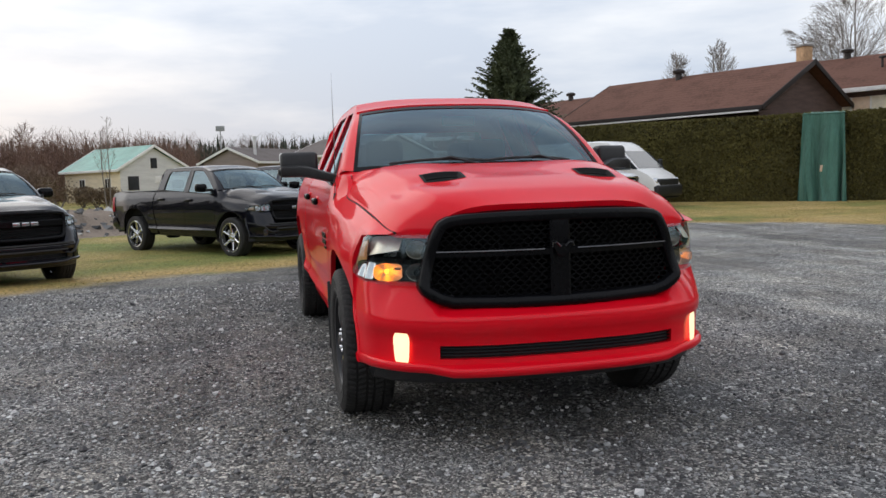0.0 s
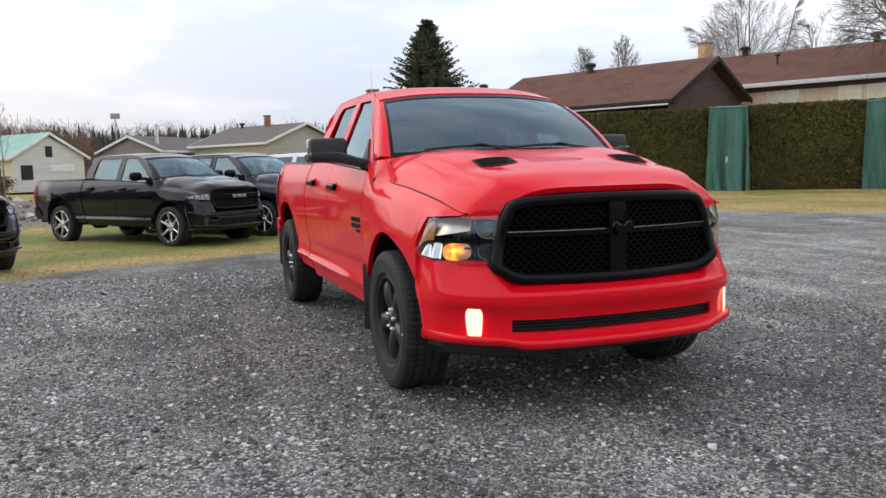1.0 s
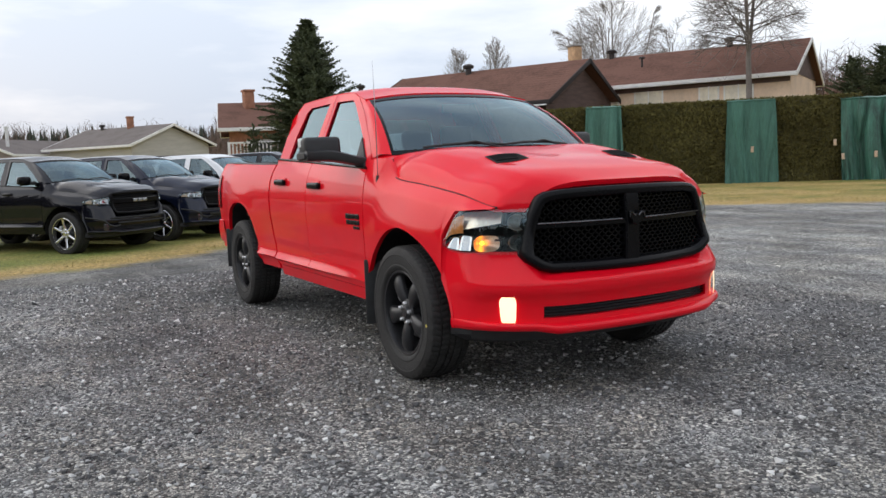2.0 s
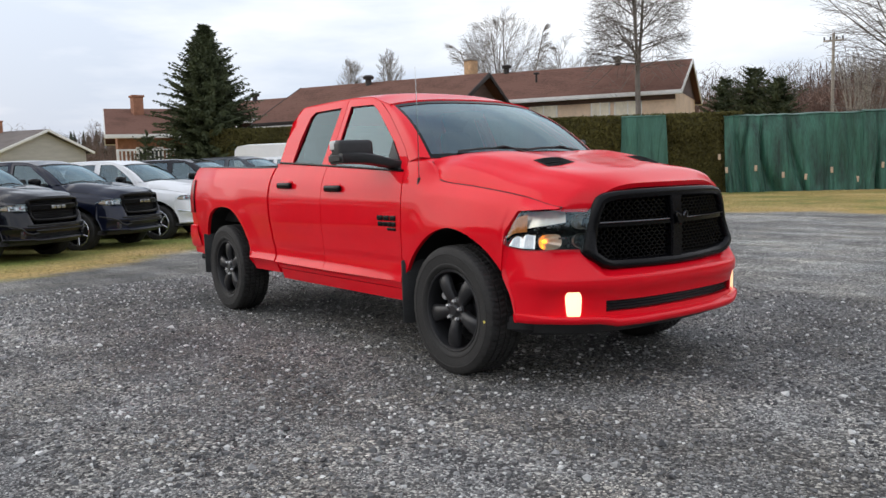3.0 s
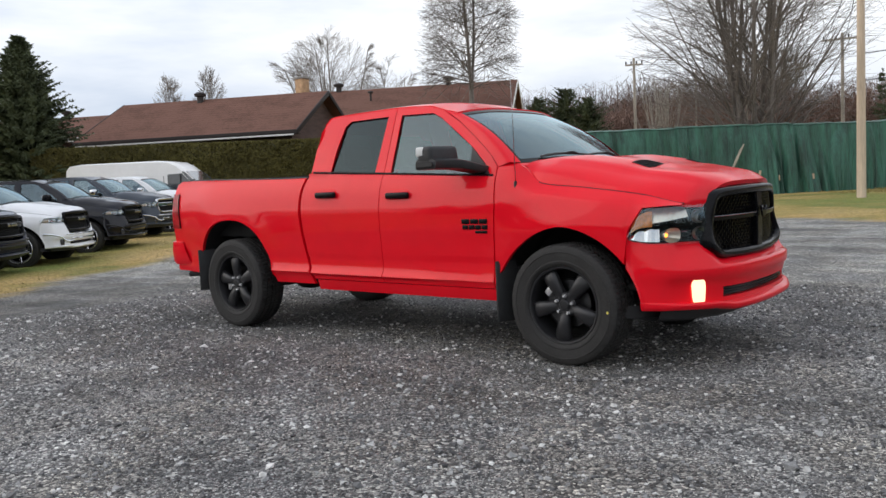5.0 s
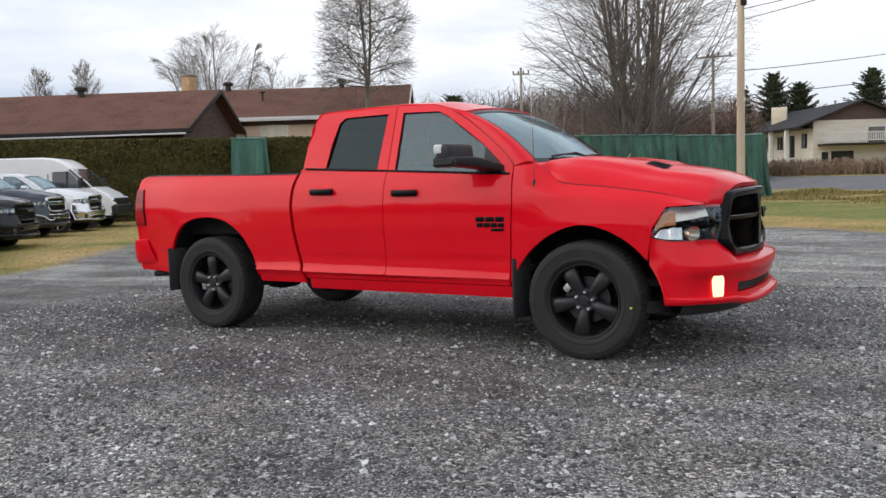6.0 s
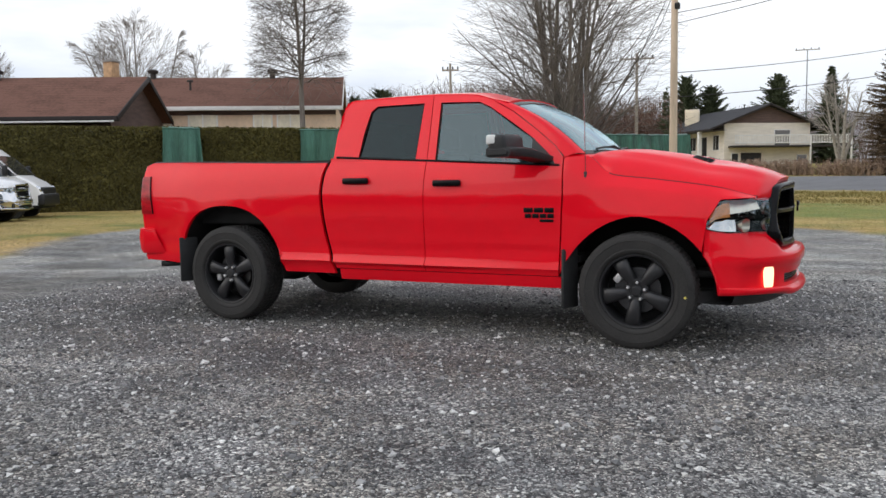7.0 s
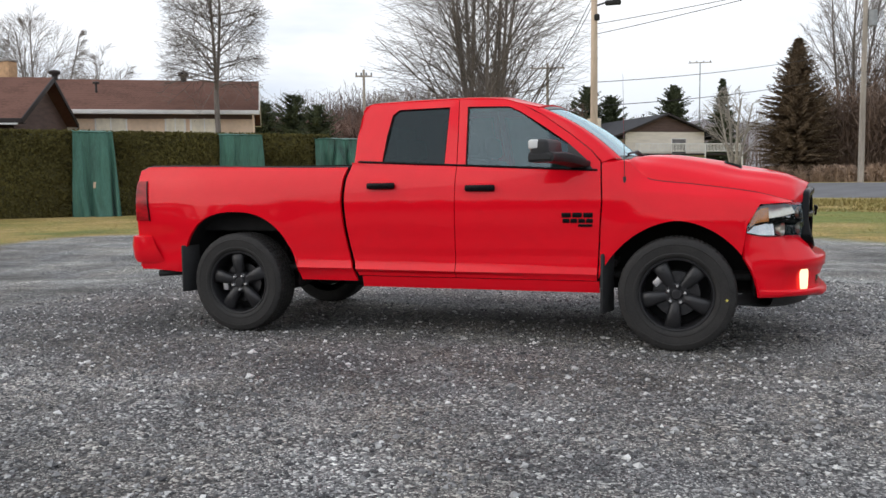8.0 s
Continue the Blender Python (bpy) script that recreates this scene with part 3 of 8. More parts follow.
def build_stones():
    rng = np.random.default_rng(5)
    px, py = rng.uniform(-5, 6.6, 82000), rng.uniform(-7.0, 3.5, 82000)
    near = np.exp(-np.maximum(0, np.abs(np.hypot(px + 1.0, py - 2.0) - 6.0) - 2.5) / 2.0)
    ok = rng.uniform(size=len(px)) < near
    px, py = px[ok], py[ok]
    z = np.array([gz(x, y) + 0.012 * noise.noise(Vector((x * 0.5, y * 0.5, 0.0))) + 0.006 * noise.noise(Vector((x * 2.5, y * 2.5, 0.0))) for x, y in zip(px, py)])
    size = rng.gamma(2.6, 0.0026, len(px)) + 0.003
    me = scatter_mesh("gravel_stones", np.stack([px, py, z + size * 0.15], -1), OCTA_V, OCTA_F, size, STONEM, (1, 1, 0.7), angle=20)
    return tagged(new("gravel_stones", me), "loose grey crushed stones on the gravel lot", "gravel", kind="stuff")


build_stones()


def build_grass():
    rng = np.random.default_rng(8)
    n = 230000
    px, py = rng.uniform(-26, 14, n), rng.uniform(-9, 30, n)
    d = lot_distance(px, py)
    d += np.array([0.5 * noise.noise(Vector((x * 0.5, y * 0.5, 3.0))) for x, y in zip(px, py)])
    beyond = (px - HC.x) * HN.x + (py - HC.y) * HN.y
    ok = (d > 0.0) & (beyond < 0.1) & (rng.uniform(size=n) < np.clip(d / 0.8 + 0.1, 0, 1) * 0.8)
    px, py, d = px[ok], py[ok], d[ok]
    fresh = np.array([greenness(x, y, e) for x, y, e in zip(px, py, d)]) > rng.uniform(size=len(px))
    for name, pick, material, label in (("dry_grass", ~fresh, GRASSM, "short dry straw-coloured grass along the lot"), ("green_grass", fresh, GREENBLADE, "short olive-green grass beside the lot")):
        x, y = px[pick], py[pick]
        k = len(x)
        h, a, lean = rng.uniform(0.012, 0.042, k), rng.uniform(0, 6.283, k), rng.uniform(0.8, 2.6, k)
        z = np.array([gz(u, v) for u, v in zip(x, y)]) + 0.01
        w = 0.008
        ca, sa = np.cos(a), np.sin(a)
        v = np.stack([np.stack([x - w * sa, y + w * ca, z], -1), np.stack([x + w * sa, y - w * ca, z], -1), np.stack([x + lean * h * ca, y + lean * h * sa, z + h], -1)], 1).reshape(-1, 3)
        me = bpy.data.meshes.new(name)
        me.from_pydata(v.tolist(), [], np.arange(3 * k).reshape(-1, 3).tolist())
        finish(me, material, 180)
        tagged(new(name, me), label, "grass", kind="stuff")


build_grass()


# ---- the earth bank behind the parked trucks ----
def build_bank():
    line = [(-15.5, -16.0), (-19.0, -10.5), (-22.5, -5.5), (-26.5, -0.5), (-31.0, 4.0)]
    bx, by = curve([0, 0.25, 0.5, 0.75, 1], [p[0] for p in line]), curve([0, 0.25, 0.5, 0.75, 1], [p[1] for p in line])

    def f(u, v):
        x, y = bx(u), by(u)
        d = Vector((bx(min(1, u + 0.02)) - bx(max(0, u - 0.02)), by(min(1, u + 0.02)) - by(max(0, u - 0.02)))).normalized()
        w = lerp(-2.2, 3.4, v)
        x, y = x - d.y * w, y + d.x * w
        h = smooth(v / 0.45) * (1 - 0.4 * smooth((v - 0.5) / 0.5)) * smooth(u / 0.08) * smooth((1 - u) / 0.08)
        h *= 0.62 + 0.5 * noise.noise(Vector((x * 0.5, y * 0.5, 1.0))) + 0.22 * noise.noise(Vector((x * 1.9, y * 1.9, 4.0)))
        return x, y, gz(x, y) + 0.9 * h - 0.03

    bank = thing("earth_bank", "low bank of brown earth and rubble behind the trucks", "bank", kind="structure")
    part("earth", grid(f, 90, 26), EARTH, bank, angle=80)
    rng = np.random.default_rng(12)
    pts = [f(u, v) for u, v in zip(rng.uniform(0.02, 0.98, 900), rng.uniform(0.0, 0.8, 900))]
    me = scatter_mesh("rubble", np.array(pts), OCTA_V, OCTA_F, rng.gamma(2.0, 0.035, 900) + 0.03, STONEM, (1, 1, 0.7), angle=20)
    r = new("rubble", me)
    r.parent = bank
    tagged(r, kind="stuff")


build_bank()


# ---- road across the way ----
def build_road():
    a, d, nrm = Vector((3.1, 46.4)), Vector((0.80, -0.60)), Vector((0.60, 0.80))

    def f(u, v):
        p = a + d * lerp(-120, 120, u) + nrm * (9.4 * v)
        return p.x, p.y, gz(p.x, p.y) + 0.06 + 0.05 * math.sin(math.pi * v)

    road = part("road", grid(f, 60, 6), ROADM)
    tagged(road, "grey asphalt street with worn surface", "road", kind="structure")

    def verge(u, v):
        p = a + d * lerp(-120, 120, u) + nrm * lerp(-2.6, 0.0, v)
        return p.x, p.y, gz(p.x, p.y) + 0.10 * math.sin(math.pi * min(1, v * 1.2)) + 0.02
    tagged(part("verge", grid(verge, 80, 5), GRASSM), "rough brown grass bank beside the street", "verge", kind="structure")


build_road()


def build_weeds():
    """Rough brown weeds between the mown grass and the street."""
    rng = np.random.default_rng(18)
    k = 30000
    q, along = rng.uniform(22.6, 38.6, k), rng.uniform(-33, 6, k)
    x, y = 0.6 * q + 0.8 * along, 0.8 * q - 0.6 * along
    tall = np.array([0.55 + 0.9 * noise.noise(Vector((a * 0.35, b * 0.35, 2.0))) for a, b in zip(x, y)]).clip(0.15, 1.2)
    h, a, lean = rng.uniform(0.10, 0.30, k) * tall * np.clip((q - 22.0) / 3.0, 0.25, 1), rng.uniform(0, 6.283, k), rng.uniform(0.2, 1.0, k)
    z = np.array([gz(u, v) for u, v in zip(x, y)])
    w, ca, sa = 0.035, np.cos(a), np.sin(a)
    v = np.stack([np.stack([x - w * sa, y + w * ca, z], -1), np.stack([x + w * sa, y - w * ca, z], -1), np.stack([x + lean * h * ca, y + lean * h * sa, z + h], -1)], 1).reshape(-1, 3)
    me = bpy.data.meshes.new("weeds")
    me.from_pydata(v.tolist(), [], np.arange(3 * k).reshape(-1, 3).tolist())
    finish(me, WEEDS, 180)
    tagged(new("weeds", me), "rough brown and olive weeds beside the street", "weeds", kind="stuff")


build_weeds()


# ---- hedge and the green covers on it ----
LEAF_V = [(-0.5, 0, 0), (0.5, 0, 0), (0.25, 0.0, 0.9), (-0.25, 0.0, 0.9)]
LEAF_F = [(0, 1, 2, 3)]
HEDGE_H = 3.33


def build_hedge():
    hedge = thing("hedge", "tall clipped olive-green cedar hedge", "hedge", kind="structure")
    s0, s1, dep = -19.0, 4.2, 1.5

    def core(u, v):
        s = lerp(s0, s1, u)
        prof = [(0.05, 0.0), (0.05, HEDGE_H * 0.5), (0.12, HEDGE_H - 0.22), (0.4, HEDGE_H - 0.08), (dep, HEDGE_H - 0.1), (dep, 0.0)]
        t = v * (len(prof) - 1)
        i = min(int(t), len(prof) - 2)
        off, z = lerp(prof[i][0], prof[i + 1][0], t - i), lerp(prof[i][1], prof[i + 1][1], t - i)
        x, y = along_hedge(s, off + 0.12 * noise.noise(Vector((s * 1.1, z * 1.1, 2.0))))
        return x, y, gz(x, y) + z * (1 + 0.012 * noise.noise(Vector((s * 0.8, 5.0, 0.0))))

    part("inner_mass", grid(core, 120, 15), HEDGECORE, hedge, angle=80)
    rng = np.random.default_rng(3)
    n = 95000
    s, front = rng.uniform(s0, s1, n), rng.uniform(size=n) < 0.8
    z = np.where(front, rng.uniform(0.02, HEDGE_H, n), HEDGE_H - 0.05 + rng.uniform(-0.04, 0.08, n))
    off = np.where(front, 0.05 + rng.uniform(-0.10, 0.05, n) + 0.12 * (z / HEDGE_H) ** 8, rng.uniform(0.05, dep, n))
    off += np.array([0.12 * noise.noise(Vector((a * 1.1, b * 1.1, 2.0))) + 0.06 * noise.noise(Vector((a * 4, b * 4, 5.0))) for a, b in zip(s, z)])
    x, y = HC.x + s * HD.x + off * HN.x, HC.y + s * HD.y + off * HN.y
    me = scatter_mesh("foliage", np.stack([x, y, z], -1), LEAF_V, LEAF_F, rng.uniform(0.035, 0.095, n), HEDGE, up=0.35)
    leaves = new("foliage", me)
    leaves.parent = hedge
    tagged(leaves, kind="stuff")
    return hedge


build_hedge()


COVERS = []


def cover(name, s0, s1, top, label, seed, over=0.5, flare=0.0, nu=60, cloth=None):
    """A cloth hung over the hedge or fence, in folds, from over the top down to the grass."""
    wide = s1 - s0

    def f(u, v):
        c = u - 0.5
        s = lerp(s0, s1, u) + flare * c * wide * max(0.0, v - 0.2)
        drift = 0.9 * noise.noise(Vector((s * 0.5, v * 0.9, seed + 2.0)))
        deep = 0.5 + 0.9 * noise.noise(Vector((s * 0.55, v * 0.6, seed + 4.0)))
        pleat = noise.noise(Vector((s * 1.5 + seed * 3 + drift, v * 0.7, seed + 1.0)))
        fine_ = noise.noise(Vector((s * 4.2 + 1.5 * drift, v * 1.2, seed + 8.0)))
        fold = (0.34 * max(0.12, deep) * (1 - math.exp(-((pleat / 0.15) ** 2))) + 0.05 * (1 - math.exp(-((fine_ / 0.16) ** 2)))) * min(1.0, 3 * v) + 0.16 * noise.noise(Vector((s * 1.1 + seed * 7, v * 1.1, seed)))
        if v < 0.15:
            off, z = lerp(over, 0.0, v / 0.15), top + 0.03 - 0.10 * (v / 0.15) ** 3
        else:
            t = (v - 0.15) / 0.85
            off, z = -0.12 - 0.14 * t, lerp(top - 0.07, 0.02, t)
        sag = 0.05 * noise.noise(Vector((s * 0.9, seed, 1.0))) + 0.03 * noise.noise(Vector((s * 3.5, seed, 1.0)))
        x, y = along_hedge(s, off - abs(fold) * (0.5 + v) - 0.02)
        return x, y, gz(x, y) + z + sag * (1 - 0.7 * v)

    COVERS.append((s0, s1, top, f))
    ob = part(name, grid(f, nu, 40), cloth or TARP, angle=80)
    part("hem", tube([Vector(f(i / nu, 0.15)) + Vector((0.012 * -HN.x, 0.012 * -HN.y, 0.0)) for i in range(0, nu + 1, 2)], 0.018, 5), cloth or TARP, ob)
    return tagged(ob, label, "tarpaulin", "green covers on the hedge")


cover("tarpaulin", -6.45, -5.0, HEDGE_H + 0.04, "narrow dark green tarpaulin hung over the cedar hedge", 1, flare=0.25, nu=80, cloth=PALETARP)
cover("tarpaulin", -0.85, 0.98, HEDGE_H + 0.02, "dark green tarpaulin hung over the cedar hedge", 2, flare=0.15, nu=90, cloth=PALETARP)
cover("tarpaulin", 3.35, 9.0, 3.22, "long dark green tarpaulin draped along the fence in deep folds", 4, nu=260)
cover("tarpaulin", 8.8, 14.4, 3.26, "long dark green tarpaulin overlapping the next along the fence", 5, nu=260)
cover("tarpaulin", 14.2, 19.6, 3.20, "long dark green tarpaulin at the far end of the fence", 6, nu=260)


def fence_tail():
    """The far end of the covered fence turns away from the lot."""
    def f(u, v):
        x, y = along_hedge(19.6 + 0.5 * u, lerp(-0.15, 2.5, u))
        fold = 0.10 * noise.noise(Vector((u * 9, v, 9.0)))
        return x + fold, y + fold, gz(x, y) + lerp(3.2, 0.02, v)
    tagged(part("tarpaulin", grid(f, 30, 24), TARP, angle=80), "dark green tarpaulin round the end of the fence", "tarpaulin", "green covers on the hedge")


fence_tail()


def tag_on(s, z):
    hung = [c for c in COVERS if c[0] <= s <= c[1]]
    if hung:
        s0, s1, top, f = hung[0]
        q = Vector(f((s - s0) / (s1 - s0), 0.15 + 0.85 * (top - 0.07 - z) / (top - 0.09)))
        x, y = q.x - 0.03 * HN.x, q.y - 0.03 * HN.y
    else:
        x, y = along_hedge(s, -0.2)
    bm = box(0, 0, 0, 0.11, 0.025, 0.24, 0.01, m=Matrix.Rotation(math.atan2(HD.y, HD.x), 4, "Z") @ Matrix.Rotation(random.uniform(-0.15, 0.15), 4, "Y"))
    ob = part("tag", bm, TAG)
    ob.location = (x, y, gz(x, y) + z)
    tagged(ob, "small tan wooden tag clipped to the tarpaulin", "tag", "tags on the tarpaulins")


for s_, z_ in ((-5.75, 1.25), (0.1, 1.35), (3.15, 1.5), (3.4, 0.95), (4.5, 1.0), (5.6, 0.70), (6.5, 0.60), (7.6, 0.85), (8.6, 0.45), (9.5, 1.0), (12.6, 1.0), (13.5, 0.75), (15.2, 0.75)):
    tag_on(s_, z_)


def build_plank():
    a, b = along_hedge(10.6, -0.75), along_hedge(11.95, -0.28)
    p0, p1 = Vector((*a, 0.02)), Vector((*b, 2.35))
    d = (p1 - p0)
    bm = box(0, 0, 0, 0.13, 0.05, d.length, 0.008, m=d.to_track_quat("Z", "Y").to_matrix().to_4x4())
    ob = part("plank", bm, PLANK)
    ob.location = (p0 + p1) / 2
    tagged(ob, "weathered pale plank leaning on the tarpaulin", "plank")


build_plank()


# ---- houses ----
def house(name, label, a, b, depth, eave, ridge, wall, roof, fascia, base=0.0, over=0.5, rake=0.45, gable=None, windows=(), vents=(), gable_windows=(), gutter=None, side=1):
    """A gabled house. Its front wall runs from a to b; its body lies to the left of that way (side 1) for depth metres."""
    a, b = Vector(a), Vector(b)
    d = (b - a).normalized()
    nrm = Vector((-d.y, d.x)) * side
    L = (b - a).length
    home = thing(name, label, "house")
    home.location = (a.x, a.y, base)

    def at(u, v, z):
        p = d * u + nrm * v
        return Vector((p.x, p.y, z - base))

    # walls in one shell with gables
    mid = depth / 2
    rise = (ridge - eave) / (mid + over)
    wt = eave + rise * over
    vs = [at(0, 0, base), at(L, 0, base), at(L, depth, base), at(0, depth, base), at(0, 0, wt), at(L, 0, wt), at(L, depth, wt), at(0, depth, wt), at(L, mid, ridge - 0.12), at(0, mid, ridge - 0.12)]
    fs = [(0, 1, 5, 4), (2, 3, 7, 6), (1, 2, 6, 8, 5), (3, 0, 4, 9, 7)]
    part("wall", (vs, fs), wall, home)
    if gable:
        for u, s in ((L + 0.02, 1), (-0.02, -1)):
            part("gable", ([at(u, 0, wt), at(u, depth, wt), at(u, mid, ridge - 0.14)], [(0, 1, 2)]), gable, home)
    # two roof slopes with thickness
    for k, (v0, v1) in enumerate(((-over, mid), (depth + over, mid))):
        q = [at(-rake, v0, eave), at(L + rake, v0, eave), at(L + rake, v1, ridge), at(-rake, v1, ridge)]
        top = [p + Vector((0, 0, 0.14)) for p in q]
        bm = bm_of(q + top, [(0, 1, 5, 4), (1, 2, 6, 5), (2, 3, 7, 6), (3, 0, 4, 7), (4, 5, 6, 7), (3, 2, 1, 0)])
        bmesh.ops.recalc_face_normals(bm, faces=bm.faces)
        r = part("roof", bm, roof, home)
        # courses of shingles, slightly proud
        n = 16
        cv, cf = [], []
        for i in range(n):
            t0, t1 = i / n, (i + 1) / n
            lift0, lift1 = 0.153, 0.149
            m4 = len(cv)
            for t, lift in ((t0, lift0), (t1, lift1)):
                for u in (-rake, L + rake):
                    cv.append(at(u, lerp(v0, v1, t), lerp(eave, ridge, t) + lift))
            cv += [at(-rake, lerp(v0, v1, t0), lerp(eave, ridge, t0) + 0.144), at(L + rake, lerp(v0, v1, t0), lerp(eave, ridge, t0) + 0.144)]
            cf += [(m4, m4 + 1, m4 + 3, m4 + 2), (m4 + 4, m4 + 5, m4 + 1, m4)]
        tagged(part("shingles", (cv, cf), roof, r, angle=10), kind="stuff")
        q0, q1 = at(-rake, v0, eave), at(L + rake, v0, eave)
        c = (q0 + q1) / 2
        out = at(0, -0.03 if k == 0 else 0.03, base) - at(0, 0, base)
        part("fascia", box(c.x + out.x, c.y + out.y, c.z + 0.05, L + 2 * rake, 0.05, 0.20, 0.01, m=Matrix.Rotation(math.atan2(d.y, d.x), 4, "Z")), fascia, home)
        if gutter:
            part("gutter", box(c.x + 1.6 * out.x, c.y + 1.6 * out.y, c.z - 0.07, L + 2 * rake - 0.3, 0.09, 0.07, 0.01, m=Matrix.Rotation(math.atan2(d.y, d.x), 4, "Z")), gutter, home, "white gutter")
        part("soffit", ([at(-rake, v0, eave - 0.03), at(L + rake, v0, eave - 0.03), at(L + rake, 0 if k == 0 else depth, eave - 0.03), at(-rake, 0 if k == 0 else depth, eave - 0.03)], [(0, 1, 2, 3)]), fascia, home)
        for u in (-rake, L + rake):
            p, q = at(u, v0, eave + 0.05), at(u, v1, ridge + 0.05)
            e = q - p
            bm = box(0, 0, 0, 0.22, 0.05, e.length + 0.1, 0.01, m=e.to_track_quat("Z", "X").to_matrix().to_4x4())
            bmesh.ops.translate(bm, vec=(p + q) / 2, verts=bm.verts)
            part("bargeboard", bm, fascia, home)
    # openings in the front: (u, z, width, height, pane, frame)
    for u, z, w, h, pane, frame_ in windows:
        win = part("window", box(*at(u, -0.01, z), w, 0.08, h, 0.01, m=Matrix.Rotation(math.atan2(d.y, d.x), 4, "Z")), frame_, home)
        part("pane", box(*at(u, -0.04, z), w - 0.16, 0.06, h - 0.16, 0.0, m=Matrix.Rotation(math.atan2(d.y, d.x), 4, "Z")), pane, win)
        part("mullion", box(*at(u, -0.06, z), 0.05, 0.05, h - 0.1, 0.0, m=Matrix.Rotation(math.atan2(d.y, d.x), 4, "Z")), frame_, win)
    for end, v, z, w, h, pane, frame_ in gable_windows:
        u = L + 0.02 if end else -0.02
        win = part("window", box(*at(u, v, z), 0.08, w, h, 0.01, m=Matrix.Rotation(math.atan2(d.y, d.x), 4, "Z")), frame_, home)
        part("pane", box(*at(u + (0.03 if end else -0.03), v, z), 0.06, w - 0.16, h - 0.16, 0.0, m=Matrix.Rotation(math.atan2(d.y, d.x), 4, "Z")), pane, win)
    # what stands on the roof: (u, along slope 0..1 from the front eave, kind)
    for u, t, what in vents:
        p = at(u, lerp(-over, mid, t), lerp(eave, ridge, t))
        if what == "cap":
            b_ = revolve([(0.0, 0.16), (0.35, 0.16), (0.38, 0.28), (0.50, 0.30), (0.58, 0.18), (0.60, 0.0)], 14)
            b_ = ([(x, z_, y) for x, y, z_ in b_[0]], b_[1])
            v = part("roof_vent", b_, VENTM, home, "dark metal roof vent")
            v.location = p + Vector((0, 0, 0.05))
        elif what == "pipe":
            part("vent_pipe", tube([p, p + Vector((0, 0, 0.6))], 0.06, 8), VENTM, home, "thin dark vent pipe")
            part("pipe_cap", box(p.x, p.y, p.z + 0.62, 0.28, 0.2, 0.12, 0.03), VENTM, home)
        elif what == "brick" or what == "ybrick":
            m_ = BRICK if what == "brick" else YBRICK
            ch = part("chimney", box(p.x, p.y, p.z + 0.40, 0.62, 0.56, 1.3, 0.02), m_, home, "square brick chimney")
            part("chimney_cap", box(p.x, p.y, p.z + 1.1, 0.74, 0.68, 0.12, 0.02), CONCRETE if what == "ybrick" else m_, ch)
        elif what == "stone":
            part("chimney", box(p.x, p.y, p.z + 0.7, 1.7, 1.0, 2.4, 0.03), CREAM, home, "broad pale stone chimney")
        elif what == "flue":
            part("flue", tube([p, p + Vector((0, 0, 1.7))], 0.15, 10), GALV, home, "pale metal flue pipe")
            part("flue_cap", tube([p + Vector((0, 0, 1.7)), p + Vector((0, 0, 1.9))], 0.21, 10), GALV, home)
    return home


FR = WHITEWOOD
# the low brown house behind the hedge, its gable to the lot's middle
house("house", "low brown-roofed house with dark board gable behind the hedge", (-33.0, 14.5), (-23.9, 19.1), 7.6, 3.72, 5.82, SIDINGBROWN, ROOFBROWN, DARKTRIM, over=0.6, rake=0.5, gutter=WHITEWOOD,
      vents=((4.0, 0.93, "cap"),), windows=((2.5, 1.9, 1.4, 1.1, WINDOWDARK, FR), (6.5, 1.9, 1.4, 1.1, WINDOWDARK, FR)))
house("house", "long beige stucco bungalow with brown shingle roof and white eaves", (-33.6, 22.3), (-19.7, 30.1), 8.4, 4.72, 6.7, STUCCO, ROOFBROWN, WHITEWOOD, over=0.5, rake=0.35,
      vents=((3.6, 0.96, "ybrick"), (5.8, 0.98, "cap"), (8.2, 0.55, "pipe"), (12.3, 0.98, "cap")), gable=SIDINGBROWN,
      windows=((9.2, 3.95, 1.5, 1.2, CURTAIN, FR), (12.2, 3.95, 1.0, 1.2, CURTAIN, FR), (13.6, 3.95, 1.4, 1.2, CURTAIN, FR), (7.2, 3.95, 0.9, 1.2, CURTAIN, FR), (3.0, 3.95, 1.6, 1.2, CURTAIN, FR)))
# brown strip below the bungalow's fascia, painting in the shadow under the eave
eave_d = Vector((13.9, 7.8, 0)).normalized()
BUNGALOW = bpy.data.objects["house.001"]
part("frieze_board", box(*(eave_d * 7.97 + Vector((eave_d.y, -eave_d.x, 0)) * 0.04 + Vector((0, 0, 4.62))), 15.9, 0.05, 0.30, 0.0, m=Matrix.Rotation(math.atan2(7.8, 13.9), 4, "Z")), SIDINGBROWN, BUNGALOW, "brown strip painted as the eave's shadow")
house("house", "orange brick house with brown shingle roof and brick chimney", (-39.6, 9.0), (-38.1, 14.5), 8.0, 3.45, 5.15, BRICK, ROOFBROWN, WHITEWOOD, over=0.8, rake=0.6,
      vents=((1.2, 0.8, "brick"),), windows=((1.6, 2.3, 1.4, 1.3, WINDOWDARK, FR), (3.9, 2.3, 1.0, 1.3, CURTAIN, FR)))
house("house", "brown-roofed wing with white eaves beside the brick house", (-46.3, 13.0), (-37.7, 17.4), 7.0, 4.35, 5.85, SIDINGBROWN, ROOFBROWN, WHITEWOOD, over=0.5, rake=0.4, vents=((5.6, 0.95, "cap"),))
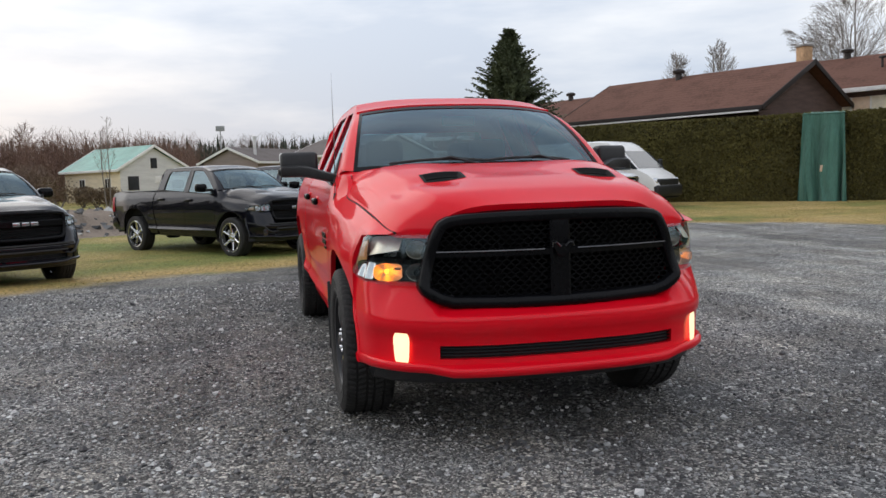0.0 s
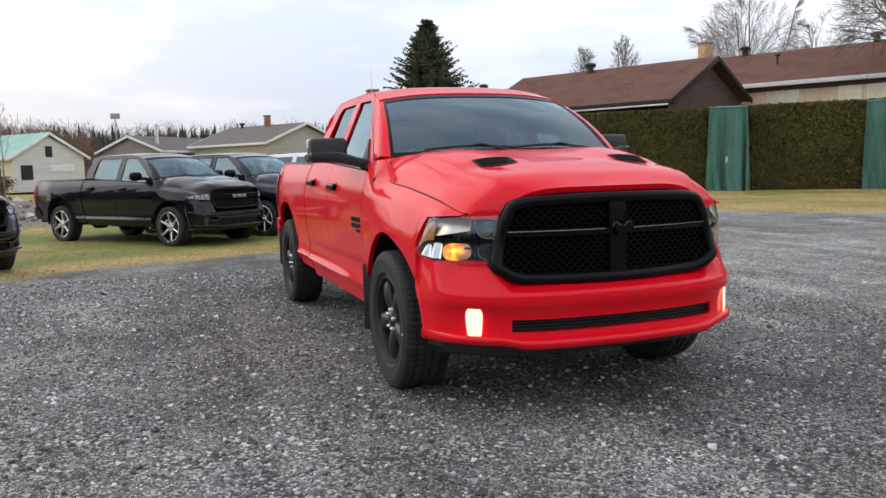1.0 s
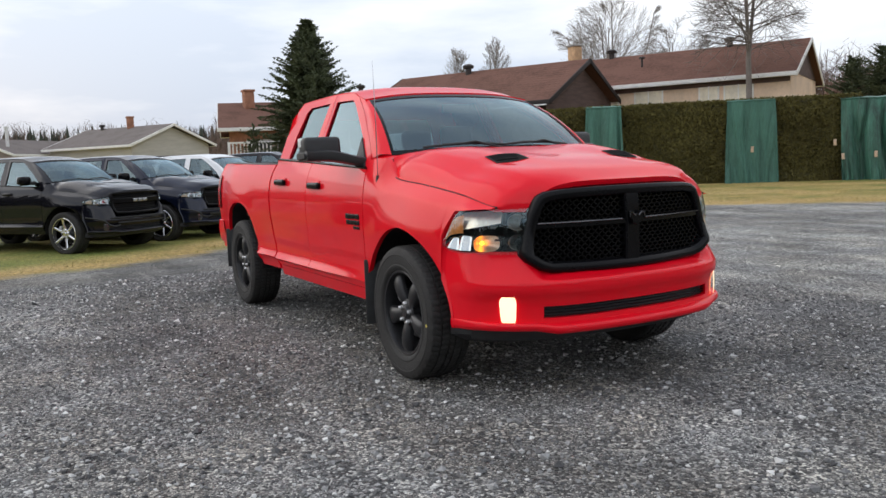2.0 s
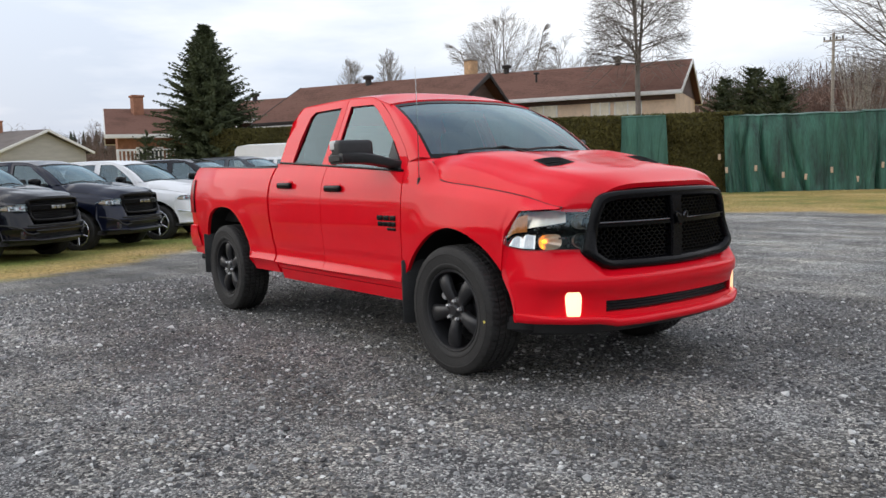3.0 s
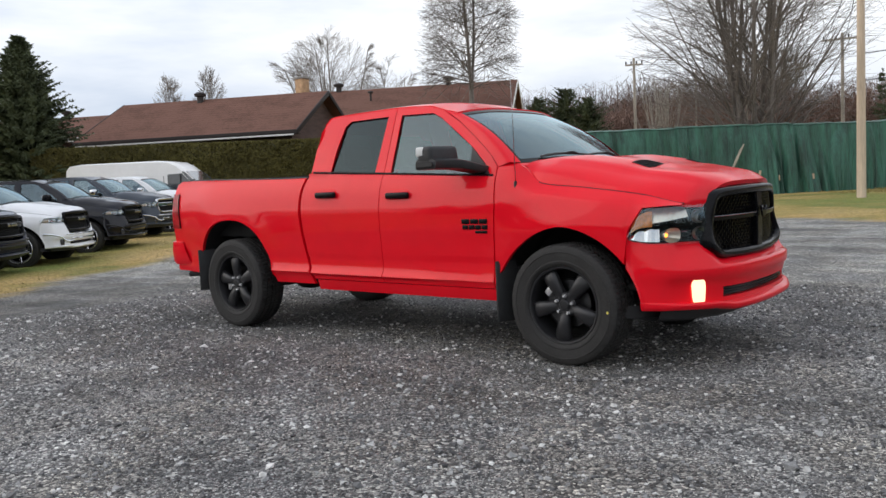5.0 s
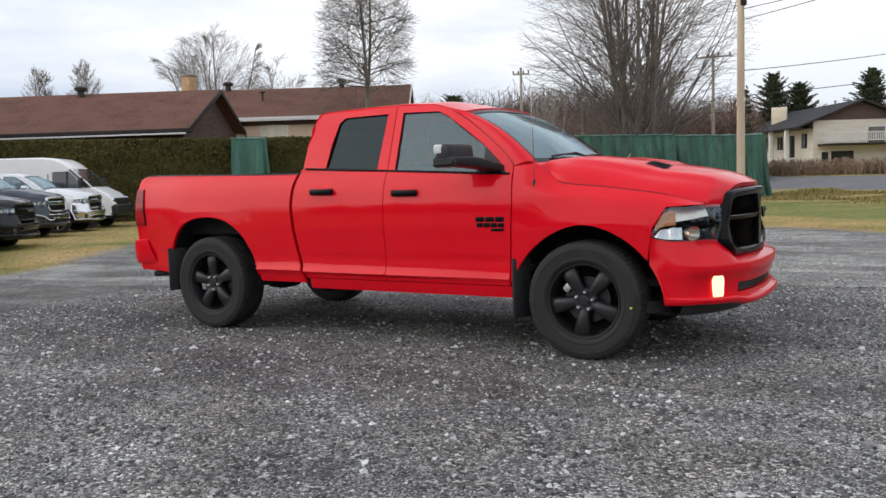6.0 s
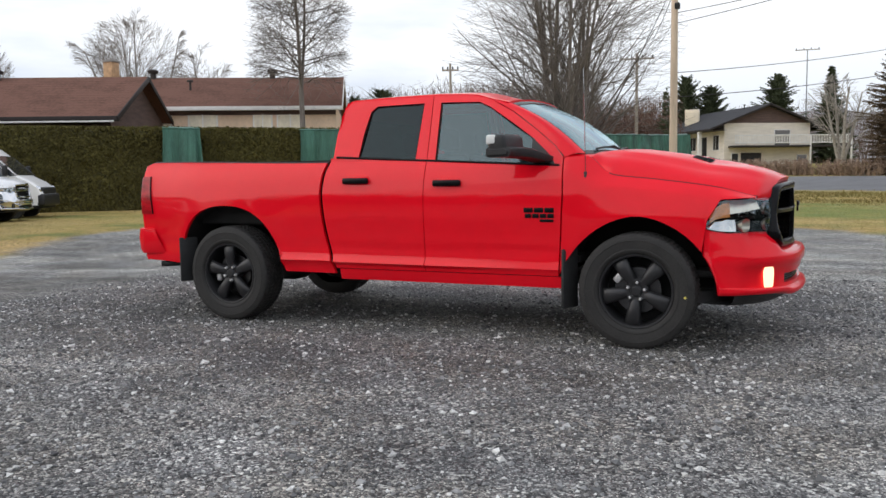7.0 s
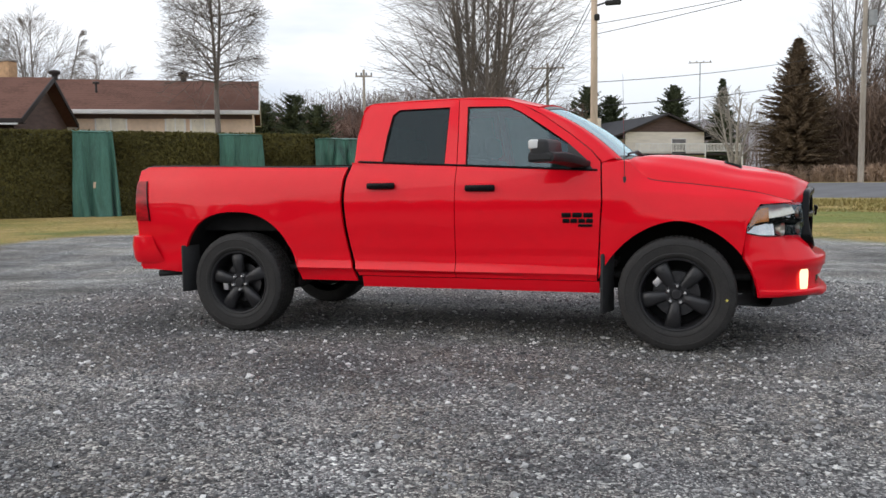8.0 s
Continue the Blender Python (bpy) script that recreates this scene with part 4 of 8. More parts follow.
COTTAGE = house("house", "small cream house with green metal roof and grey gable", (-67.7, -12.2), (-75.5, -18.1), 6.4, 2.65, 4.75, CREAM, ROOFGREEN, WHITEWOOD, over=0.4, rake=0.3, side=-1, gable=GREYSIDING,
      windows=((2.0, 1.5, 1.0, 1.2, WINDOWDARK, FR), (6.5, 1.5, 1.0, 1.2, WINDOWDARK, FR)), gable_windows=((0, 3.2, 3.3, 0.6, 0.9, WINDOWDARK, DARKTRIM), (0, 1.2, 1.6, 1.0, 1.2, WINDOWDARK, DARKTRIM), (0, 4.3, 1.9, 2.2, 0.6, WHITEWOOD, WHITEWOOD)))
cd_ = Vector((-7.8, -5.9, 0)).normalized()
part("gable_wall", box(*(Vector((cd_.y, -cd_.x, 0)) * 3.2 - cd_ * 0.012 + Vector((0, 0, 1.48))), 0.02, 6.36, 2.9, 0.0, m=Matrix.Rotation(math.atan2(cd_.y, cd_.x), 4, "Z")), GREYSIDING, COTTAGE, "light grey gable wall")
house("house", "grey-roofed bungalow with white eaves and a metal flue", (-74.5, -0.7), (-85.7, 7.7), 6.5, 3.2, 4.7, MAUVESIDING, ROOFGREY, WHITEWOOD, over=0.5, rake=0.4, vents=((1.5, 0.5, "flue"),), windows=((3.0, 2.0, 1.6, 1.2, WINDOWDARK, FR),))
# the wide dark gable panel stands in for the shaded carport opening
house("house", "brown-grey roofed bungalow with beige gable and brick chimney", (-67.8, 8.1), (-77.5, 2.5), 8.7, 3.6, 5.45, TANSIDING, ROOFGREY, WHITEWOOD, over=0.5, rake=0.5, side=-1, vents=((5.0, 0.95, "brick"), (9.0, 0.95, "cap")), gable_windows=((0, 4.3, 2.0, 6.4, 1.5, DARKTRIM, DARKTRIM),))
# the pale house across the street
house("house", "pale beige split-level house with dark roof and brown gable", (-15.02, 105.97), (-6.64, 92.93), 10.6, 5.95, 8.8, BEIGESIDING, ROOFBLACK, DARKTRIM, base=1.5, over=2.1, rake=0.7, gable=SIDINGBROWN,
           windows=((4.2, 4.6, 2.2, 1.7, WINDOWDARK, FR), (7.6, 4.6, 1.6, 1.7, WINDOWDARK, FR), (10.6, 4.1, 1.2, 2.5, WINDOWDARK, DARKTRIM), (13.6, 4.6, 1.5, 1.8, WINDOWDARK, FR)),
           # the wide lower pane is a dark panel for the shaded garage opening
           gable_windows=((1, 7.1, 5.05, 2.0, 1.9, WINDOWDARK, FR), (1, 3.3, 2.6, 2.5, 1.5, WINDOWDARK, DARKTRIM), (1, 1.3, 2.6, 0.9, 1.5, WINDOWDARK, FR), (1, 9.6, 2.7, 1.3, 0.9, WINDOWDARK, FR)), vents=((4.6, 0.45, "stone"), (11.5, 0.9, "pipe")))


def balcony():
    """The white-railed balcony across the pale house's gable, and the porch posts under its eave."""
    ob = thing("balcony", "long white-railed balcony on the pale house", "balcony")
    d, n = Vector((0.541, -0.841)).normalized(), Vector((0.841, 0.541)).normalized()
    o = Vector((-6.64, 92.93))
    ob.location = (o.x, o.y, 0)
    ang = math.atan2(n.y, n.x)
    rot = Matrix.Rotation(ang, 4, "Z")

    def at(u, v):
        p = n * u + d * v
        return p.x, p.y
    part("floor_slab", box(*at(7.6, 0.9), 4.05, 14.2, 1.8, 0.20, 0.02, m=rot), DARKTRIM, ob)
    part("rail", box(*at(7.6, 1.75), 5.28, 14.4, 0.08, 0.12, 0.01, m=rot), WHITEWOOD, ob)
    part("rail", box(*at(7.6, 1.75), 4.42, 14.4, 0.08, 0.10, 0.01, m=rot), WHITEWOOD, ob)
    for i in range(73):
        part("baluster", box(*at(0.45 + i * 0.197, 1.75), 4.85, 0.075, 0.05, 0.8, 0.0, m=rot), WHITEWOOD, ob)
    for u in (9.6, 14.7):
        part("post", box(*at(u, 1.75), 3.4, 0.16, 0.16, 3.9, 0.01, m=rot), WHITEWOOD, ob)
    porch = thing("porch", "white porch posts under the dark eave of the pale house", "porch")
    porch.location = (o.x, o.y, 0)
    for u in (2.4, 6.4, 9.6):
        p = n * -1.85 - d * u
        part("post", box(p.x, p.y, 4.0, 0.40, 0.40, 4.0, 0.02, m=rot), WHITEWOOD, porch)
    p = n * -1.0 - d * 4.5
    for z in (2.75, 3.2):
        q = n * -1.85 - d * 6.0
        part("rail", box(q.x, q.y, z, 0.10, 7.2, 0.10, 0.01, m=Matrix.Rotation(ang, 4, "Z")), WHITEWOOD, porch)
    part("porch_floor", box(p.x, p.y, 2.1, 2.2, 10.0, 0.3, 0.02, m=Matrix.Rotation(ang, 4, "Z")), CONCRETE, porch)


balcony()


def deck():
    ob = thing("deck", "pale wooden deck with rails in front of the brick house", "deck")
    a, d = Vector((-38.3, 8.6)), Vector((0.26, 0.966))
    rot = Matrix.Rotation(math.atan2(d.y, d.x), 4, "Z")
    c = a + d * 3.2
    part("rail", box(c.x, c.y, 2.75, 6.4, 0.1, 0.1, 0.01, m=rot), WHITEWOOD, ob)
    part("floor_slab", box(c.x, c.y, 1.75, 6.4, 0.3, 0.15, 0.01, m=rot), WHITEWOOD, ob)
    for i in range(33):
        q = a + d * (i * 0.2)
        part("baluster", box(q.x, q.y, 2.25, 0.08, 0.05, 1.0, 0.0, m=rot), WHITEWOOD, ob)
    for i in range(3):
        q = a + d * (i * 3.2)
        part("post", box(q.x, q.y, 1.4, 0.14, 0.14, 2.8, 0.01, m=rot), WHITEWOOD, ob)


deck()


# ---- trees ----
def bare_tree(name, label, x, y, height, wide, low, stems=1, seed=1, material=None, r0=0.16, kids=(9, 7, 5), lean=0.35, angle=34.0, fine=0.006, lift=0.16, top=0.5, clump=0.26, long=1.0, fork=0.0):
    """A leafless tree: tapered stems that part again and again into fine twigs, up to a rounded crown
    of the given width that begins at the height low."""
    rng = random.Random(seed)
    tree = thing(name, label, "tree", "bare trees")
    tree.location = (x, y, gz(x, y) - 0.05)
    trunk_v, trunk_f, twig_v, twig_f = [], [], [], []
    mid = lerp(low, height, top)
    lower, upper, half = mid - low, height - mid, wide / 2

    def rod(vs, fs, pts, rads, n):
        base = len(vs)
        for i, p in enumerate(pts):
            a = (pts[min(i + 1, len(pts) - 1)] - pts[max(i - 1, 0)]).normalized()
            s = a.cross(Vector((0.3, 0.2, 0.9))).normalized()
            u = a.cross(s)
            for j in range(n):
                t = 2 * math.pi * j / n
                vs.append(p + rads[i] * (math.cos(t) * s + math.sin(t) * u))
        for i in range(len(pts) - 1):
            for j in range(n):
                fs.append((base + i * n + j, base + i * n + (j + 1) % n, base + (i + 1) * n + (j + 1) % n, base + (i + 1) * n + j))

    def outside(p):
        if p.z < low + 0.4 * lower:
            return p.x * p.x + p.y * p.y > half * half
        k = (p.z - mid) / (upper if p.z > mid else lower * 1.6)
        return (p.x * p.x + p.y * p.y) / (half * half) + k * k > 1.0

    def grow(p, d, length, r, level):
        k = (8, 6, 4, 3, 2)[level]
        pts, rads, q, dd = [p.copy()], [r], p.copy(), d.copy()
        limit = rng.uniform(0.92, 1.10)
        for i in range(k):
            wob = (0.03, 0.04, 0.06, 0.09, 0.1)[level]
            dd = (dd + Vector((rng.gauss(0, wob), rng.gauss(0, wob), rng.gauss(lift * (0.3 if level == 0 else 0.5), wob)))).normalized()
            q = q + dd * (length / k)
            if i and outside(q / limit + Vector((0, 0, mid * (1 - 1 / limit)))):
                break
            pts.append(q.copy())
            rads.append(max(fine * 0.7, r * (1 - 0.72 * (i + 1) / k)))
        if len(pts) < 2:
            return
        if level < 2:
            rod(trunk_v, trunk_f, pts, rads, 7 if level == 0 else 5)
        else:
            rod(twig_v, twig_f, pts, rads, 3)
        if level >= len(kids):
            return
        m = len(pts) - 1
        for c in range(kids[level]):
            t = (c + rng.random()) / kids[level]
            if level == 0:
                t = lerp(0.02 if fork else max(0.0, min(0.75, (low - 0.1 * height) / max(0.1, pts[-1].z))), 1.0, t)
            else:
                t = lerp(0.15, 0.93, t)
            i = min(int(t * m), m - 1)
            start = pts[i].lerp(pts[i + 1], t * m - i)
            along = (pts[i + 1] - pts[i]).normalized()
            out = Vector((start.x, start.y, 0.0)) * (1.3 / half) if level else Vector((0, 0, 0))
            side = Vector((rng.gauss(0, 0.6), rng.gauss(0, 0.6), rng.gauss(0, 0.35))) + out
            side = (side - along * side.dot(along)).normalized()
            th = radians(angle * rng.uniform(0.6, 1.35))
            nd = (along * math.cos(th) + side * math.sin(th) + Vector((0, 0, lift))).normalized()
            reach = (height * 0.42, height * 0.24, height * 0.13, height * 0.075)[level] * rng.uniform(0.6, 1.15) * (1.15 - 0.55 * t) * (long if level == 0 else 1.0)
            grow(start, nd, reach, max(lerp(rads[i], rads[i + 1], t * m - i) * (0.55 if level else 0.5), fine), level + 1)

    if fork:
        rod(trunk_v, trunk_f, [Vector((0, 0, 0)), Vector((0.05, 0.02, fork * 0.5)), Vector((0, 0, fork + 0.1))], [r0 * 1.7, r0 * 1.5, r0 * 1.3], 9)
    for s in range(stems):
        a = 6.283 * (s + 0.6 * rng.random()) / max(1, stems)
        ln = 0.02 if stems == 1 else lean * rng.uniform(0.15, 1.0)
        p = Vector((clump * math.cos(a), clump * math.sin(a), 0)) * (stems > 1) * rng.uniform(0.4, 1.0)
        p.z = fork
        grow(p, Vector((ln * math.cos(a), ln * math.sin(a), 1)).normalized(), (height - fork) * rng.uniform(0.85, 1.0), r0 * rng.uniform(0.75, 1.1), 0)
    part("trunk", (trunk_v, trunk_f), material or BARK, tree, angle=80)
    c = part("crown", (twig_v, twig_f), material or BARK, tree, angle=180)
    tagged(c, "bare fine twigs")
    return tree


bare_tree("tree", "large many-stemmed bare tree behind the green fence", -9.5, 37.6, 18.0, 12.8, 2.6, stems=9, seed=4, material=BARK, r0=0.16, kids=(17, 7, 5), lean=0.16, angle=44, fine=0.009, lift=0.06, top=0.30, clump=0.9, long=0.85)
bare_tree("tree", "slim tall bare tree behind the hedge", -20.6, 28.3, 14.5, 5.2, 5.4, stems=3, seed=7, r0=0.095, kids=(22, 8, 6), lean=0.16, angle=64, fine=0.008, lift=0.02, top=0.25, clump=0.03, long=0.46, fork=5.6)
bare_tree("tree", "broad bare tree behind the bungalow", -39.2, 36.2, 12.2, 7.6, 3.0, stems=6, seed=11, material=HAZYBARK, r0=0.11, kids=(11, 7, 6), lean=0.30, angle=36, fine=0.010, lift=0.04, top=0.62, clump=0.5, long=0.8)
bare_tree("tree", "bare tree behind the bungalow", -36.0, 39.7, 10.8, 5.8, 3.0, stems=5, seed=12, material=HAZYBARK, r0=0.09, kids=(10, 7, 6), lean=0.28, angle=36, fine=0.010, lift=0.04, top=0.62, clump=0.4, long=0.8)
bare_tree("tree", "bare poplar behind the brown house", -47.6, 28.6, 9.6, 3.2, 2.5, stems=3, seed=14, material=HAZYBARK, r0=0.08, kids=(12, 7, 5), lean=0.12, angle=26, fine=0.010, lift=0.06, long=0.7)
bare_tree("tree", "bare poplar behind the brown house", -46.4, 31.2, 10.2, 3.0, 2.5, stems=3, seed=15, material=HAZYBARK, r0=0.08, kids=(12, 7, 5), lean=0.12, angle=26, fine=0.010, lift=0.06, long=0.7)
bare_tree("tree", "pale leafless birch clump beyond the fence", -18.2, 46.0, 7.6, 4.2, 3.0, stems=8, seed=21, material=PALEBARK, r0=0.07, kids=(7, 5), lean=0.30, angle=22, fine=0.010)
bare_tree("tree", "pale twisted bare tree beside the far house", 5.2, 82.8, 8.6, 7.5, 2.0, stems=4, seed=23, material=PALEBARK, r0=0.20, kids=(6, 5, 4), lean=0.45, angle=42, fine=0.022, lift=0.08)
bare_tree("tree", "tall bare tree beyond the street", 14.5, 72.0, 18.0, 9.0, 5.0, stems=3, seed=31, r0=0.20, kids=(12, 8, 6), lean=0.25, angle=34, fine=0.014)
bare_tree("tree", "tall bare tree beyond the street", 19.5, 70.0, 19.0, 9.0, 5.0, stems=3, seed=32, r0=0.20, kids=(12, 8, 6), lean=0.25, angle=34, fine=0.014)
bare_tree("tree", "bare tree far behind the fence", -15.5, 62.0, 10.5, 7.0, 3.0, stems=4, seed=33, r0=0.13, kids=(9, 7, 6), lean=0.35, angle=30, fine=0.014)
bare_tree("tree", "thin bare sapling by the cream house", -54.0, -11.0, 6.4, 2.0, 2.0, stems=2, seed=41, r0=0.05, kids=(6, 4, 2), lean=0.15, angle=30, fine=0.008)
bare_tree("tree", "feathery bare tree rising from the scrub", -74.0, -20.8, 7.6, 2.6, 2.0, stems=2, seed=42, material=SCRUB, r0=0.06, kids=(10, 6, 4), lean=0.14, angle=30, fine=0.010, lift=0.06, long=0.7)


def conifer(name, label, x, y, height, radius, seed=1, material=None, layers=20, shape=1.0, base=0.05, gaps=0.25, full=1.0, leaf=1.0, cap=99.0):
    """A conifer: a straight trunk and tiers of drooping branches set with many needle sprays."""
    rng = random.Random(seed)
    tree = thing(name, label, "tree", "conifers")
    tree.location = (x, y, gz(x, y) - 0.05)
    part("trunk", tube([(0, 0, 0), (0.03, 0.0, height * 0.5), (0, 0, height * 0.98)], 0.022 * height, 8, 0.01), BARK, tree)
    vs, fs = [], []

    def spray(p, d, side, size):
        n = len(vs)
        tip = p + d * size
        w = side * size * 0.20
        droop = Vector((0, 0, -0.18 * size))
        vs.extend([p, p + d * size * 0.5 + w + droop * 0.4, tip + droop, p + d * size * 0.5 - w + droop * 0.4])
        fs.append((n, n + 1, n + 2, n + 3))

    def bough(z, a, L, t, main):
        """One branch, dipping and then turning up at its tip, set with sprays that shorten outwards."""
        d = Vector((math.cos(a), math.sin(a), lerp(-0.22, 0.62, t) + rng.uniform(-0.22, 0.22))).normalized()
        side = Vector((-math.sin(a), math.cos(a), 0))
        steps = max(3, int(L / 0.14))
        turn_up = rng.uniform(0.16, 0.34) if main else 0.1
        for k in range(steps):
            f = (k + 0.6) / steps
            p = Vector((0, 0, z)) + d * (L * f) + Vector((0, 0, -0.10 * L * f * f + turn_up * L * max(0, f - 0.55)))
            s = rng.uniform(0.24, 0.40) * (1.15 - 0.62 * f) * (0.5 + 0.04 * height) * leaf
            for sgn in (1, -1):
                for _ in range(2):
                    spray(p, (d * rng.uniform(0.4, 0.9) + side * sgn * 0.8 + Vector((0, 0, rng.uniform(-0.45, 0.30)))).normalized(), d.cross(side) * rng.choice((1, 0.4, -0.5)) + d * 0.5, s * rng.uniform(0.7, 1.1))
            spray(p, (d * 0.7 + Vector((0, 0, rng.choice((-0.6, 0.5))))).normalized(), side, s * 0.8)
            spray(p, d, side + Vector((0, 0, 0.4)), s)

    for i in range(layers):
        t = base + (1 - base) * (i + rng.random() * 0.5) / layers
        z = t * height
        r = min(cap, radius * (1 - t) ** shape) * rng.uniform(0.88, 1.08) + 0.08
        count = max(6, int((5 + 6 * (1 - t)) * full))
        for j in range(count):
            a = 6.283 * (j + rng.random() * 0.8) / count
            if rng.random() > gaps:
                bough(z + rng.uniform(-0.15, 0.15), a, r * rng.uniform(0.74, 1.08), t, True)
            bough(z, a + 0.4, r * rng.uniform(0.35, 0.62), t, False)
    for _ in range(10):
        spray(Vector((0, 0, height * rng.uniform(0.93, 0.99))), Vector((rng.gauss(0, 0.3), rng.gauss(0, 0.3), 1)).normalized(), Vector((rng.gauss(0, 1), rng.gauss(0, 1), 0)).normalized(), 0.35)
    part("crown", (vs, fs), material or NEEDLE, tree, angle=180)
    return tree


conifer("spruce", "dense dark green spruce in front of the brick house", -31.4, 10.8, 8.2, 4.5, seed=2, layers=50, shape=0.86, gaps=0.12, full=1.9, leaf=1.35, cap=2.45)
conifer("spruce", "tall rusty-green conifer beyond the street", 9.0, 62.6, 11.0, 5.4, seed=3, material=BROWNNEEDLE, layers=60, full=2.0, shape=0.86, leaf=1.15, cap=3.2)
conifer("spruce", "dark green pine behind the far house", -1.6, 107.0, 11.6, 5.2, seed=5, layers=26, full=1.5, shape=0.6, base=0.10, leaf=1.7)
conifer("spruce", "dark narrow spruce behind the far house", 4.6, 111.0, 12.6, 4.4, seed=6, layers=34, full=1.4, shape=1.0, leaf=1.5)
conifer("spruce", "dark conifer behind the far house", -13.5, 112.0, 12.4, 5.6, seed=8, layers=24, full=1.5, shape=0.5, leaf=1.7)
conifer("spruce", "dark conifer behind the far house", -10.4, 113.5, 11.0, 5.4, seed=9, layers=24, full=1.5, shape=0.5, leaf=1.7)
conifer("spruce", "dark pine at the end of the bungalow", -30.3, 50.1, 7.4, 3.3, seed=10, full=1.4, layers=22, shape=0.45, base=0.05, leaf=1.4, gaps=0.25)
conifer("spruce", "dark pine at the end of the bungalow", -27.3, 49.1, 7.8, 3.4, seed=16, full=1.4, layers=22, shape=0.45, base=0.05, leaf=1.4, gaps=0.25)
conifer("spruce", "dark pine at the end of the bungalow", -24.8, 48.1, 6.8, 3.3, seed=17, full=1.4, layers=22, shape=0.45, base=0.05, leaf=1.4, gaps=0.25)
conifer("spruce", "small dark spruce beyond the fence", -8.0, 61.0, 7.5, 2.2, seed=19, layers=16, shape=0.9)
def shrub(x, y, h, r, seed):
    """A low bush: a few stems under clumps of small leaves."""
    rng = np.random.default_rng(seed)
    bush = thing("shrub", "low brownish green shrub in front of the cream house", "shrub")
    bush.location = (x, y, gz(x, y) - 0.05)
    stems = bmesh.new()
    hubs = [(rng.uniform(-0.6, 0.6) * r, rng.uniform(-0.6, 0.6) * r, h * rng.uniform(0.45, 0.8)) for _ in range(9)]
    for hub in hubs:
        tube([(0.1 * hub[0], 0.1 * hub[1], 0), (0.7 * hub[0], 0.7 * hub[1], 0.5 * hub[2]), hub], 0.03, 5, 0.01, bm=stems)
    part("stems", stems, BARK, bush)
    pick = np.array(hubs)[rng.integers(0, 9, 1500)]
    pts = pick + rng.normal(size=(1500, 3)) * np.array([0.27 * r, 0.27 * r, 0.17 * h])
    pts[:, 2] = pts[:, 2].clip(0.05, h)
    leaves = new("leaves", scatter_mesh("leaves", pts, LEAF_V, LEAF_F, rng.uniform(0.05, 0.13, 1500), BROWNNEEDLE))
    leaves.parent = bush
    tagged(leaves, kind="stuff")


for x_, y_, h_, r_, k_ in ((-59.5, -13.7, 1.6, 0.8, 71), (-58.8, -12.6, 1.5, 0.8, 72), (-60.6, -15.6, 2.4, 1.5, 73), (-57.8, -11.6, 1.5, 0.8, 74)):
    shrub(x_, y_, h_, r_, k_)
conifer("spruce", "dark evergreen bush by the white deck", -33.6, 8.6, 3.4, 1.6, seed=22, layers=12, shape=0.5, base=0.0)


def woods(name, label, pts, lo, hi, n, material, seed, conical=0.0, depth=14.0, width=0.5):
    """Far woods: hundreds of thin leafless stems with twig fans, or of narrow dark cones."""
    rng = random.Random(seed)
    vs, fs = [], []
    for _ in range(n):
        t = rng.random() * (len(pts) - 1)
        i = min(int(t), len(pts) - 2)
        x = lerp(pts[i][0], pts[i + 1][0], t - i)
        y = lerp(pts[i][1], pts[i + 1][1], t - i)
        out = Vector((x, y)).normalized() * rng.random() * depth
        x, y = x + out.x, y + out.y
        h = rng.uniform(lo, hi)
        z0 = gz(x, y) - 0.3
        if rng.random() < conical:
            r, m, b, tiers = h * rng.uniform(0.14, 0.26), 6, len(vs), 6
            for k in range(tiers):
                zt, zb = z0 + h * (1 - k / tiers * 0.92), z0 + h * max(0.04, 1 - (k + 1.5) / tiers * 0.92)
                b = len(vs)
                vs.append((x, y, zt))
                a0 = rng.random() * 6
                for j in range(m):
                    a, rr = a0 + 6.283 * j / m, r * (k + 1) / tiers * rng.uniform(0.7, 1.25)
                    vs.append((x + rr * math.cos(a), y + rr * math.sin(a), zb + rng.uniform(-0.03, 0.03) * h))
                fs += [(b, b + 1 + j, b + 1 + (j + 1) % m) for j in range(m)]
        else:
            zc_, rc = z0 + h * 0.62, h * rng.uniform(0.16, 0.26)
            for _k in range(50):
                a, e = rng.uniform(0, 6.283), rng.uniform(-0.8, 1.0)
                q = math.sqrt(max(0.05, 1 - e * e)) * rng.uniform(0.3, 1.05)
                sx, sy, top = rc * q * math.cos(a), rc * q * math.sin(a), zc_ + h * 0.38 * e
                w = width * rng.uniform(0.025, 0.06) * (2.0 if _k <= 2 else 1.0)
                ta = rng.uniform(0, 6.283)
                p, b = (math.cos(ta) * w, math.sin(ta) * w), len(vs)
                if _k <= 2:
                    bx_, by_, zs_ = 0.0, 0.0, z0
                else:
                    k_ = rng.uniform(0.3, 0.7)
                    bx_, by_, zs_ = sx * k_ + rng.gauss(0, 0.35) * rc, sy * k_ + rng.gauss(0, 0.35) * rc, max(z0, top - h * rng.uniform(0.0, 0.15))
                vs += [(x + bx_ + p[0], y + by_ + p[1], zs_), (x + bx_ - p[0], y + by_ - p[1], zs_), (x + sx - p[0] * 0.3, y + sy - p[1] * 0.3, top), (x + sx + p[0] * 0.3, y + sy + p[1] * 0.3, top)]
                fs.append((b, b + 1, b + 2, b + 3))
    me = mesh_of(name, vs, fs, material, 180)
    return tagged(new(name, me), label, "woods", kind="stuff")


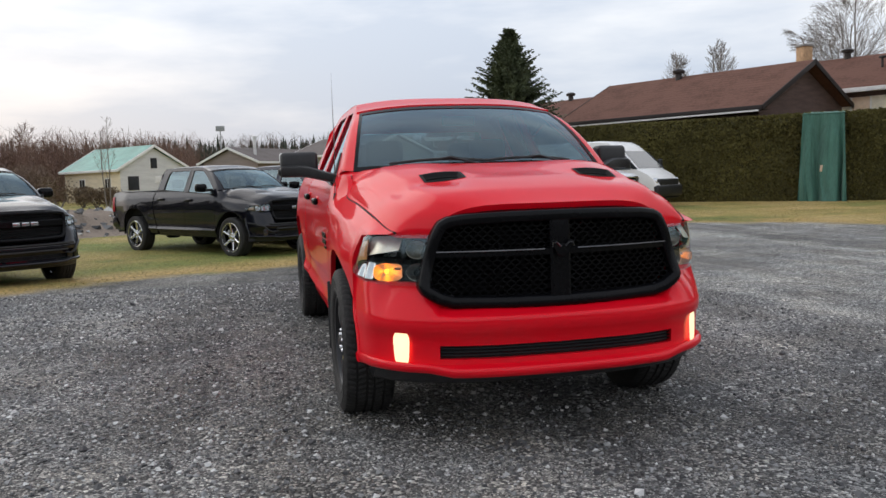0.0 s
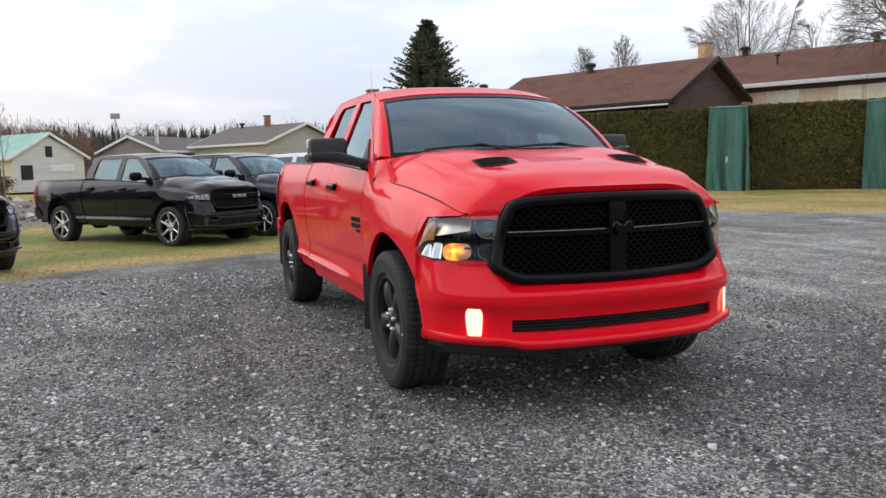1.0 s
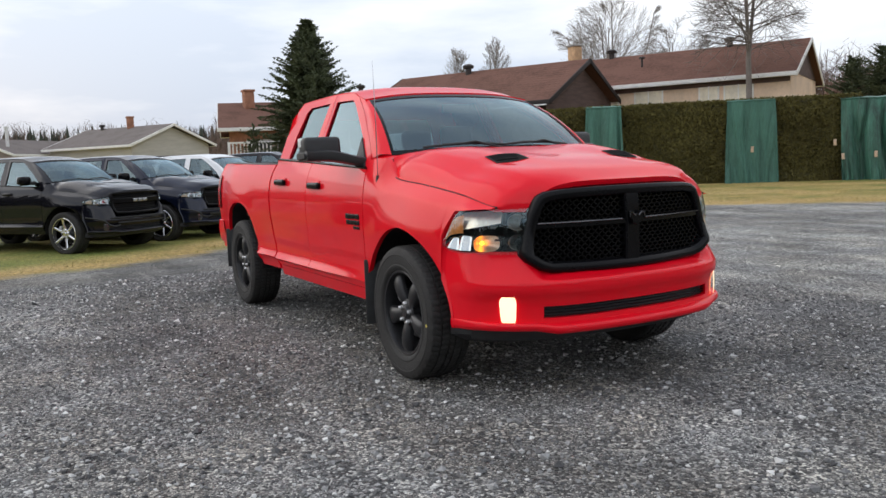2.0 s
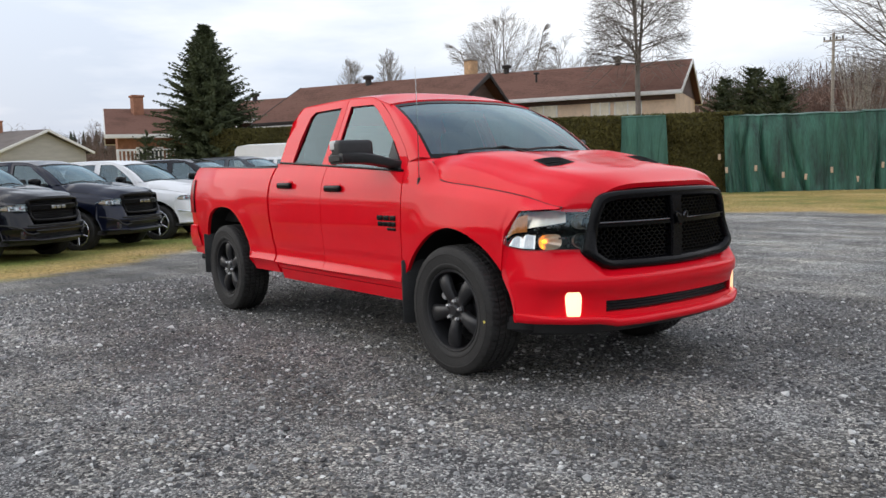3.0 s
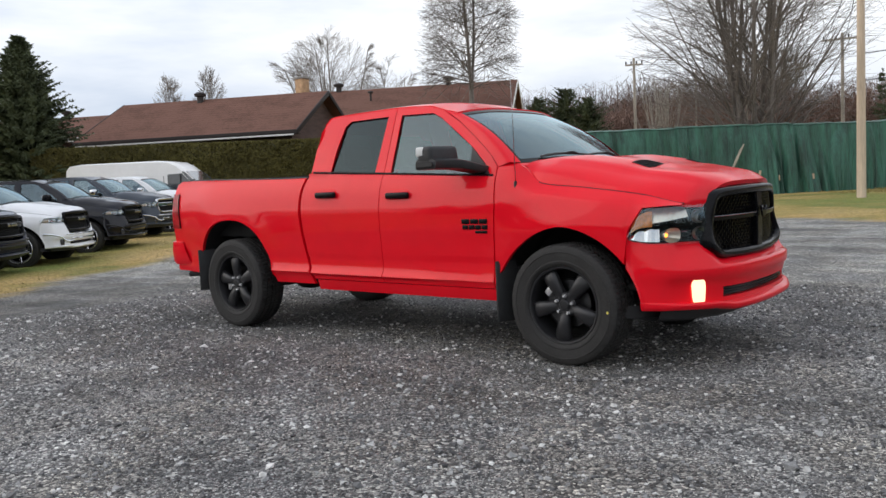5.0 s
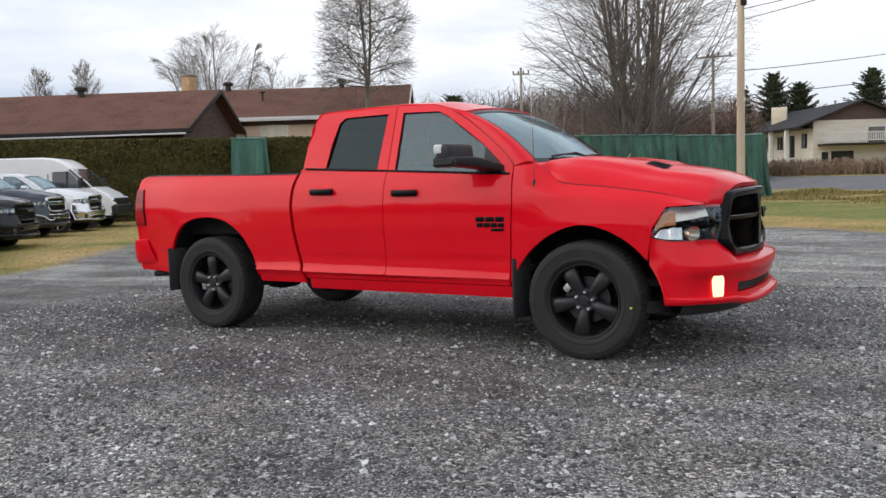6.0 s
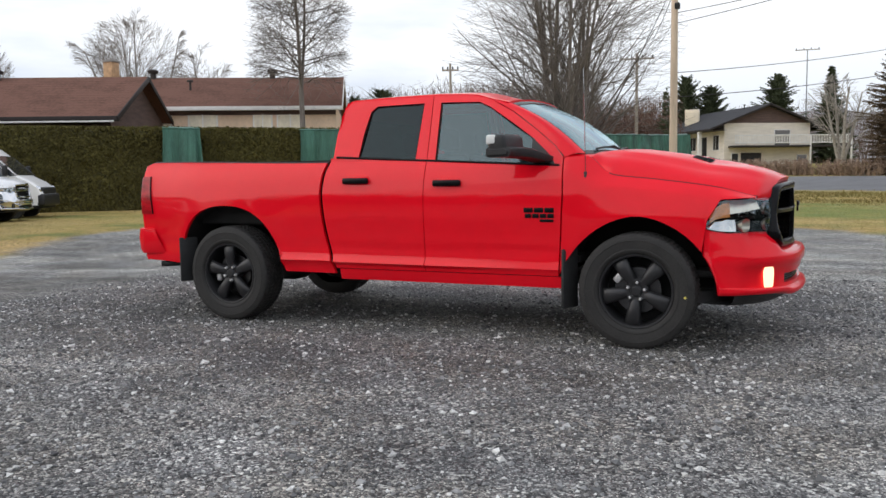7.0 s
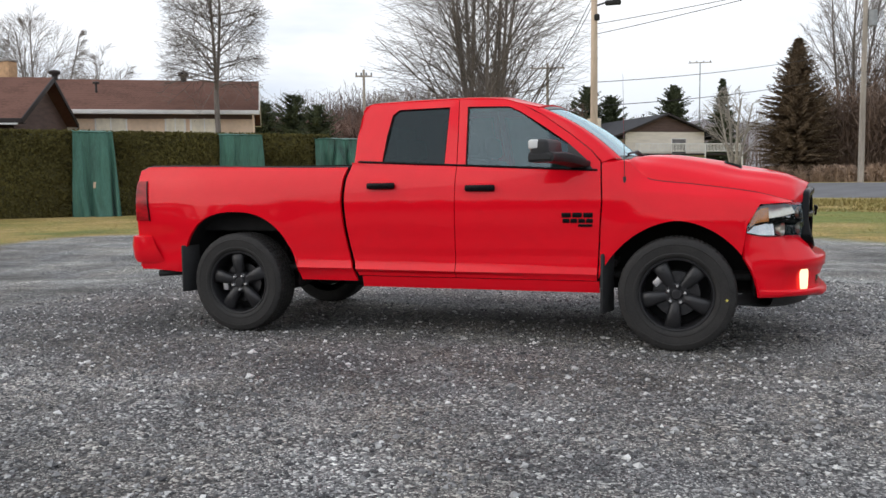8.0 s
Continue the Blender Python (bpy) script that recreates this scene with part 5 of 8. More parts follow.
woods("far_woods", "far belt of dark conifers on the horizon", [(-150, -90), (-152, -30), (-150, 20), (-130, 70)], 5.5, 11.0, 3200, FARCONIFER, 51, conical=0.62, depth=40, width=1.2)
woods("far_woods", "far belt of leafless grey-brown woods", [(-140, -90), (-140, -20), (-135, 30), (-120, 80), (-90, 120)], 7.0, 11.0, 1300, FARWOOD, 52, depth=25, width=1.0)
woods("scrub", "brown leafless scrub behind the cream house", [(-60, -42), (-78, -29), (-92, -20), (-100, -8)], 5.0, 9.0, 1500, SCRUB, 53, depth=26, width=0.6)
woods("scrub", "dark brown brush beside the cream house", [(-55, -28), (-66, -20.5), (-71, -18.6)], 2.2, 4.2, 500, THICKET, 64, depth=6, width=0.5)
woods("far_woods", "leafless brown woods beyond the fence", [(-70, 75), (-40, 85), (-24, 92)], 8.0, 12.5, 1300, FARWOOD, 54, depth=30, width=0.9)
woods("scrub", "reddish brown leafless scrub behind the fence", [(-34, 52), (-26, 53), (-17, 56), (-8, 62)], 4.5, 7.8, 1500, SCRUB, 55, depth=16, width=0.7)
woods("scrub", "low brown scrub along the far side of the street", [(-23.5, 68.5), (-7.5, 66.5), (4.5, 61.5), (18.5, 53.5), (36.5, 41.5)], 1.0, 1.75, 1700, DRYBRUSH, 56, depth=3, width=0.7)
woods("scrub", "dense brown thicket beyond the street", [(9.0, 65), (16, 61), (26, 54), (40, 46)], 4.0, 8.5, 1100, THICKET, 63, depth=9, width=0.8)
woods("far_woods", "tall leafless woods beyond the street", [(13, 70), (24, 64), (40, 55), (60, 40)], 8.0, 14.0, 420, THICKET, 57, depth=16, width=0.8)
woods("far_woods", "far wooded rise behind the street", [(-60, 190), (0, 210), (60, 190), (110, 140)], 12, 19.0, 800, FARWOOD, 58, depth=60, width=1.0)
woods("far_woods", "leafless trees behind the houses", [(-90, 20), (-85, 45), (-70, 62), (-55, 72)], 5.0, 8.5, 420, FARWOOD, 59, depth=25, width=1.0)


# belts of woods out of view, added for dark reflections in the paintwork
woods("far_woods", "unseen dark conifers behind the open side of the lot", [(34, 20), (32, -10), (22, -30), (0, -36), (-25, -32)], 6.0, 9.5, 260, FARCONIFER, 60, conical=0.8, depth=8)
woods("far_woods", "unseen leafless woods behind the open side of the lot", [(36, 22), (34, -10), (24, -33), (0, -39), (-28, -34)], 6.0, 9.0, 260, FARWOOD, 61, depth=8, width=2.0)


HILLM = mat("leafless grey hillside woods", (0.25, 0.245, 0.25), rough=1.0, scale=0.03, var=0.3, bump=1.0, bscale=0.25, fine=0.2)


def far_hills():
    """Low wooded hills far beyond the street."""
    def f(u, v):
        x = lerp(-420, 520, u)
        y = 520 - 0.00035 * x * x + lerp(-90, 90, v)
        h = (34 + 16 * noise.noise(Vector((x * 0.006, 3.0, 1.0))) + 3.0 * noise.noise(Vector((x * 0.05, v * 2, 4.0)))) * math.sin(math.pi * v) ** 0.8
        return x, y, 1.5 + h + (1.2 * noise.noise(Vector((x * 0.3, v * 20, 7.0))) if 0.1 < v < 0.9 else 0.0)
    tagged(part("far_hills", grid(f, 240, 14), HILLM, angle=60), "low grey wooded hills on the horizon", "hills", kind="structure")


far_hills()


def spoil_heap():
    """A low heap of pale rubble beyond the street."""
    def f(u, v):
        a, r = 6.283 * u, v
        x, y = 7.8 + 2.4 * r * math.cos(a), 62.7 + 1.4 * r * math.sin(a)
        h = 1.5 * max(0.0, 1 - r ** 2.2) * (0.8 + 0.5 * noise.noise(Vector((x, y, 2.0)))) + 0.12 * noise.noise(Vector((x * 3, y * 3, 5.0)))
        return x, y, gz(x, y) - 0.1 + h
    tagged(part("rubble_heap", grid(f, 30, 12), CONCRETE, angle=60), "low heap of pale grey rubble beyond the street", "rubble heap")


spoil_heap()


# ---- poles and wires ----
def pole(label, x, y, h, r, material, arm=None, lean=0.0, transformer=0):
    ob = thing("utility_pole", label, "utility pole", "utility poles")
    ob.location = (x, y, gz(x, y) - 0.05)
    part("shaft", tube([(0, 0, 0), (lean * 0.5, 0, h * 0.5), (lean, 0, h)], r, 12, r * 0.72), material, ob)
    if arm:
        part("crossarm", box(lean, 0, h * arm[1], arm[0], 0.1, 0.12, 0.01, m=Matrix.Rotation(arm[2], 4, "Z")), GREYWOOD, ob)
        for k in (-0.45, -0.15, 0.15, 0.45):
            part("insulator", tube([(lean + k * arm[0] * math.cos(arm[2]), k * arm[0] * math.sin(arm[2]), h * arm[1] + 0.05), (lean + k * arm[0] * math.cos(arm[2]), k * arm[0] * math.sin(arm[2]), h * arm[1] + 0.25)], 0.05, 8), DARKMETAL, ob)
    for k in range(transformer):
        z = h * 0.80 - 0.2
        can = part("transformer", tube([(lean + 0.42, -0.1 + 0.1 * k, z - 0.5), (lean + 0.42, -0.1 + 0.1 * k, z + 0.5)], 0.26, 14), TRANSF, ob, "grey cylindrical transformer")
        part("bracket", box(lean + 0.2, 0, z, 0.3, 0.08, 0.1, 0.01), DARKMETAL, can)
    return ob


P1 = pole("new pale wooden utility pole at the lot's edge", -2.2, 26.7, 9.6, 0.165, POLEWOOD)
part("bracket_arm", tube([(0, 0, 8.15), (0.9, -0.2, 8.35), (2.2, -0.5, 8.4)], 0.035, 8), DARKMETAL, P1)
part("lamp_head", box(0.75, -0.15, 8.22, 0.62, 0.2, 0.2, 0.06), DARKMETAL, P1, "dark splice case")
part("lamp_head", box(2.5, -0.55, 8.36, 0.62, 0.22, 0.2, 0.06), DARKMETAL, P1, "dark lamp head")
part("guy_clamp", box(0.12, -0.1, 7.7, 0.2, 0.2, 0.24, 0.04), DARKMETAL, P1)
pole("weathered wooden utility pole with a transformer beyond the street", 11.85, 52.2, 13.4, 0.20, GREYWOOD, arm=(2.2, 0.93, 0.6), transformer=1)
pole("far wooden utility pole with a crossarm", -8.6, 52.0, 9.6, 0.13, GREYWOOD, arm=(2.4, 0.96, 0.2))
pole("thin far wooden utility pole", -21.2, 48.3, 9.3, 0.12, GREYWOOD, arm=(1.2, 0.95, 0.4))
pole("thin bare pole behind the fence", -13.9, 41.0, 7.0, 0.07, GREYWOOD)
pole("thin bare pole behind the fence", -12.0, 44.0, 6.6, 0.07, GREYWOOD)
pole("slim grey antenna mast behind the far house", 1.65, 112.0, 15.1, 0.09, TRANSF, arm=(3.0, 0.995, 0.1))
MAST = thing("floodlight_mast", "tall floodlight mast on the horizon", "floodlight mast")
MAST.location = (-143, -6.2, 0)
part("shaft", tube([(0, 0, 0), (0, 0, 10.6)], 0.12, 10, 0.09), TRANSF, MAST)
part("lamp_bank", box(0, 0, 10.9, 0.4, 1.5, 0.9, 0.05), TRANSF, MAST)


def wire(label, a, b, sag, r=0.014, n=18):
    pts = [Vector(a).lerp(Vector(b), i / n) - Vector((0, 0, sag * 4 * (i / n) * (1 - i / n))) for i in range(n + 1)]
    tagged(part("cable", tube(pts, r, 5), WIREM), label, "cable", "overhead cables")


wire("thin dark overhead cable", (-2.2, 26.7, 5.12), (11.85, 52.2, 9.42), 0.3, 0.015)
wire("thin dark overhead cable", (-2.2, 26.7, 4.18), (11.85, 52.2, 7.91), 0.3, 0.017)
wire("thin dark overhead cable", (-8.6, 52.0, 9.0), (-2.2, 26.7, 8.3), 0.5)
wire("thin dark overhead cable", (-8.6, 52.0, 5.6), (-2.2, 26.7, 4.18), 0.3, 0.013)
wire("thin dark overhead cable", (-2.2, 26.7, 7.4), (22.0, 30.0, 12.5), 0.5, 0.015)
wire("thin dark overhead cable", (-2.2, 26.7, 7.0), (22.0, 26.0, 12.5), 0.5, 0.015)
wire("thin dark overhead cable", (11.85, 52.2, 9.42), (34.0, 24.0, 11.0), 0.6)
wire("thin dark overhead cable", (11.85, 52.2, 7.91), (34.0, 24.0, 8.5), 0.6)
wire("thin dark overhead cable", (-8.6, 52.0, 9.2), (-21.2, 48.3, 8.8), 0.5)
wire("thin dark guy cable", (-2.2, 26.7, 8.6), (-9.0, 41.0, 3.2), 0.3)


# ---- pickup trucks ----
def arch_z(x, c, a, h, z0=0.41, e=2.4):
    t = abs(x - c) / a
    return z0 + h * (1 - t**e) ** (1 / e) if t < 1 else -1.0


BODY_W = curve([0.36, 0.42, 0.47, 0.525, 0.545, 0.60, 0.690, 0.702, 0.80, 0.95, 1.06, 1.18, 1.28, 1.345, 1.375], [0.925, 0.945, 0.958, 0.970, 0.972, 0.972, 0.971, 0.978, 0.984, 0.996, 0.996, 0.982, 0.955, 0.925, 0.908])


def facing(bm, way):
    """Turns a sheet so that most of it faces the given way."""
    bmesh.ops.recalc_face_normals(bm, faces=bm.faces)
    if sum(f.normal.dot(Vector(way)) * f.calc_area() for f in bm.faces) < 0:
        bmesh.ops.reverse_faces(bm, faces=bm.faces)
    return bm


def belt_z(x):
    """The foot of the side windows, falling towards the front."""
    return 1.376 - 0.05 * x


def bed_top(x):
    return 1.366 + 0.034 * smooth((-x - 0.8) / 1.9) - 0.030 * smooth((-x - 2.72) / 0.09)


def green_y(z):
    d = z - 1.372
    return 0.908 - 0.36 * d - 0.22 * d * d


class Pickup:
    """One pickup, heading along +x, with the ground at z 0 and its middle between the axles at 0."""

    def __init__(self, root, spec):
        self.root, self.s = root, spec
        self.paint = spec["paint"]
        self.xf, self.xr = spec["xf"], spec["xr"]
        self.cab = spec["cab"]
        self.tail = spec["tail"]
        self.fine = spec["fine"]
        self.seam = curve([0.40, 0.67, 0.89, 1.12, 1.26, 1.372], [0.075, 0.0, -0.04, -0.06, -0.05, -0.02])

    # --- shape of the flank
    def width(self, x, z):
        y = BODY_W(z)
        # ledge above the sills, fading towards the front
        ledge = lerp(0.034, 0.012, smooth((x - 0.2) / 0.95)) * smooth((x + 2.3) / 0.6)
        y += ledge * (smooth((z - 0.522) / 0.020) if z < 0.545 else 1 - min(1.0, (z - 0.545) / 0.052))
        y -= 0.055 * smooth((x - 1.75) / 0.75) * smooth((z - 0.2) / 0.4) + 0.06 * smooth((-x + self.tail + 0.75) / 0.75)
        for c, r in ((self.xf, 0.53), (self.xr, 0.58)):
            d = math.hypot(x - c, (z - 0.43))
            y += 0.012 * math.exp(-(((d - r) / 0.13) ** 2)) * smooth((z - 0.40) / 0.2)
        return y

    def add(self, name, geo, material=None, label="", parent=None, angle=35.0):
        return part(name, geo, material or self.paint, parent or self.root, label, angle)

    def panel(self, name, xs, bot, top, sy, nv=26, left=None, right=None, wfn=None, parent=None, inward=0.03):
        """A flank panel over the x lines xs, between bot(x) and top(x); left(z) and right(z) shift its ends."""
        wfn = wfn or self.width
        vs, fs, n = [], [], len(xs)
        for i, x in enumerate(xs):
            b, t = bot(x), top(x)
            u = (x - xs[0]) / (xs[-1] - xs[0])
            for j in range(nv + 1):
                z = lerp(b, t, j / nv)
                xx = x + (left(z) * (1 - u) ** 2 if left else 0.0) + (right(z) * u**2 if right else 0.0)
                vs.append((xx, sy * wfn(xx, z), z))
        for i in range(n - 1):
            for j in range(nv):
                q = (i * (nv + 1) + j, (i + 1) * (nv + 1) + j, (i + 1) * (nv + 1) + j + 1, i * (nv + 1) + j + 1)
                fs.append(q if sy < 0 else q[::-1])
        bm = bm_of(vs, fs)
        flange(bm, lambda co: (0, -sy * inward, 0))
        return self.add(name, bm, parent=parent)

    def lines(self, a, b, n, arch=None):
        """x lines from a to b, drawn closer where a wheel arch rises."""
        xs = list(np.linspace(a, b, n))
        if arch:
            c, w = arch
            xs = [x for x in xs if abs(x - c) > w + 0.012]
            xs += [c - w * math.cos(t) for t in np.linspace(0, math.pi, 34)] + [c - w - 0.003, c + w + 0.003]
            xs = [x for x in xs if a <= x <= b]
        return sorted(set(round(x, 5) for x in xs))

    # --- body
    def flanks(self):
        k = self.fine
        cab, tail, xf, xr = self.cab, self.tail, self.xf, self.xr
        self.hood_e = [curve([0, .12, .24, .45, .72, .90, 1], v) for v in ([1.44, 1.487, 1.594, 1.903, 2.305, 2.556, 2.645], [0.842, 0.853, 0.890, 0.866, 0.836, 0.781, 0.626], [1.383, 1.323, 1.250, 1.211, 1.153, 1.087, 1.074])]
        ts = np.linspace(0, 1, 60)
        ex, ez = [1.238] + [self.hood_e[0](t) for t in ts], [1.374] + [self.hood_e[2](t) for t in ts]
        ey = [0.903] + [self.hood_e[1](t) for t in ts]
        cut_z = lambda x: float(np.interp(x, ex, ez)) - 0.006
        cut_y = lambda x: float(np.interp(x, ex, ey)) + 0.004

        crease_z = curve([1.24, 1.6, 2.0, 2.45], [1.165, 1.155, 1.115, 1.075])

        def fender_w(x, z):
            base = self.width(x, z)
            zt, yt = cut_z(x), cut_y(x)
            z1 = 0.93
            if z <= z1:
                return base
            y1 = self.width(x, z1)
            zk = min(crease_z(x), zt - 0.035)
            yk = max(y1 - lerp(0.012, 0.048, smooth((x - 1.3) / 0.5)), yt + 0.01)
            low = lerp(y1, yk, min(1.25, max(0.0, (z - z1) / max(0.02, zk - z1))) ** 1.5)
            high = lerp(yk, yt, (z - zk) / max(0.02, zt - zk))
            k = smooth((z - zk + 0.022) / 0.044)
            shoulder = lerp(low, min(high, low), k) - 0.004 * k * (1 - k)
            return lerp(base, shoulder, smooth((x - 1.24) / 0.35))

        for sy in (-1, 1):
            # doors
            dx = 0.135
            fd = self.panel("front_door", self.lines(dx, 1.236, 18 * k), lambda x: 0.497, lambda x: belt_z(x) - 0.010, sy, 34, right=lambda z: 0.012 - 0.05 * abs(z - 1.1))
            rd = self.panel("rear_door", self.lines(cab + 0.012, dx - 0.007, 15 * k), lambda x: 0.497, lambda x: belt_z(x) - 0.010, sy, 34, left=lambda z: self.seam(z))
            self.panel("rocker_panel", self.lines(cab + 0.03, 1.236, 16), lambda x: 0.405, lambda x: 0.491, sy, 6, left=lambda z: 0.06)
            # fender
            fx = [x for x in self.lines(1.243, 2.56, 30 * k, (xf, 0.56))]
            lamp_line = lambda x: lerp(0.885, 1.060, min(1, (x - 2.24) / 0.10)) + 0.010 * smooth((x - 2.34) / 0.2) if x > 2.24 else -1

            def fbot(x):
                return max(0.405 if x < xf else 0.60, arch_z(x, xf, 0.56, 0.56, 0.385, 1.8), lamp_line(x))
            self.panel("front_fender", fx, fbot, cut_z, sy, 24, left=lambda z: 0.012 - 0.05 * abs(z - 1.1), wfn=fender_w)
            # bed side
            bx = self.lines(tail, cab - 0.022, 32 * k, (xr, 0.55))
            self.panel("bed_side", bx, lambda x: max(lerp(0.50, 0.45, smooth((x - tail) / 1.2)), arch_z(x, xr, 0.55, 0.60)), lambda x: bed_top(x), sy, 26, right=lambda z: self.seam(z))
            # handles
            for x0, door in ((0.335, fd), (cab + 0.27, rd)):
                y = sy * (self.width(x0, 1.2) + 0.018)
                zh = 1.190 if x0 > 0 else 1.213
                h = part("handle", box(x0, y, zh, 0.238, 0.035, 0.050, 0.018, 3), self.s["handle"], door, "black door handle" if self.s["handle"] is GLOSSBLACK else "")
                part("handle_recess", box(x0, sy * (self.width(x0, 1.2) - 0.008), zh, 0.20, 0.03, 0.075, 0.014), self.paint, door)
            # dark strip along the belt
            self.add("belt_moulding", tube([(x, sy * (self.width(x, belt_z(x) - 0.004) - 0.001), belt_z(x) - 0.002) for x in np.linspace(cab + 0.05, 1.215, 14)], 0.0095, 8), GLOSSBLACK)
            # bed rail cap
            prof = [(0.902, -0.012), (0.906, 0.004), (0.898, 0.011), (0.822, 0.011), (0.812, 0.002), (0.812, -0.03)]
            cxs = list(np.linspace(tail + 0.015, cab - 0.035, 24))
            cv = [(x, sy * (y - 0.06 * smooth((-x + tail + 0.75) / 0.75)), bed_top(x) + dz) for x in cxs for y, dz in prof]
            cf = [(i * 6 + j, i * 6 + j + 1, (i + 1) * 6 + j + 1, (i + 1) * 6 + j) for i in range(23) for j in range(5)]
            cap = bm_of(cv, cf + [tuple(range(6)), tuple(range(23 * 6, 24 * 6))])
            self.add("bed_rail_cap", facing(cap, (0, 0, 1)), PLASTIC, "black plastic bed rail cap")
            # wheel wells
            for c, w, h in ((xf, 0.53, 0.545), (xr, 0.56, 0.61)):
                vs, fs, n = [], [], 26
                for i in range(n + 1):
                    t = math.pi * i / n
                    ca, sa = math.cos(t), math.sin(t)
                    e = 2 / 2.4
                    px, pz = c - w * (abs(ca) ** e) * (1 if ca > 0 else -1), 0.40 + h * abs(sa) ** e
                    vs += [(px, sy * (0.925 if c == xf and ca < -0.3 else 0.965), pz), (px, sy * 0.50, pz)]
                fs = [(2 * i, 2 * i + 1, 2 * i + 3, 2 * i + 2) for i in range(n)]
                fs.append(tuple(2 * i + 1 for i in range(n + 1)))
                self.add("wheel_well", (vs, fs), LINER)

        # mud flaps
        if self.s["flaps"]:
            for sy in (-1, 1):
                for x, z0, z1 in ((xf - 0.46, 0.26, 0.70), (xr - 0.465, 0.32, 0.72)):
                    self.add("mud_flap", box(x - 0.035, sy * 0.925, (z0 + z1) / 2, 0.024, 0.175, z1 - z0, 0.01, m=Matrix.Rotation(sy * 0.42, 4, "Z")), FLAP, "black rubber mud flap")

    def cabin(self):
        cab = self.cab
        for sy in (-1, 1):
            G = lambda x, z: (x, sy * green_y(z), z)
            r = 0.12
            rear_o = [(cab + 0.01, belt_z(cab) - 0.012), (cab + 0.006, 1.60), (cab + 0.018, 1.80), (cab + 0.075, 1.880), (r - 0.036, 1.896), (r + 0.008, belt_z(r) - 0.012)]
            rear_i = [(cab + 0.248, belt_z(cab + 0.25)), (cab + 0.258, 1.60), (cab + 0.280, 1.785), (cab + 0.33, 1.829), (0.018, 1.835), (0.030, belt_z(0.03))]
            front_o = [(r + 0.015, belt_z(r) - 0.012), (r - 0.029, 1.896), (0.44, 1.882), (0.600, 1.836), (0.79, 1.735), (1.00, 1.588), (1.16, 1.462), (1.234, 1.374), (1.236, belt_z(1.236) - 0.012)]
            front_i = [(0.200, belt_z(0.2)), (0.164, 1.834), (0.50, 1.824), (0.600, 1.779), (0.79, 1.658), (0.97, 1.535), (1.07, 1.447), (1.14, 1.370), (1.180, belt_z(1.18))]
            for nm, o, i, gl in (("rear_door_frame", rear_o, rear_i, self.s["glass_r"]), ("front_door_frame", front_o, front_i, self.s["glass_f"])):
                bm = bm_of(*ring([G(*p) for p in o], [G(*p) for p in i], 6))
                bmesh.ops.recalc_face_normals(bm, faces=bm.faces)
                flange(bm, lambda co: (0, -sy * 0.028, -0.003))
                fr = self.add(nm, bm)
                # black seal and pane
                c = Vector((sum(p[0] for p in i) / len(i), 0, sum(p[1] for p in i) / len(i)))
                inn = [Vector(G(*p)) + Vector((0, -sy * 0.010, 0)) for p in i]
                cc = Vector((c.x, sy * green_y(c.z), c.z))
                seal_i = [p + (cc - p).normalized() * 0.013 for p in inn]
                part("window_seal", ring(inn, seal_i, 5), GLOSSBLACK, fr)
                pane = [p + Vector((0, -sy * 0.006, 0)) + (p - cc).normalized() * 0.02 for p in inn]
                if (pane[1] - pane[0]).cross(pane[2] - pane[0]).y * sy < 0:
                    pane = pane[::-1]
                gp = part("window_pane", (pane, [tuple(range(len(pane)))]), gl, fr, "tinted side window")
                gp.visible_shadow = False
        # roof
        ze = curve([cab + 0.012, cab + 0.075, 0.09, 0.44, 0.60, 0.75], [1.825, 1.890, 1.905, 1.888, 1.846, 1.810])
        crown = curve([cab + 0.012, cab + 0.16, 0.2, 0.55, 0.80], [0.020, 0.036, 0.040, 0.046, 0.046])

        def roof_at(u, v):
            w = 2 * v - 1
            xf = 0.815 - 0.07 * w * w
            x0 = cab + 0.014
            x = lerp(x0, xf, u)
            e = ze(x)
            return Vector((x, w * green_y(e), e + crown(x) * (1 - abs(w) ** 3.0)))

        bm = bm_of(*grid(lambda u, v: roof_at(u, v), 34, 40))
        bmesh.ops.recalc_face_normals(bm, faces=bm.faces)
        if bm.faces[len(bm.faces) // 2].normal.z < 0:
            bmesh.ops.reverse_faces(bm, faces=bm.faces)
        flange(bm, lambda co: (0, 0, -0.03))
        self.add("roof", bm, angle=45)

        # windscreen, its black border, and the pillars
        def base_at(w):
            return Vector((1.475 - 0.100 * w * w, 0.838 * w, 1.402 - 0.012 * w * w))

        def screen(s, v, k=0.955):
            w = (2 * v - 1)
            t = roof_at(1.0, 0.5 + 0.5 * w * 0.975) + Vector((0.012, 0, -0.016))
            p = t.lerp(base_at(w * 0.985), s)
            bul = 0.035 * math.sin(math.pi * s)
            return p + Vector((bul * 0.5, 0, bul))

        gl = self.add("windscreen", facing(bm_of(*grid(lambda s, v: screen(s, v), 12, 24)), (1, 0, 1)), WINDSCREEN, "tinted curved windscreen", angle=60)
        gl.visible_shadow = False
        # dark band along the top and foot of the glass
        self.add("windscreen_band", grid(lambda s, v: screen(s * 0.06, v) + Vector((0.004, 0, 0.003)), 2, 24), GLOSSBLACK)
        self.add("windscreen_foot", grid(lambda s, v: screen(0.95 + 0.05 * s, v) + Vector((0.004, 0, 0.003)), 2, 24), GLOSSBLACK)
        for v0 in (0.0, 0.986):
            self.add("windscreen_edge", grid(lambda s, v: screen(s, v0 + 0.014 * v) + Vector((0.004, 0, 0.003)), 12, 2), GLOSSBLACK)
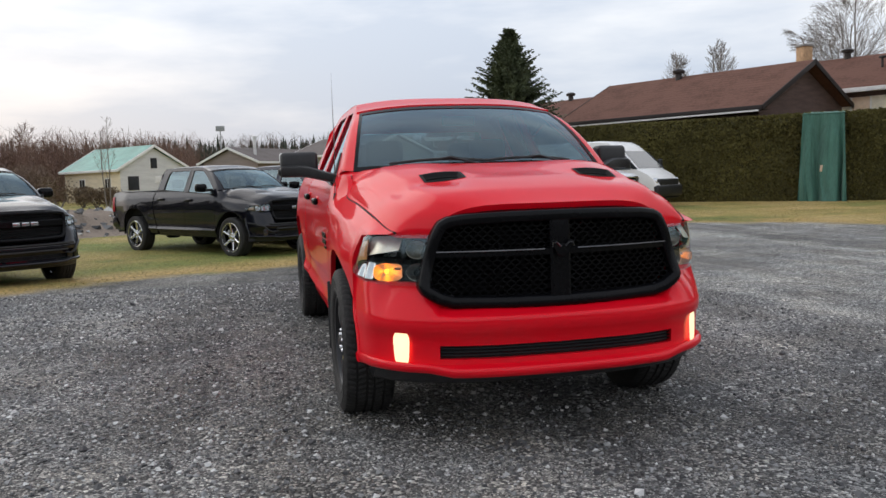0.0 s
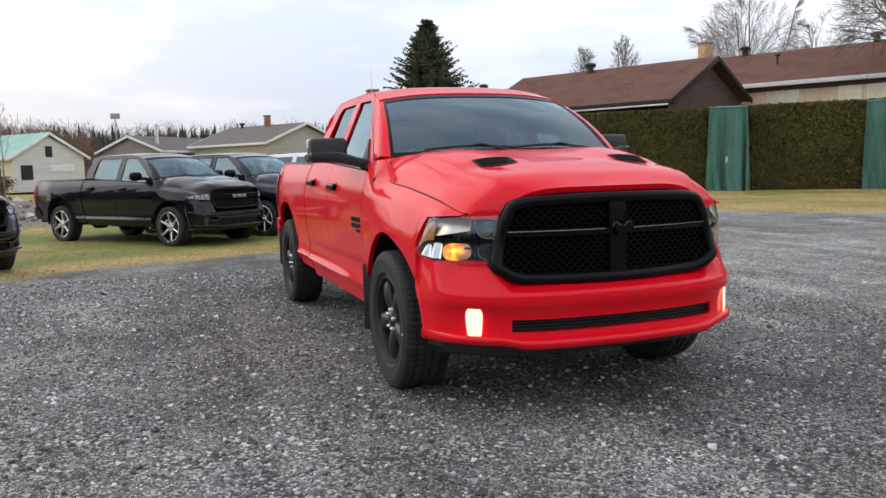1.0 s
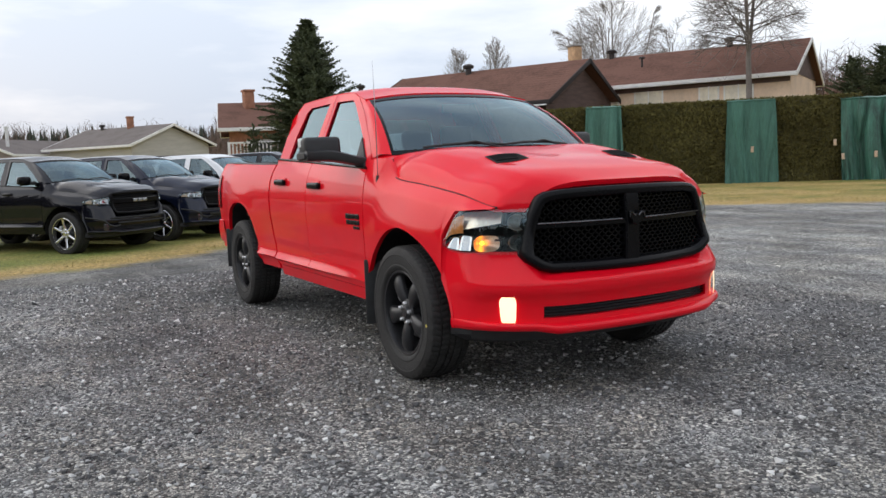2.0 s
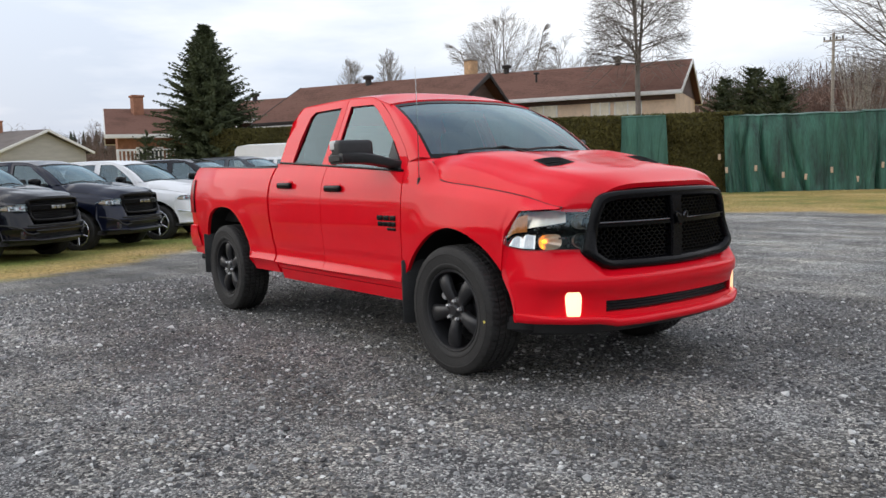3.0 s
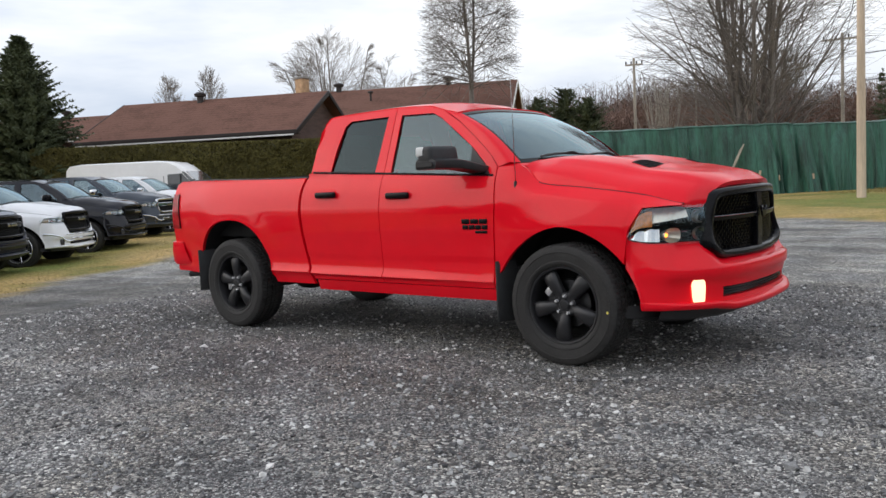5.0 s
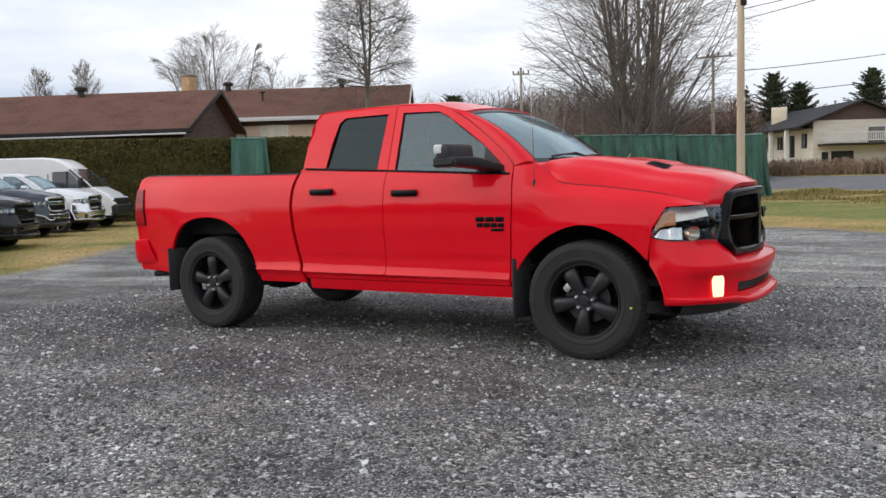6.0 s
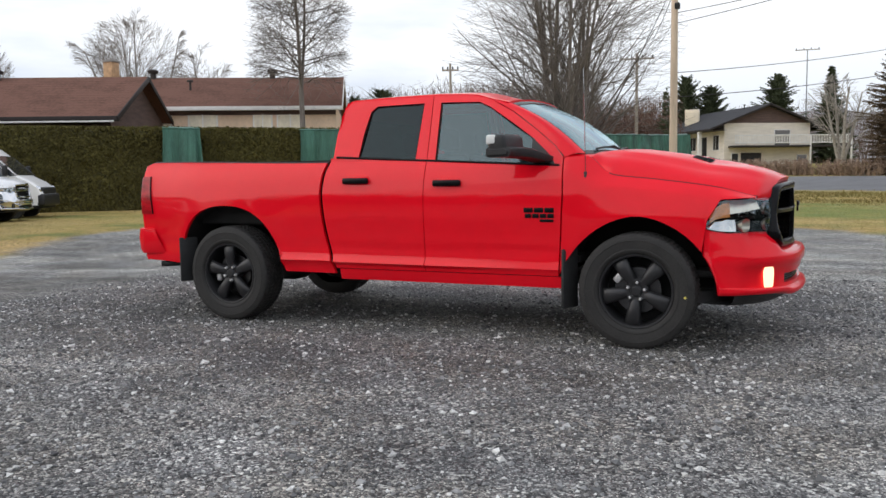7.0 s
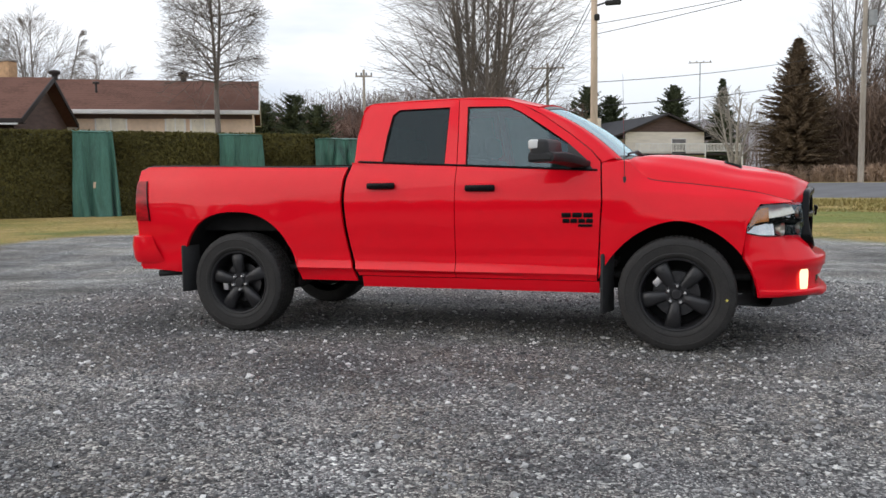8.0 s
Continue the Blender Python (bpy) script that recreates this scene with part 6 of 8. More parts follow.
        for sy in (-1, 1):
            side_pts = [(0.60, 1.836), (0.70, 1.786), (0.79, 1.735), (0.90, 1.66), (1.00, 1.588), (1.10, 1.51), (1.16, 1.462), (1.20, 1.418), (1.243, 1.372)]
            vs, fs = [], []
            n = len(side_pts) - 1
            for i, (x, z) in enumerate(side_pts):
                a = Vector((x + 0.004, sy * green_y(z), z + 0.003))
                b = screen(i / n, 0.5 + 0.5 * sy) + Vector((0.006, 0, 0.004))
                g_ = smooth(i / 3.0)
                m = a.lerp(b, 0.5) + Vector((0.010, sy * 0.012, 0.010)) * g_
                for t in range(7):
                    q = a.lerp(m, t / 3) if t <= 3 else m.lerp(b, (t - 3) / 3)
                    q += Vector((0.005, sy * 0.005, 0.005)) * (g_ * math.sin(math.pi * t / 6))
                    vs.append(q)
            for i in range(n):
                for t in range(6):
                    q = (i * 7 + t, (i + 1) * 7 + t, (i + 1) * 7 + t + 1, i * 7 + t + 1)
                    fs.append(q if sy > 0 else q[::-1])
            self.add("a_pillar", (vs, fs), angle=50)
        self.base_at = base_at
        self.add("cowl", grid(lambda u, v: base_at(1.76 * v - 0.88) + Vector((lerp(-0.06, 0.14, u), 0, -0.045 + 0.02 * u)), 3, 20), PLASTIC, "black windscreen cowl")
        # wipers
        for y0, y1 in ((-0.62, 0.02), (0.02, 0.62)):
            w0, w1 = y0 / 0.845, y1 / 0.845
            pts = [screen(0.950 - 0.030 * math.sin(math.pi * t), 0.5 + 0.5 * lerp(w0, w1, t)) + Vector((0.016, 0, 0.012)) for t in np.linspace(0, 1, 9)]
            wp = self.add("wiper", tube(pts, 0.009, 6), PLASTIC, "black windscreen wiper")
            part("wiper_arm", tube([base_at(w1) + Vector((0.06, 0, 0.0)), pts[5] + Vector((0.012, 0, 0.012)), pts[4]], 0.008, 6), PLASTIC, wp)
        # back of the cab with its window
        o = [(-0.89, 1.374), (-0.76, 1.75), (-0.66, 1.872), (0.66, 1.872), (0.76, 1.75), (0.89, 1.374)]
        i = [(-0.66, 1.42), (-0.62, 1.66), (-0.58, 1.74), (0.58, 1.74), (0.62, 1.66), (0.66, 1.42)]
        bx = lambda z: lerp(self.cab + 0.012, self.cab + 0.022, (z - 1.37) / 0.43)
        bm = bm_of(*ring([(bx(z), y, z) for y, z in o], [(bx(z), y, z) for y, z in i], 4))
        bmesh.ops.recalc_face_normals(bm, faces=bm.faces)
        back = self.add("cab_back", bm)
        gp = part("rear_window", facing(bm_of([(bx(z) + 0.006, y, z) for y, z in i], [tuple(range(6))]), (-1, 0, 0)), WINDSCREEN, back, "cab rear window")
        gp.visible_shadow = False
        self.add("cab_back_wall", box(self.cab + 0.03, 0, 0.93, 0.03, 1.80, 0.90, 0.0), LINER)

    def hood(self):
        zc = curve([1.50, 1.84, 2.10, 2.30, 2.53, 2.66, 2.745], [1.420, 1.388, 1.346, 1.320, 1.272, 1.232, 1.205])
        ex, ey, ez = self.hood_e

        def at(s, v, lift=0.0):
            w = 2 * v - 1
            x_c = lerp(1.50, 2.745, s)
            xe, ye, ze_ = ex(s), ey(s), ez(s)
            a = abs(w)
            x = x_c - (x_c - xe) * a ** lerp(2.0, 6.0, math.exp(-(((s - 0.575) / 0.16) ** 2)))
            y = (ye - 0.004) * w
            front = smooth((s - 0.80) / 0.2)
            pw = lerp(lerp(13.0, 7.0, smooth((s - 0.25) / 0.40)), 6.0, front)
            z = zc(x_c) - (zc(x_c) - ze_) * a**pw
            # raised centre that fades towards the nose
            d = 0.021 * (1 - smooth((s - 0.86) / 0.14)) * smooth(s / 0.12)
            z += d * (smooth((lerp(0.86, 0.80, s) - a) / 0.075)) - d * 0.35
            z += 0.022 * (1 - smooth((s - 0.485) / 0.11)) * math.exp(-(((a - 0.53) / 0.20) ** 2)) * smooth(s / 0.3)
            z -= 0.012 * smooth((a - 0.55) / 0.35) * (1 - smooth(s / 0.22))
            # the crown falls outward round the vents
            z -= 0.021 * smooth((a - 0.30) / 0.45) * (1 - smooth((a - 0.80) / 0.20)) * math.exp(-(((s - 0.60) / 0.20) ** 2))
            # shallow scoop running forward of each vent
            z -= 0.013 * smooth((s - 0.555) / 0.05) * (1 - smooth((s - 0.62) / 0.24)) * math.exp(-(((a - 0.52) / 0.13) ** 2))
            return Vector((x, y, z + lift))

        self.hood_at = at
        n = 56 if self.fine > 1 else 30
        vs0, vs1, vw0, vw1 = 0.503, 0.592, 0.39, 0.64
        us = sorted(set([round(t, 5) for t in np.linspace(0, 1, n + 1) if min(abs(t - vs0), abs(t - vs1)) > 0.008] + [vs0, vs1]))
        ws = [round(t, 5) for t in np.linspace(0, 1, n // 2 + 1) if min(abs(t - vw0), abs(t - vw1)) > 0.012] + [vw0, vw1]
        ws = sorted(set([-t for t in ws] + ws))
        vs = [at(u, 0.5 + 0.5 * w) for u in us for w in ws]
        C = len(ws)
        fs = []
        for i in range(len(us) - 1):
            for j in range(C - 1):
                um, wm = (us[i] + us[i + 1]) / 2, abs(ws[j] + ws[j + 1]) / 2
                if self.s["scoops"] and vs0 < um < vs1 and vw0 < wm < vw1:
                    continue
                fs.append((i * C + j, i * C + j + 1, (i + 1) * C + j + 1, (i + 1) * C + j))
        bm = bm_of(vs, fs)
        bmesh.ops.recalc_face_normals(bm, faces=bm.faces)
        if sum(f.normal.z for f in bm.faces) < 0:
            bmesh.ops.reverse_faces(bm, faces=bm.faces)
        flange(bm, lambda co: (-0.012, 0, -0.028) if abs(co.y) > 0.62 or co.x > 2.45 or co.x < 1.8 else (0, 0, -0.028))
        hood = self.add("hood", bm, angle=40)
        if self.s["scoops"]:
            for sy in (-1, 1):
                steps = [-0.04, 0.03, 0.10, 0.36, 0.64, 0.90, 0.97, 1.04]
                tray = grid(lambda u, v: at(lerp(vs0, vs1, steps[round(7 * u)]), 0.5 + 0.5 * sy * lerp(vw0, vw1, steps[round(7 * v)]), (0.003, 0.003, -0.022, -0.026)[min(round(7 * u), round(7 * v), 7 - round(7 * u), 7 - round(7 * v))]), 7, 7)
                sc = part("hood_vent", facing(bm_of(*tray), (0, 0, 1)), LINER, hood, "black hood vent insert")
                for k in (0.3, 0.62):
                    u = lerp(vs0, vs1, k)
                    part("slat", tube([at(u, 0.5 + 0.5 * sy * lerp(vw0, vw1, t), -0.017) for t in np.linspace(0.05, 0.95, 7)], 0.005, 6), LINER, sc)
        # smooth shoulder between pillar foot, windscreen, hood and fender
        for sy in (-1, 1):
            def foot(u):
                if u < 0.4:
                    return Vector((1.236, 0.909, 1.374)).lerp(self.base_at(0.985) + Vector((0.004, 0, -0.001)), u / 0.4) + Vector((-0.022, 0.0, 0.014)) * math.sin(math.pi * u / 0.4)
                return self.base_at(lerp(0.985, 0.66, (u - 0.4) / 0.6)) + Vector((0.004, 0, -0.001))

            def rear(u):
                if u < 0.4:
                    return Vector((1.241, 0.907, 1.371)).lerp(at(0.004, 1.0) + Vector((0, 0.002, 0.001)), u / 0.4)
                return at(0.012, 0.5 + 0.5 * lerp(1.0, 0.66, (u - 0.4) / 0.6)) + Vector((0, 0, 0.0015))

            def shoulder(u, v):
                q = foot(u).lerp(rear(u), v)
                return Vector((q.x, sy * q.y, q.z - 0.006 * math.sin(math.pi * v) * smooth((u - 0.4) / 0.3)))
            self.add("cowl_corner", facing(bm_of(*grid(shoulder, 20, 6)), (0, 0, 1)), angle=70)
        # black tube along each hood edge, painting in the shade of the gap
        for sy in (-1, 1):
            pts = [at(t, 0.5 + 0.5 * sy) + Vector((0, sy * 0.006, -0.004)) for t in np.linspace(0.03, 0.91, 40)]
            part("hood_gap", tube(pts, 0.0066, 6), LINER, hood)

    # --- nose
    def nose(self):
        plan = curve([0.0, 0.30, 0.50, 0.64, 0.75, 0.84, 0.905, 0.945, 0.962], [2.865, 2.850, 2.815, 2.762, 2.695, 2.605, 2.500, 2.390, 2.262])
        ys = [0.0, 0.10, 0.20, 0.30, 0.40, 0.48, 0.505, 0.56, 0.62, 0.67, 0.70, 0.732, 0.744, 0.77, 0.795, 0.820, 0.842, 0.852, 0.87, 0.89, 0.91, 0.93, 0.945, 0.955, 0.962]
        full = [-y for y in ys[:0:-1]] + ys
        nose_of = lambda y: plan(abs(y))

        def out_of(y):
            e = 0.004
            a = abs(y)
            t = Vector((nose_of(min(a + e, 0.962)) - nose_of(max(a - e, 0)), (2 * e if e <= a <= 0.958 else e), 0)).normalized()
            n = Vector((t.y, -t.x, 0))
            return Vector((n.x, n.y * (1 if y >= 0 else -1), 0))

        top = lambda y: lerp(0.705, self.s["fascia"], smooth((abs(y) - 0.585) / 0.115))
        rows = [("t", 0.0, 0.095), ("t", 0.05, 0.066), ("t", 0.10, 0.032), ("z", 0.676, 0.006), ("z", 0.664, 0.0), ("z", 0.640, 0.0), ("z", 0.604, 0.003), ("z", 0.592, 0.016), ("z", 0.536, 0.030), ("z", 0.470, 0.032), ("z", 0.446, 0.030), ("z", 0.434, 0.0), ("z", 0.424, -0.012), ("z", 0.402, -0.012), ("z", 0.386, 0.004), ("z", 0.378, 0.05)]
        vs, fs = [], []
        R = len(rows)
        for y in full:
            n = out_of(y)
            flat = smooth((abs(y) - 0.86) / 0.08)
            for kind, z, ins in rows:
                zz = top(y) - z if kind == "t" else z
                if kind == "t":
                    zz = max(zz, 0.700 - 0.18 * z)
                if kind == "z" and z < 0.44:
                    zz += 0.022 * smooth((abs(y) - 0.55) / 0.12)
                p = Vector((nose_of(y), y, zz)) - n * (ins * (1 - 0.8 * flat))
                # the ends follow the wheel arch
                wing = smooth((abs(y) - 0.915) / 0.045)
                up_ = min(1.0, max(0.0, (zz - 0.385) / 0.56))
                p.x = lerp(p.x, max(2.243, self.xf + 0.56 * (1 - up_**1.8) ** (1 / 1.8)), wing)
                if kind == "t":
                    p.z += 0.030 * smooth((abs(y) - 0.93) / 0.03)
                vs.append(p)
        cols = len(full)
        for i in range(cols - 1):
            ym = abs(full[i] + full[i + 1]) / 2
            for j in range(R - 1):
                if ym < 0.62 and j == 8:
                    continue
                fs.append((i * R + j, i * R + j + 1, (i + 1) * R + j + 1, (i + 1) * R + j))
        bm = bm_of(vs, fs)
        bmesh.ops.recalc_face_normals(bm, faces=bm.faces)
        c = max(bm.faces, key=lambda f: f.calc_center_median().x)
        if c.normal.x < 0:
            bmesh.ops.reverse_faces(bm, faces=bm.faces)
        flange(bm, lambda co: (-0.07, 0, 0) if abs(co.y) < 0.9 else (-0.012, -0.03 if co.y > 0 else 0.03, 0))
        self.add("front_bumper", bm, self.s["bumper"], angle=62)
        # bright strips along the bumper
        if self.s["trim"]:
            for pts in ([(y, 0.690) for y in np.linspace(-0.72, 0.72, 25)], *([(sg * y, z) for y, z in ((0.955, 0.715), (0.90, 0.690), (0.80, 0.640), (0.74, 0.560), (0.66, 0.530), (0.56, 0.548))] for sg in (-1, 1)), [(y, 0.595) for y in np.linspace(-0.60, 0.60, 17)]):
                self.add("bumper_strip", tube([Vector((nose_of(y), y, z)) + out_of(y) * 0.004 for y, z in pts], 0.016, 6), self.s["trim"], "bright chrome bumper strip" if self.s["trim"] is CHROME else "black bumper strip")
        # lower intake
        slot = self.add("lower_intake", grid(lambda u, v: (nose_of(lerp(-0.64, 0.64, u)) - 0.075, lerp(-0.64, 0.64, u), lerp(0.46, 0.545, v)), 24, 2), PLASTIC, "black lower intake grille")
        for z in (0.486, 0.502, 0.518):
            part("slat", tube([(nose_of(y) - 0.055, y, z) for y in np.linspace(-0.62, 0.62, 19)], 0.005, 5), GLOSSBLACK, slot)
        # black valance underneath
        under = [(0.09, 0.415), (0.115, 0.345), (0.15, 0.328), (0.34, 0.335), (0.36, 0.415)]

        def val(u, v):
            y = lerp(-0.885, 0.885, u)
            t = v * 4
            i = min(int(t), 3)
            return (nose_of(y) - lerp(under[i][0], under[i + 1][0], t - i), y, lerp(under[i][1], under[i + 1][1], t - i))
        self.add("valance", grid(val, 30, 8), PLASTIC, "black plastic valance")
        # fog lamps
        for sy in (-1, 1):
            def fog(u, v):
                e = 2 * v - 1
                half = 0.037 * (1 - 0.20 * (1 - v)) * (1 - abs(e) ** 5 * 0.30)
                y = 0.788 + half * (2 * u - 1)
                p = Vector((nose_of(y), y, lerp(0.440, 0.594, v))) - out_of(y) * (0.014 - 0.004 * math.sin(math.pi * u) * math.sin(math.pi * v))
                return Vector((p.x, sy * p.y, p.z))
            self.add("fog_lamp", facing(bm_of(*grid(fog, 8, 8)), (1, 0, 0)), FOGLIT if self.s["lit"] else BLACKCHROME, "lit fog lamp" if self.s["lit"] else "")
        # grille
        half = self.s["grille_half"]
        outl = half + [(-y, z) for y, z in half[-2:0:-1]]
        mid = Vector((0, 0.935))
        gx = lambda y, z, f=0.0: 2.772 - 0.27 * y * y - 0.25 * (z - 0.93) ** 2 * (1 if z > 0.93 else 0.3) + 0.045 * smooth((0.93 - z) / 0.15) * smooth((abs(y) - 0.46) / 0.20) + f

        def inset(d):
            res = []
            n = len(outl)
            for i in range(n):
                a, b, c_ = Vector(outl[i - 1]), Vector(outl[i]), Vector(outl[(i + 1) % n])
                t = (c_ - a).normalized()
                nn = Vector((t.y, -t.x))
                if (mid - b).dot(nn) < 0:
                    nn = -nn
                res.append(b + nn * d)
            return res
        loops = [(inset(0.0), -0.05), (inset(0.004), 0.012), (inset(0.012), 0.024), (inset(0.050), 0.020), (inset(0.062), 0.004), (inset(0.066), -0.04)]
        vs, fs = [], []
        m = len(outl)
        for lp, f in loops:
            vs += [(gx(p.x, p.y, f), p.x, p.y) for p in lp]
        for a in range(len(loops) - 1):
            for i in range(m):
                fs.append((a * m + i, a * m + (i + 1) % m, (a + 1) * m + (i + 1) % m, (a + 1) * m + i))
        bm = bm_of(vs, fs)
        bmesh.ops.recalc_face_normals(bm, faces=bm.faces)
        bmesh.ops.subdivide_edges(bm, edges=[e for e in bm.edges], cuts=1, smooth=0.25, use_grid_fill=True)
        g = self.add("grille", bm, self.s["grille"], self.s["grille_label"], angle=50)
        inn = inset(0.058)
        part("grille_backing", ([(gx(p.x, p.y, -0.07), p.x, p.y) for p in inn], [tuple(range(m))]), LINER, g)
        # crossbars
        bars = self.s["bars"]
        for pts, w, hgt in bars:
            vs, fs = [], []
            n = 16
            for i in range(n + 1):
                t = i / n
                y, z = lerp(pts[0][0], pts[1][0], t), lerp(pts[0][1], pts[1][1], t)
                horiz = abs(pts[1][0] - pts[0][0]) > abs(pts[1][1] - pts[0][1])
                for k, (o, f) in enumerate(((-1, -0.03), (-1, 0.002), (-0.8, 0.010), (0.8, 0.010), (1, 0.002), (1, -0.03))):
                    vs.append((gx(y, z, f + hgt), y + (0 if horiz else o * w), z + (o * w if horiz else 0)))
            for i in range(n):
                for k in range(5):
                    fs.append((i * 6 + k, i * 6 + k + 1, (i + 1) * 6 + k + 1, (i + 1) * 6 + k))
            bm = bm_of(vs, fs)
            bmesh.ops.recalc_face_normals(bm, faces=bm.faces)
            part("crossbar", bm, self.s["grille"], g)
        # honeycomb
        if self.s["honey"]:
            vs, fs = [], []
            r, dy, dz = 0.0178, 0.044, 0.0205
            zi = 0
            z = 0.715
            while z < 1.16:
                y = -0.66 + (dy / 2 if zi % 2 else 0)
                while y < 0.66:
                    if self.inside(y, z, inn):
                        b = len(vs)
                        for rr, f in ((r * 1.16, -0.015), (r * 0.86, -0.015), (r * 0.80, -0.045)):
                            for k in range(6):
                                a = math.pi / 3 * k
                                vs.append((gx(y, z, f), y + rr * 1.28 * math.cos(a), z + rr * 0.86 * math.sin(a)))
                        for k in range(6):
                            k2 = (k + 1) % 6
                            fs += [(b + k, b + k2, b + 6 + k2, b + 6 + k), (b + 6 + k, b + 6 + k2, b + 12 + k2, b + 12 + k)]
                    y += dy
                z += dz
                zi += 1
            hc = part("honeycomb", (vs, fs), GLOSSBLACK, g, angle=20)
            tagged(hc, "black honeycomb mesh", kind="stuff")
        for z in self.s.get("slats", ()):
            part("slat", tube([(gx(y, z, -0.01), y, z) for y in np.linspace(-0.61, 0.61, 13)], 0.007, 6), self.s["slat_mat"], g)
        if self.s["honey"]:
            for sg in (-1, 1):
                part("edge_trim", tube([(gx(sg * y, 0.752, -0.004), sg * y, 0.752 + 0.02 * smooth((y - 0.46) / 0.1)) for y in np.linspace(0.085, 0.55, 9)], 0.006, 6), BLACKCHROME, g)
                part("edge_trim", tube([(gx(sg * y, 0.982, 0.018), sg * y, 0.982) for y in np.linspace(0.085, 0.60, 9)], 0.005, 6), BLACKCHROME, g)
        if not self.s["honey"]:
            return
        # plain emblem shield on the crossbar
        ex_ = gx(0, 0.99, 0.03)
        emb = [(0.0, -0.055), (0.035, -0.04), (0.060, 0.015), (0.075, 0.045), (0.045, 0.05), (0.02, 0.02), (0.0, 0.03)]
        emb = emb + [(-a, b) for a, b in emb[-2:0:-1]]
        e = prism(emb, ex_, ex_ + 0.014, lambda a, b, x: (x, a * 0.8, 0.985 + b * 0.8))
        bmesh.ops.bevel(e, geom=e.edges[:], offset=0.003, segments=1, affect="EDGES")
        em = part("emblem", e, GLOSSBLACK, g, "plain shield emblem")
        for sg in (-1, 1):
            part("emblem_edge", tube([(ex_ + 0.016, sg * q, 0.985 + w) for q, w in ((0.012, 0.010), (0.032, 0.030), (0.052, 0.026), (0.056, 0.006))], 0.004, 6), BLACKCHROME, em)

    @staticmethod
    def inside(y, z, loop):
        hit, n = False, len(loop)
        for i in range(n):
            a, b = loop[i], loop[(i + 1) % n]
            if (a.y > z) != (b.y > z) and y < (b.x - a.x) * (z - a.y) / (b.y - a.y) + a.x:
                hit = not hit
        return hit

    def headlamps(self):
        pu = [0, 0.25, 0.5, 0.75, 1.0]
        lx, ly = curve(pu, [2.665, 2.628, 2.545, 2.415, 2.252]), curve(pu, [0.618, 0.72, 0.815, 0.895, 0.948])
        lo = self.s["lamp"]
        tz = curve([0, 0.55, 0.72, 0.88, 1.0], lo[1])
        bz = curve([0, 0.6, 0.85, 1.0], lo[0])
        for sy in (-1, 1):
            def at(u, v, d=0.0):
                x, y = lx(u), ly(u)
                e = 0.01
                t = Vector((lx(min(1, u + e)) - lx(max(0, u - e)), ly(min(1, u + e)) - ly(max(0, u - e)), 0)).normalized()
                n = Vector((t.y, -t.x, 0))
                b, tt = bz(u), tz(u)
                z = lerp(b, tt, v)
                lean = 0.035 * v * v + 0.01 * math.sin(math.pi * v)
                p = Vector((x, y, z)) + n * (-d + 0.012 * math.sin(math.pi * v)) - n * lean * 0.5
                return Vector((p.x, sy * p.y, p.z))
            hs = bm_of(*grid(lambda u, v: at(u, v, self.s["lamp_depth"] * math.sin(math.pi * min(1, max(0, u * 0.98 + 0.01))) ** 0.3 * math.sin(math.pi * (0.02 + 0.96 * v)) ** 0.25), 22, 12))
            bmesh.ops.recalc_face_normals(hs, faces=hs.faces)
            house_ = self.add("headlamp", hs, GLOSSBLACK if self.s["dark_lamp"] else CHROME, self.s["lamp_label"])
            # reflectors
            def bowl(u, v, r, mat_, nm, lab="", flat=0.6):
                c, c2 = at(u, v, 0.035), at(u, v, 0.0)
                n = (c2 - c).normalized()
                m4 = n.to_track_quat("Y", "Z").to_matrix().to_4x4()
                vs, fs = revolve([(-0.03, 0.0), (-0.022, r * 0.45), (0.0, r * 0.8), (0.02, r), (0.022, r * 1.08), (0.0, r * 1.1)], 20)
                vs = [m4 @ Vector((a, b, k * flat)) + c for a, b, k in vs]
                return part(nm, (vs, fs), mat_, house_, lab)
            if self.s["dark_lamp"]:
                # upper shelf that tilts towards the sky
                up = bm_of(*grid(lambda u, v: at(lerp(0.38, 0.84, u), lerp(lerp(0.70, 0.54, u), 0.96, v), lerp(0.006, 0.040, v) + 0.006 * math.sin(9.0 * u)), 22, 8))
                part("reflector", up, SATINCHROME, house_, "satin chrome reflector")
                for u0, u1, v0, v1 in ((0.33, 0.37, 0.10, 0.92), (0.05, 0.33, 0.40, 0.50)):
                    part("divider", bm_of(*grid(lambda u, v: at(lerp(u0, u1, u), lerp(v0, v1, v), 0.030), 6, 3)), GLOSSBLACK, house_)
                part("divider", bm_of(*grid(lambda u, v: at(lerp(0.36, 0.97, u), lerp(0.42, 0.53, v), lerp(0.028, 0.012, v)), 12, 2)), GLOSSBLACK, house_)
                # small bright facets under the shelf and in the dark inner half
                for u0, v0, w_, h_ in ((0.44, 0.57, 0.07, 0.05), (0.54, 0.56, 0.05, 0.04), (0.38, 0.30, 0.08, 0.04), (0.20, 0.20, 0.09, 0.03)):
                    part("facet", bm_of(*grid(lambda u, v: at(u0 + w_ * u, v0 + h_ * v, lerp(0.022, 0.034, v)), 3, 3)), ALLOY, house_)
                # deep chrome bowl that faces forward, an amber bulb lit inside it
                c0 = at(0.64, 0.23, 0.070)
                pv, pf = [], []
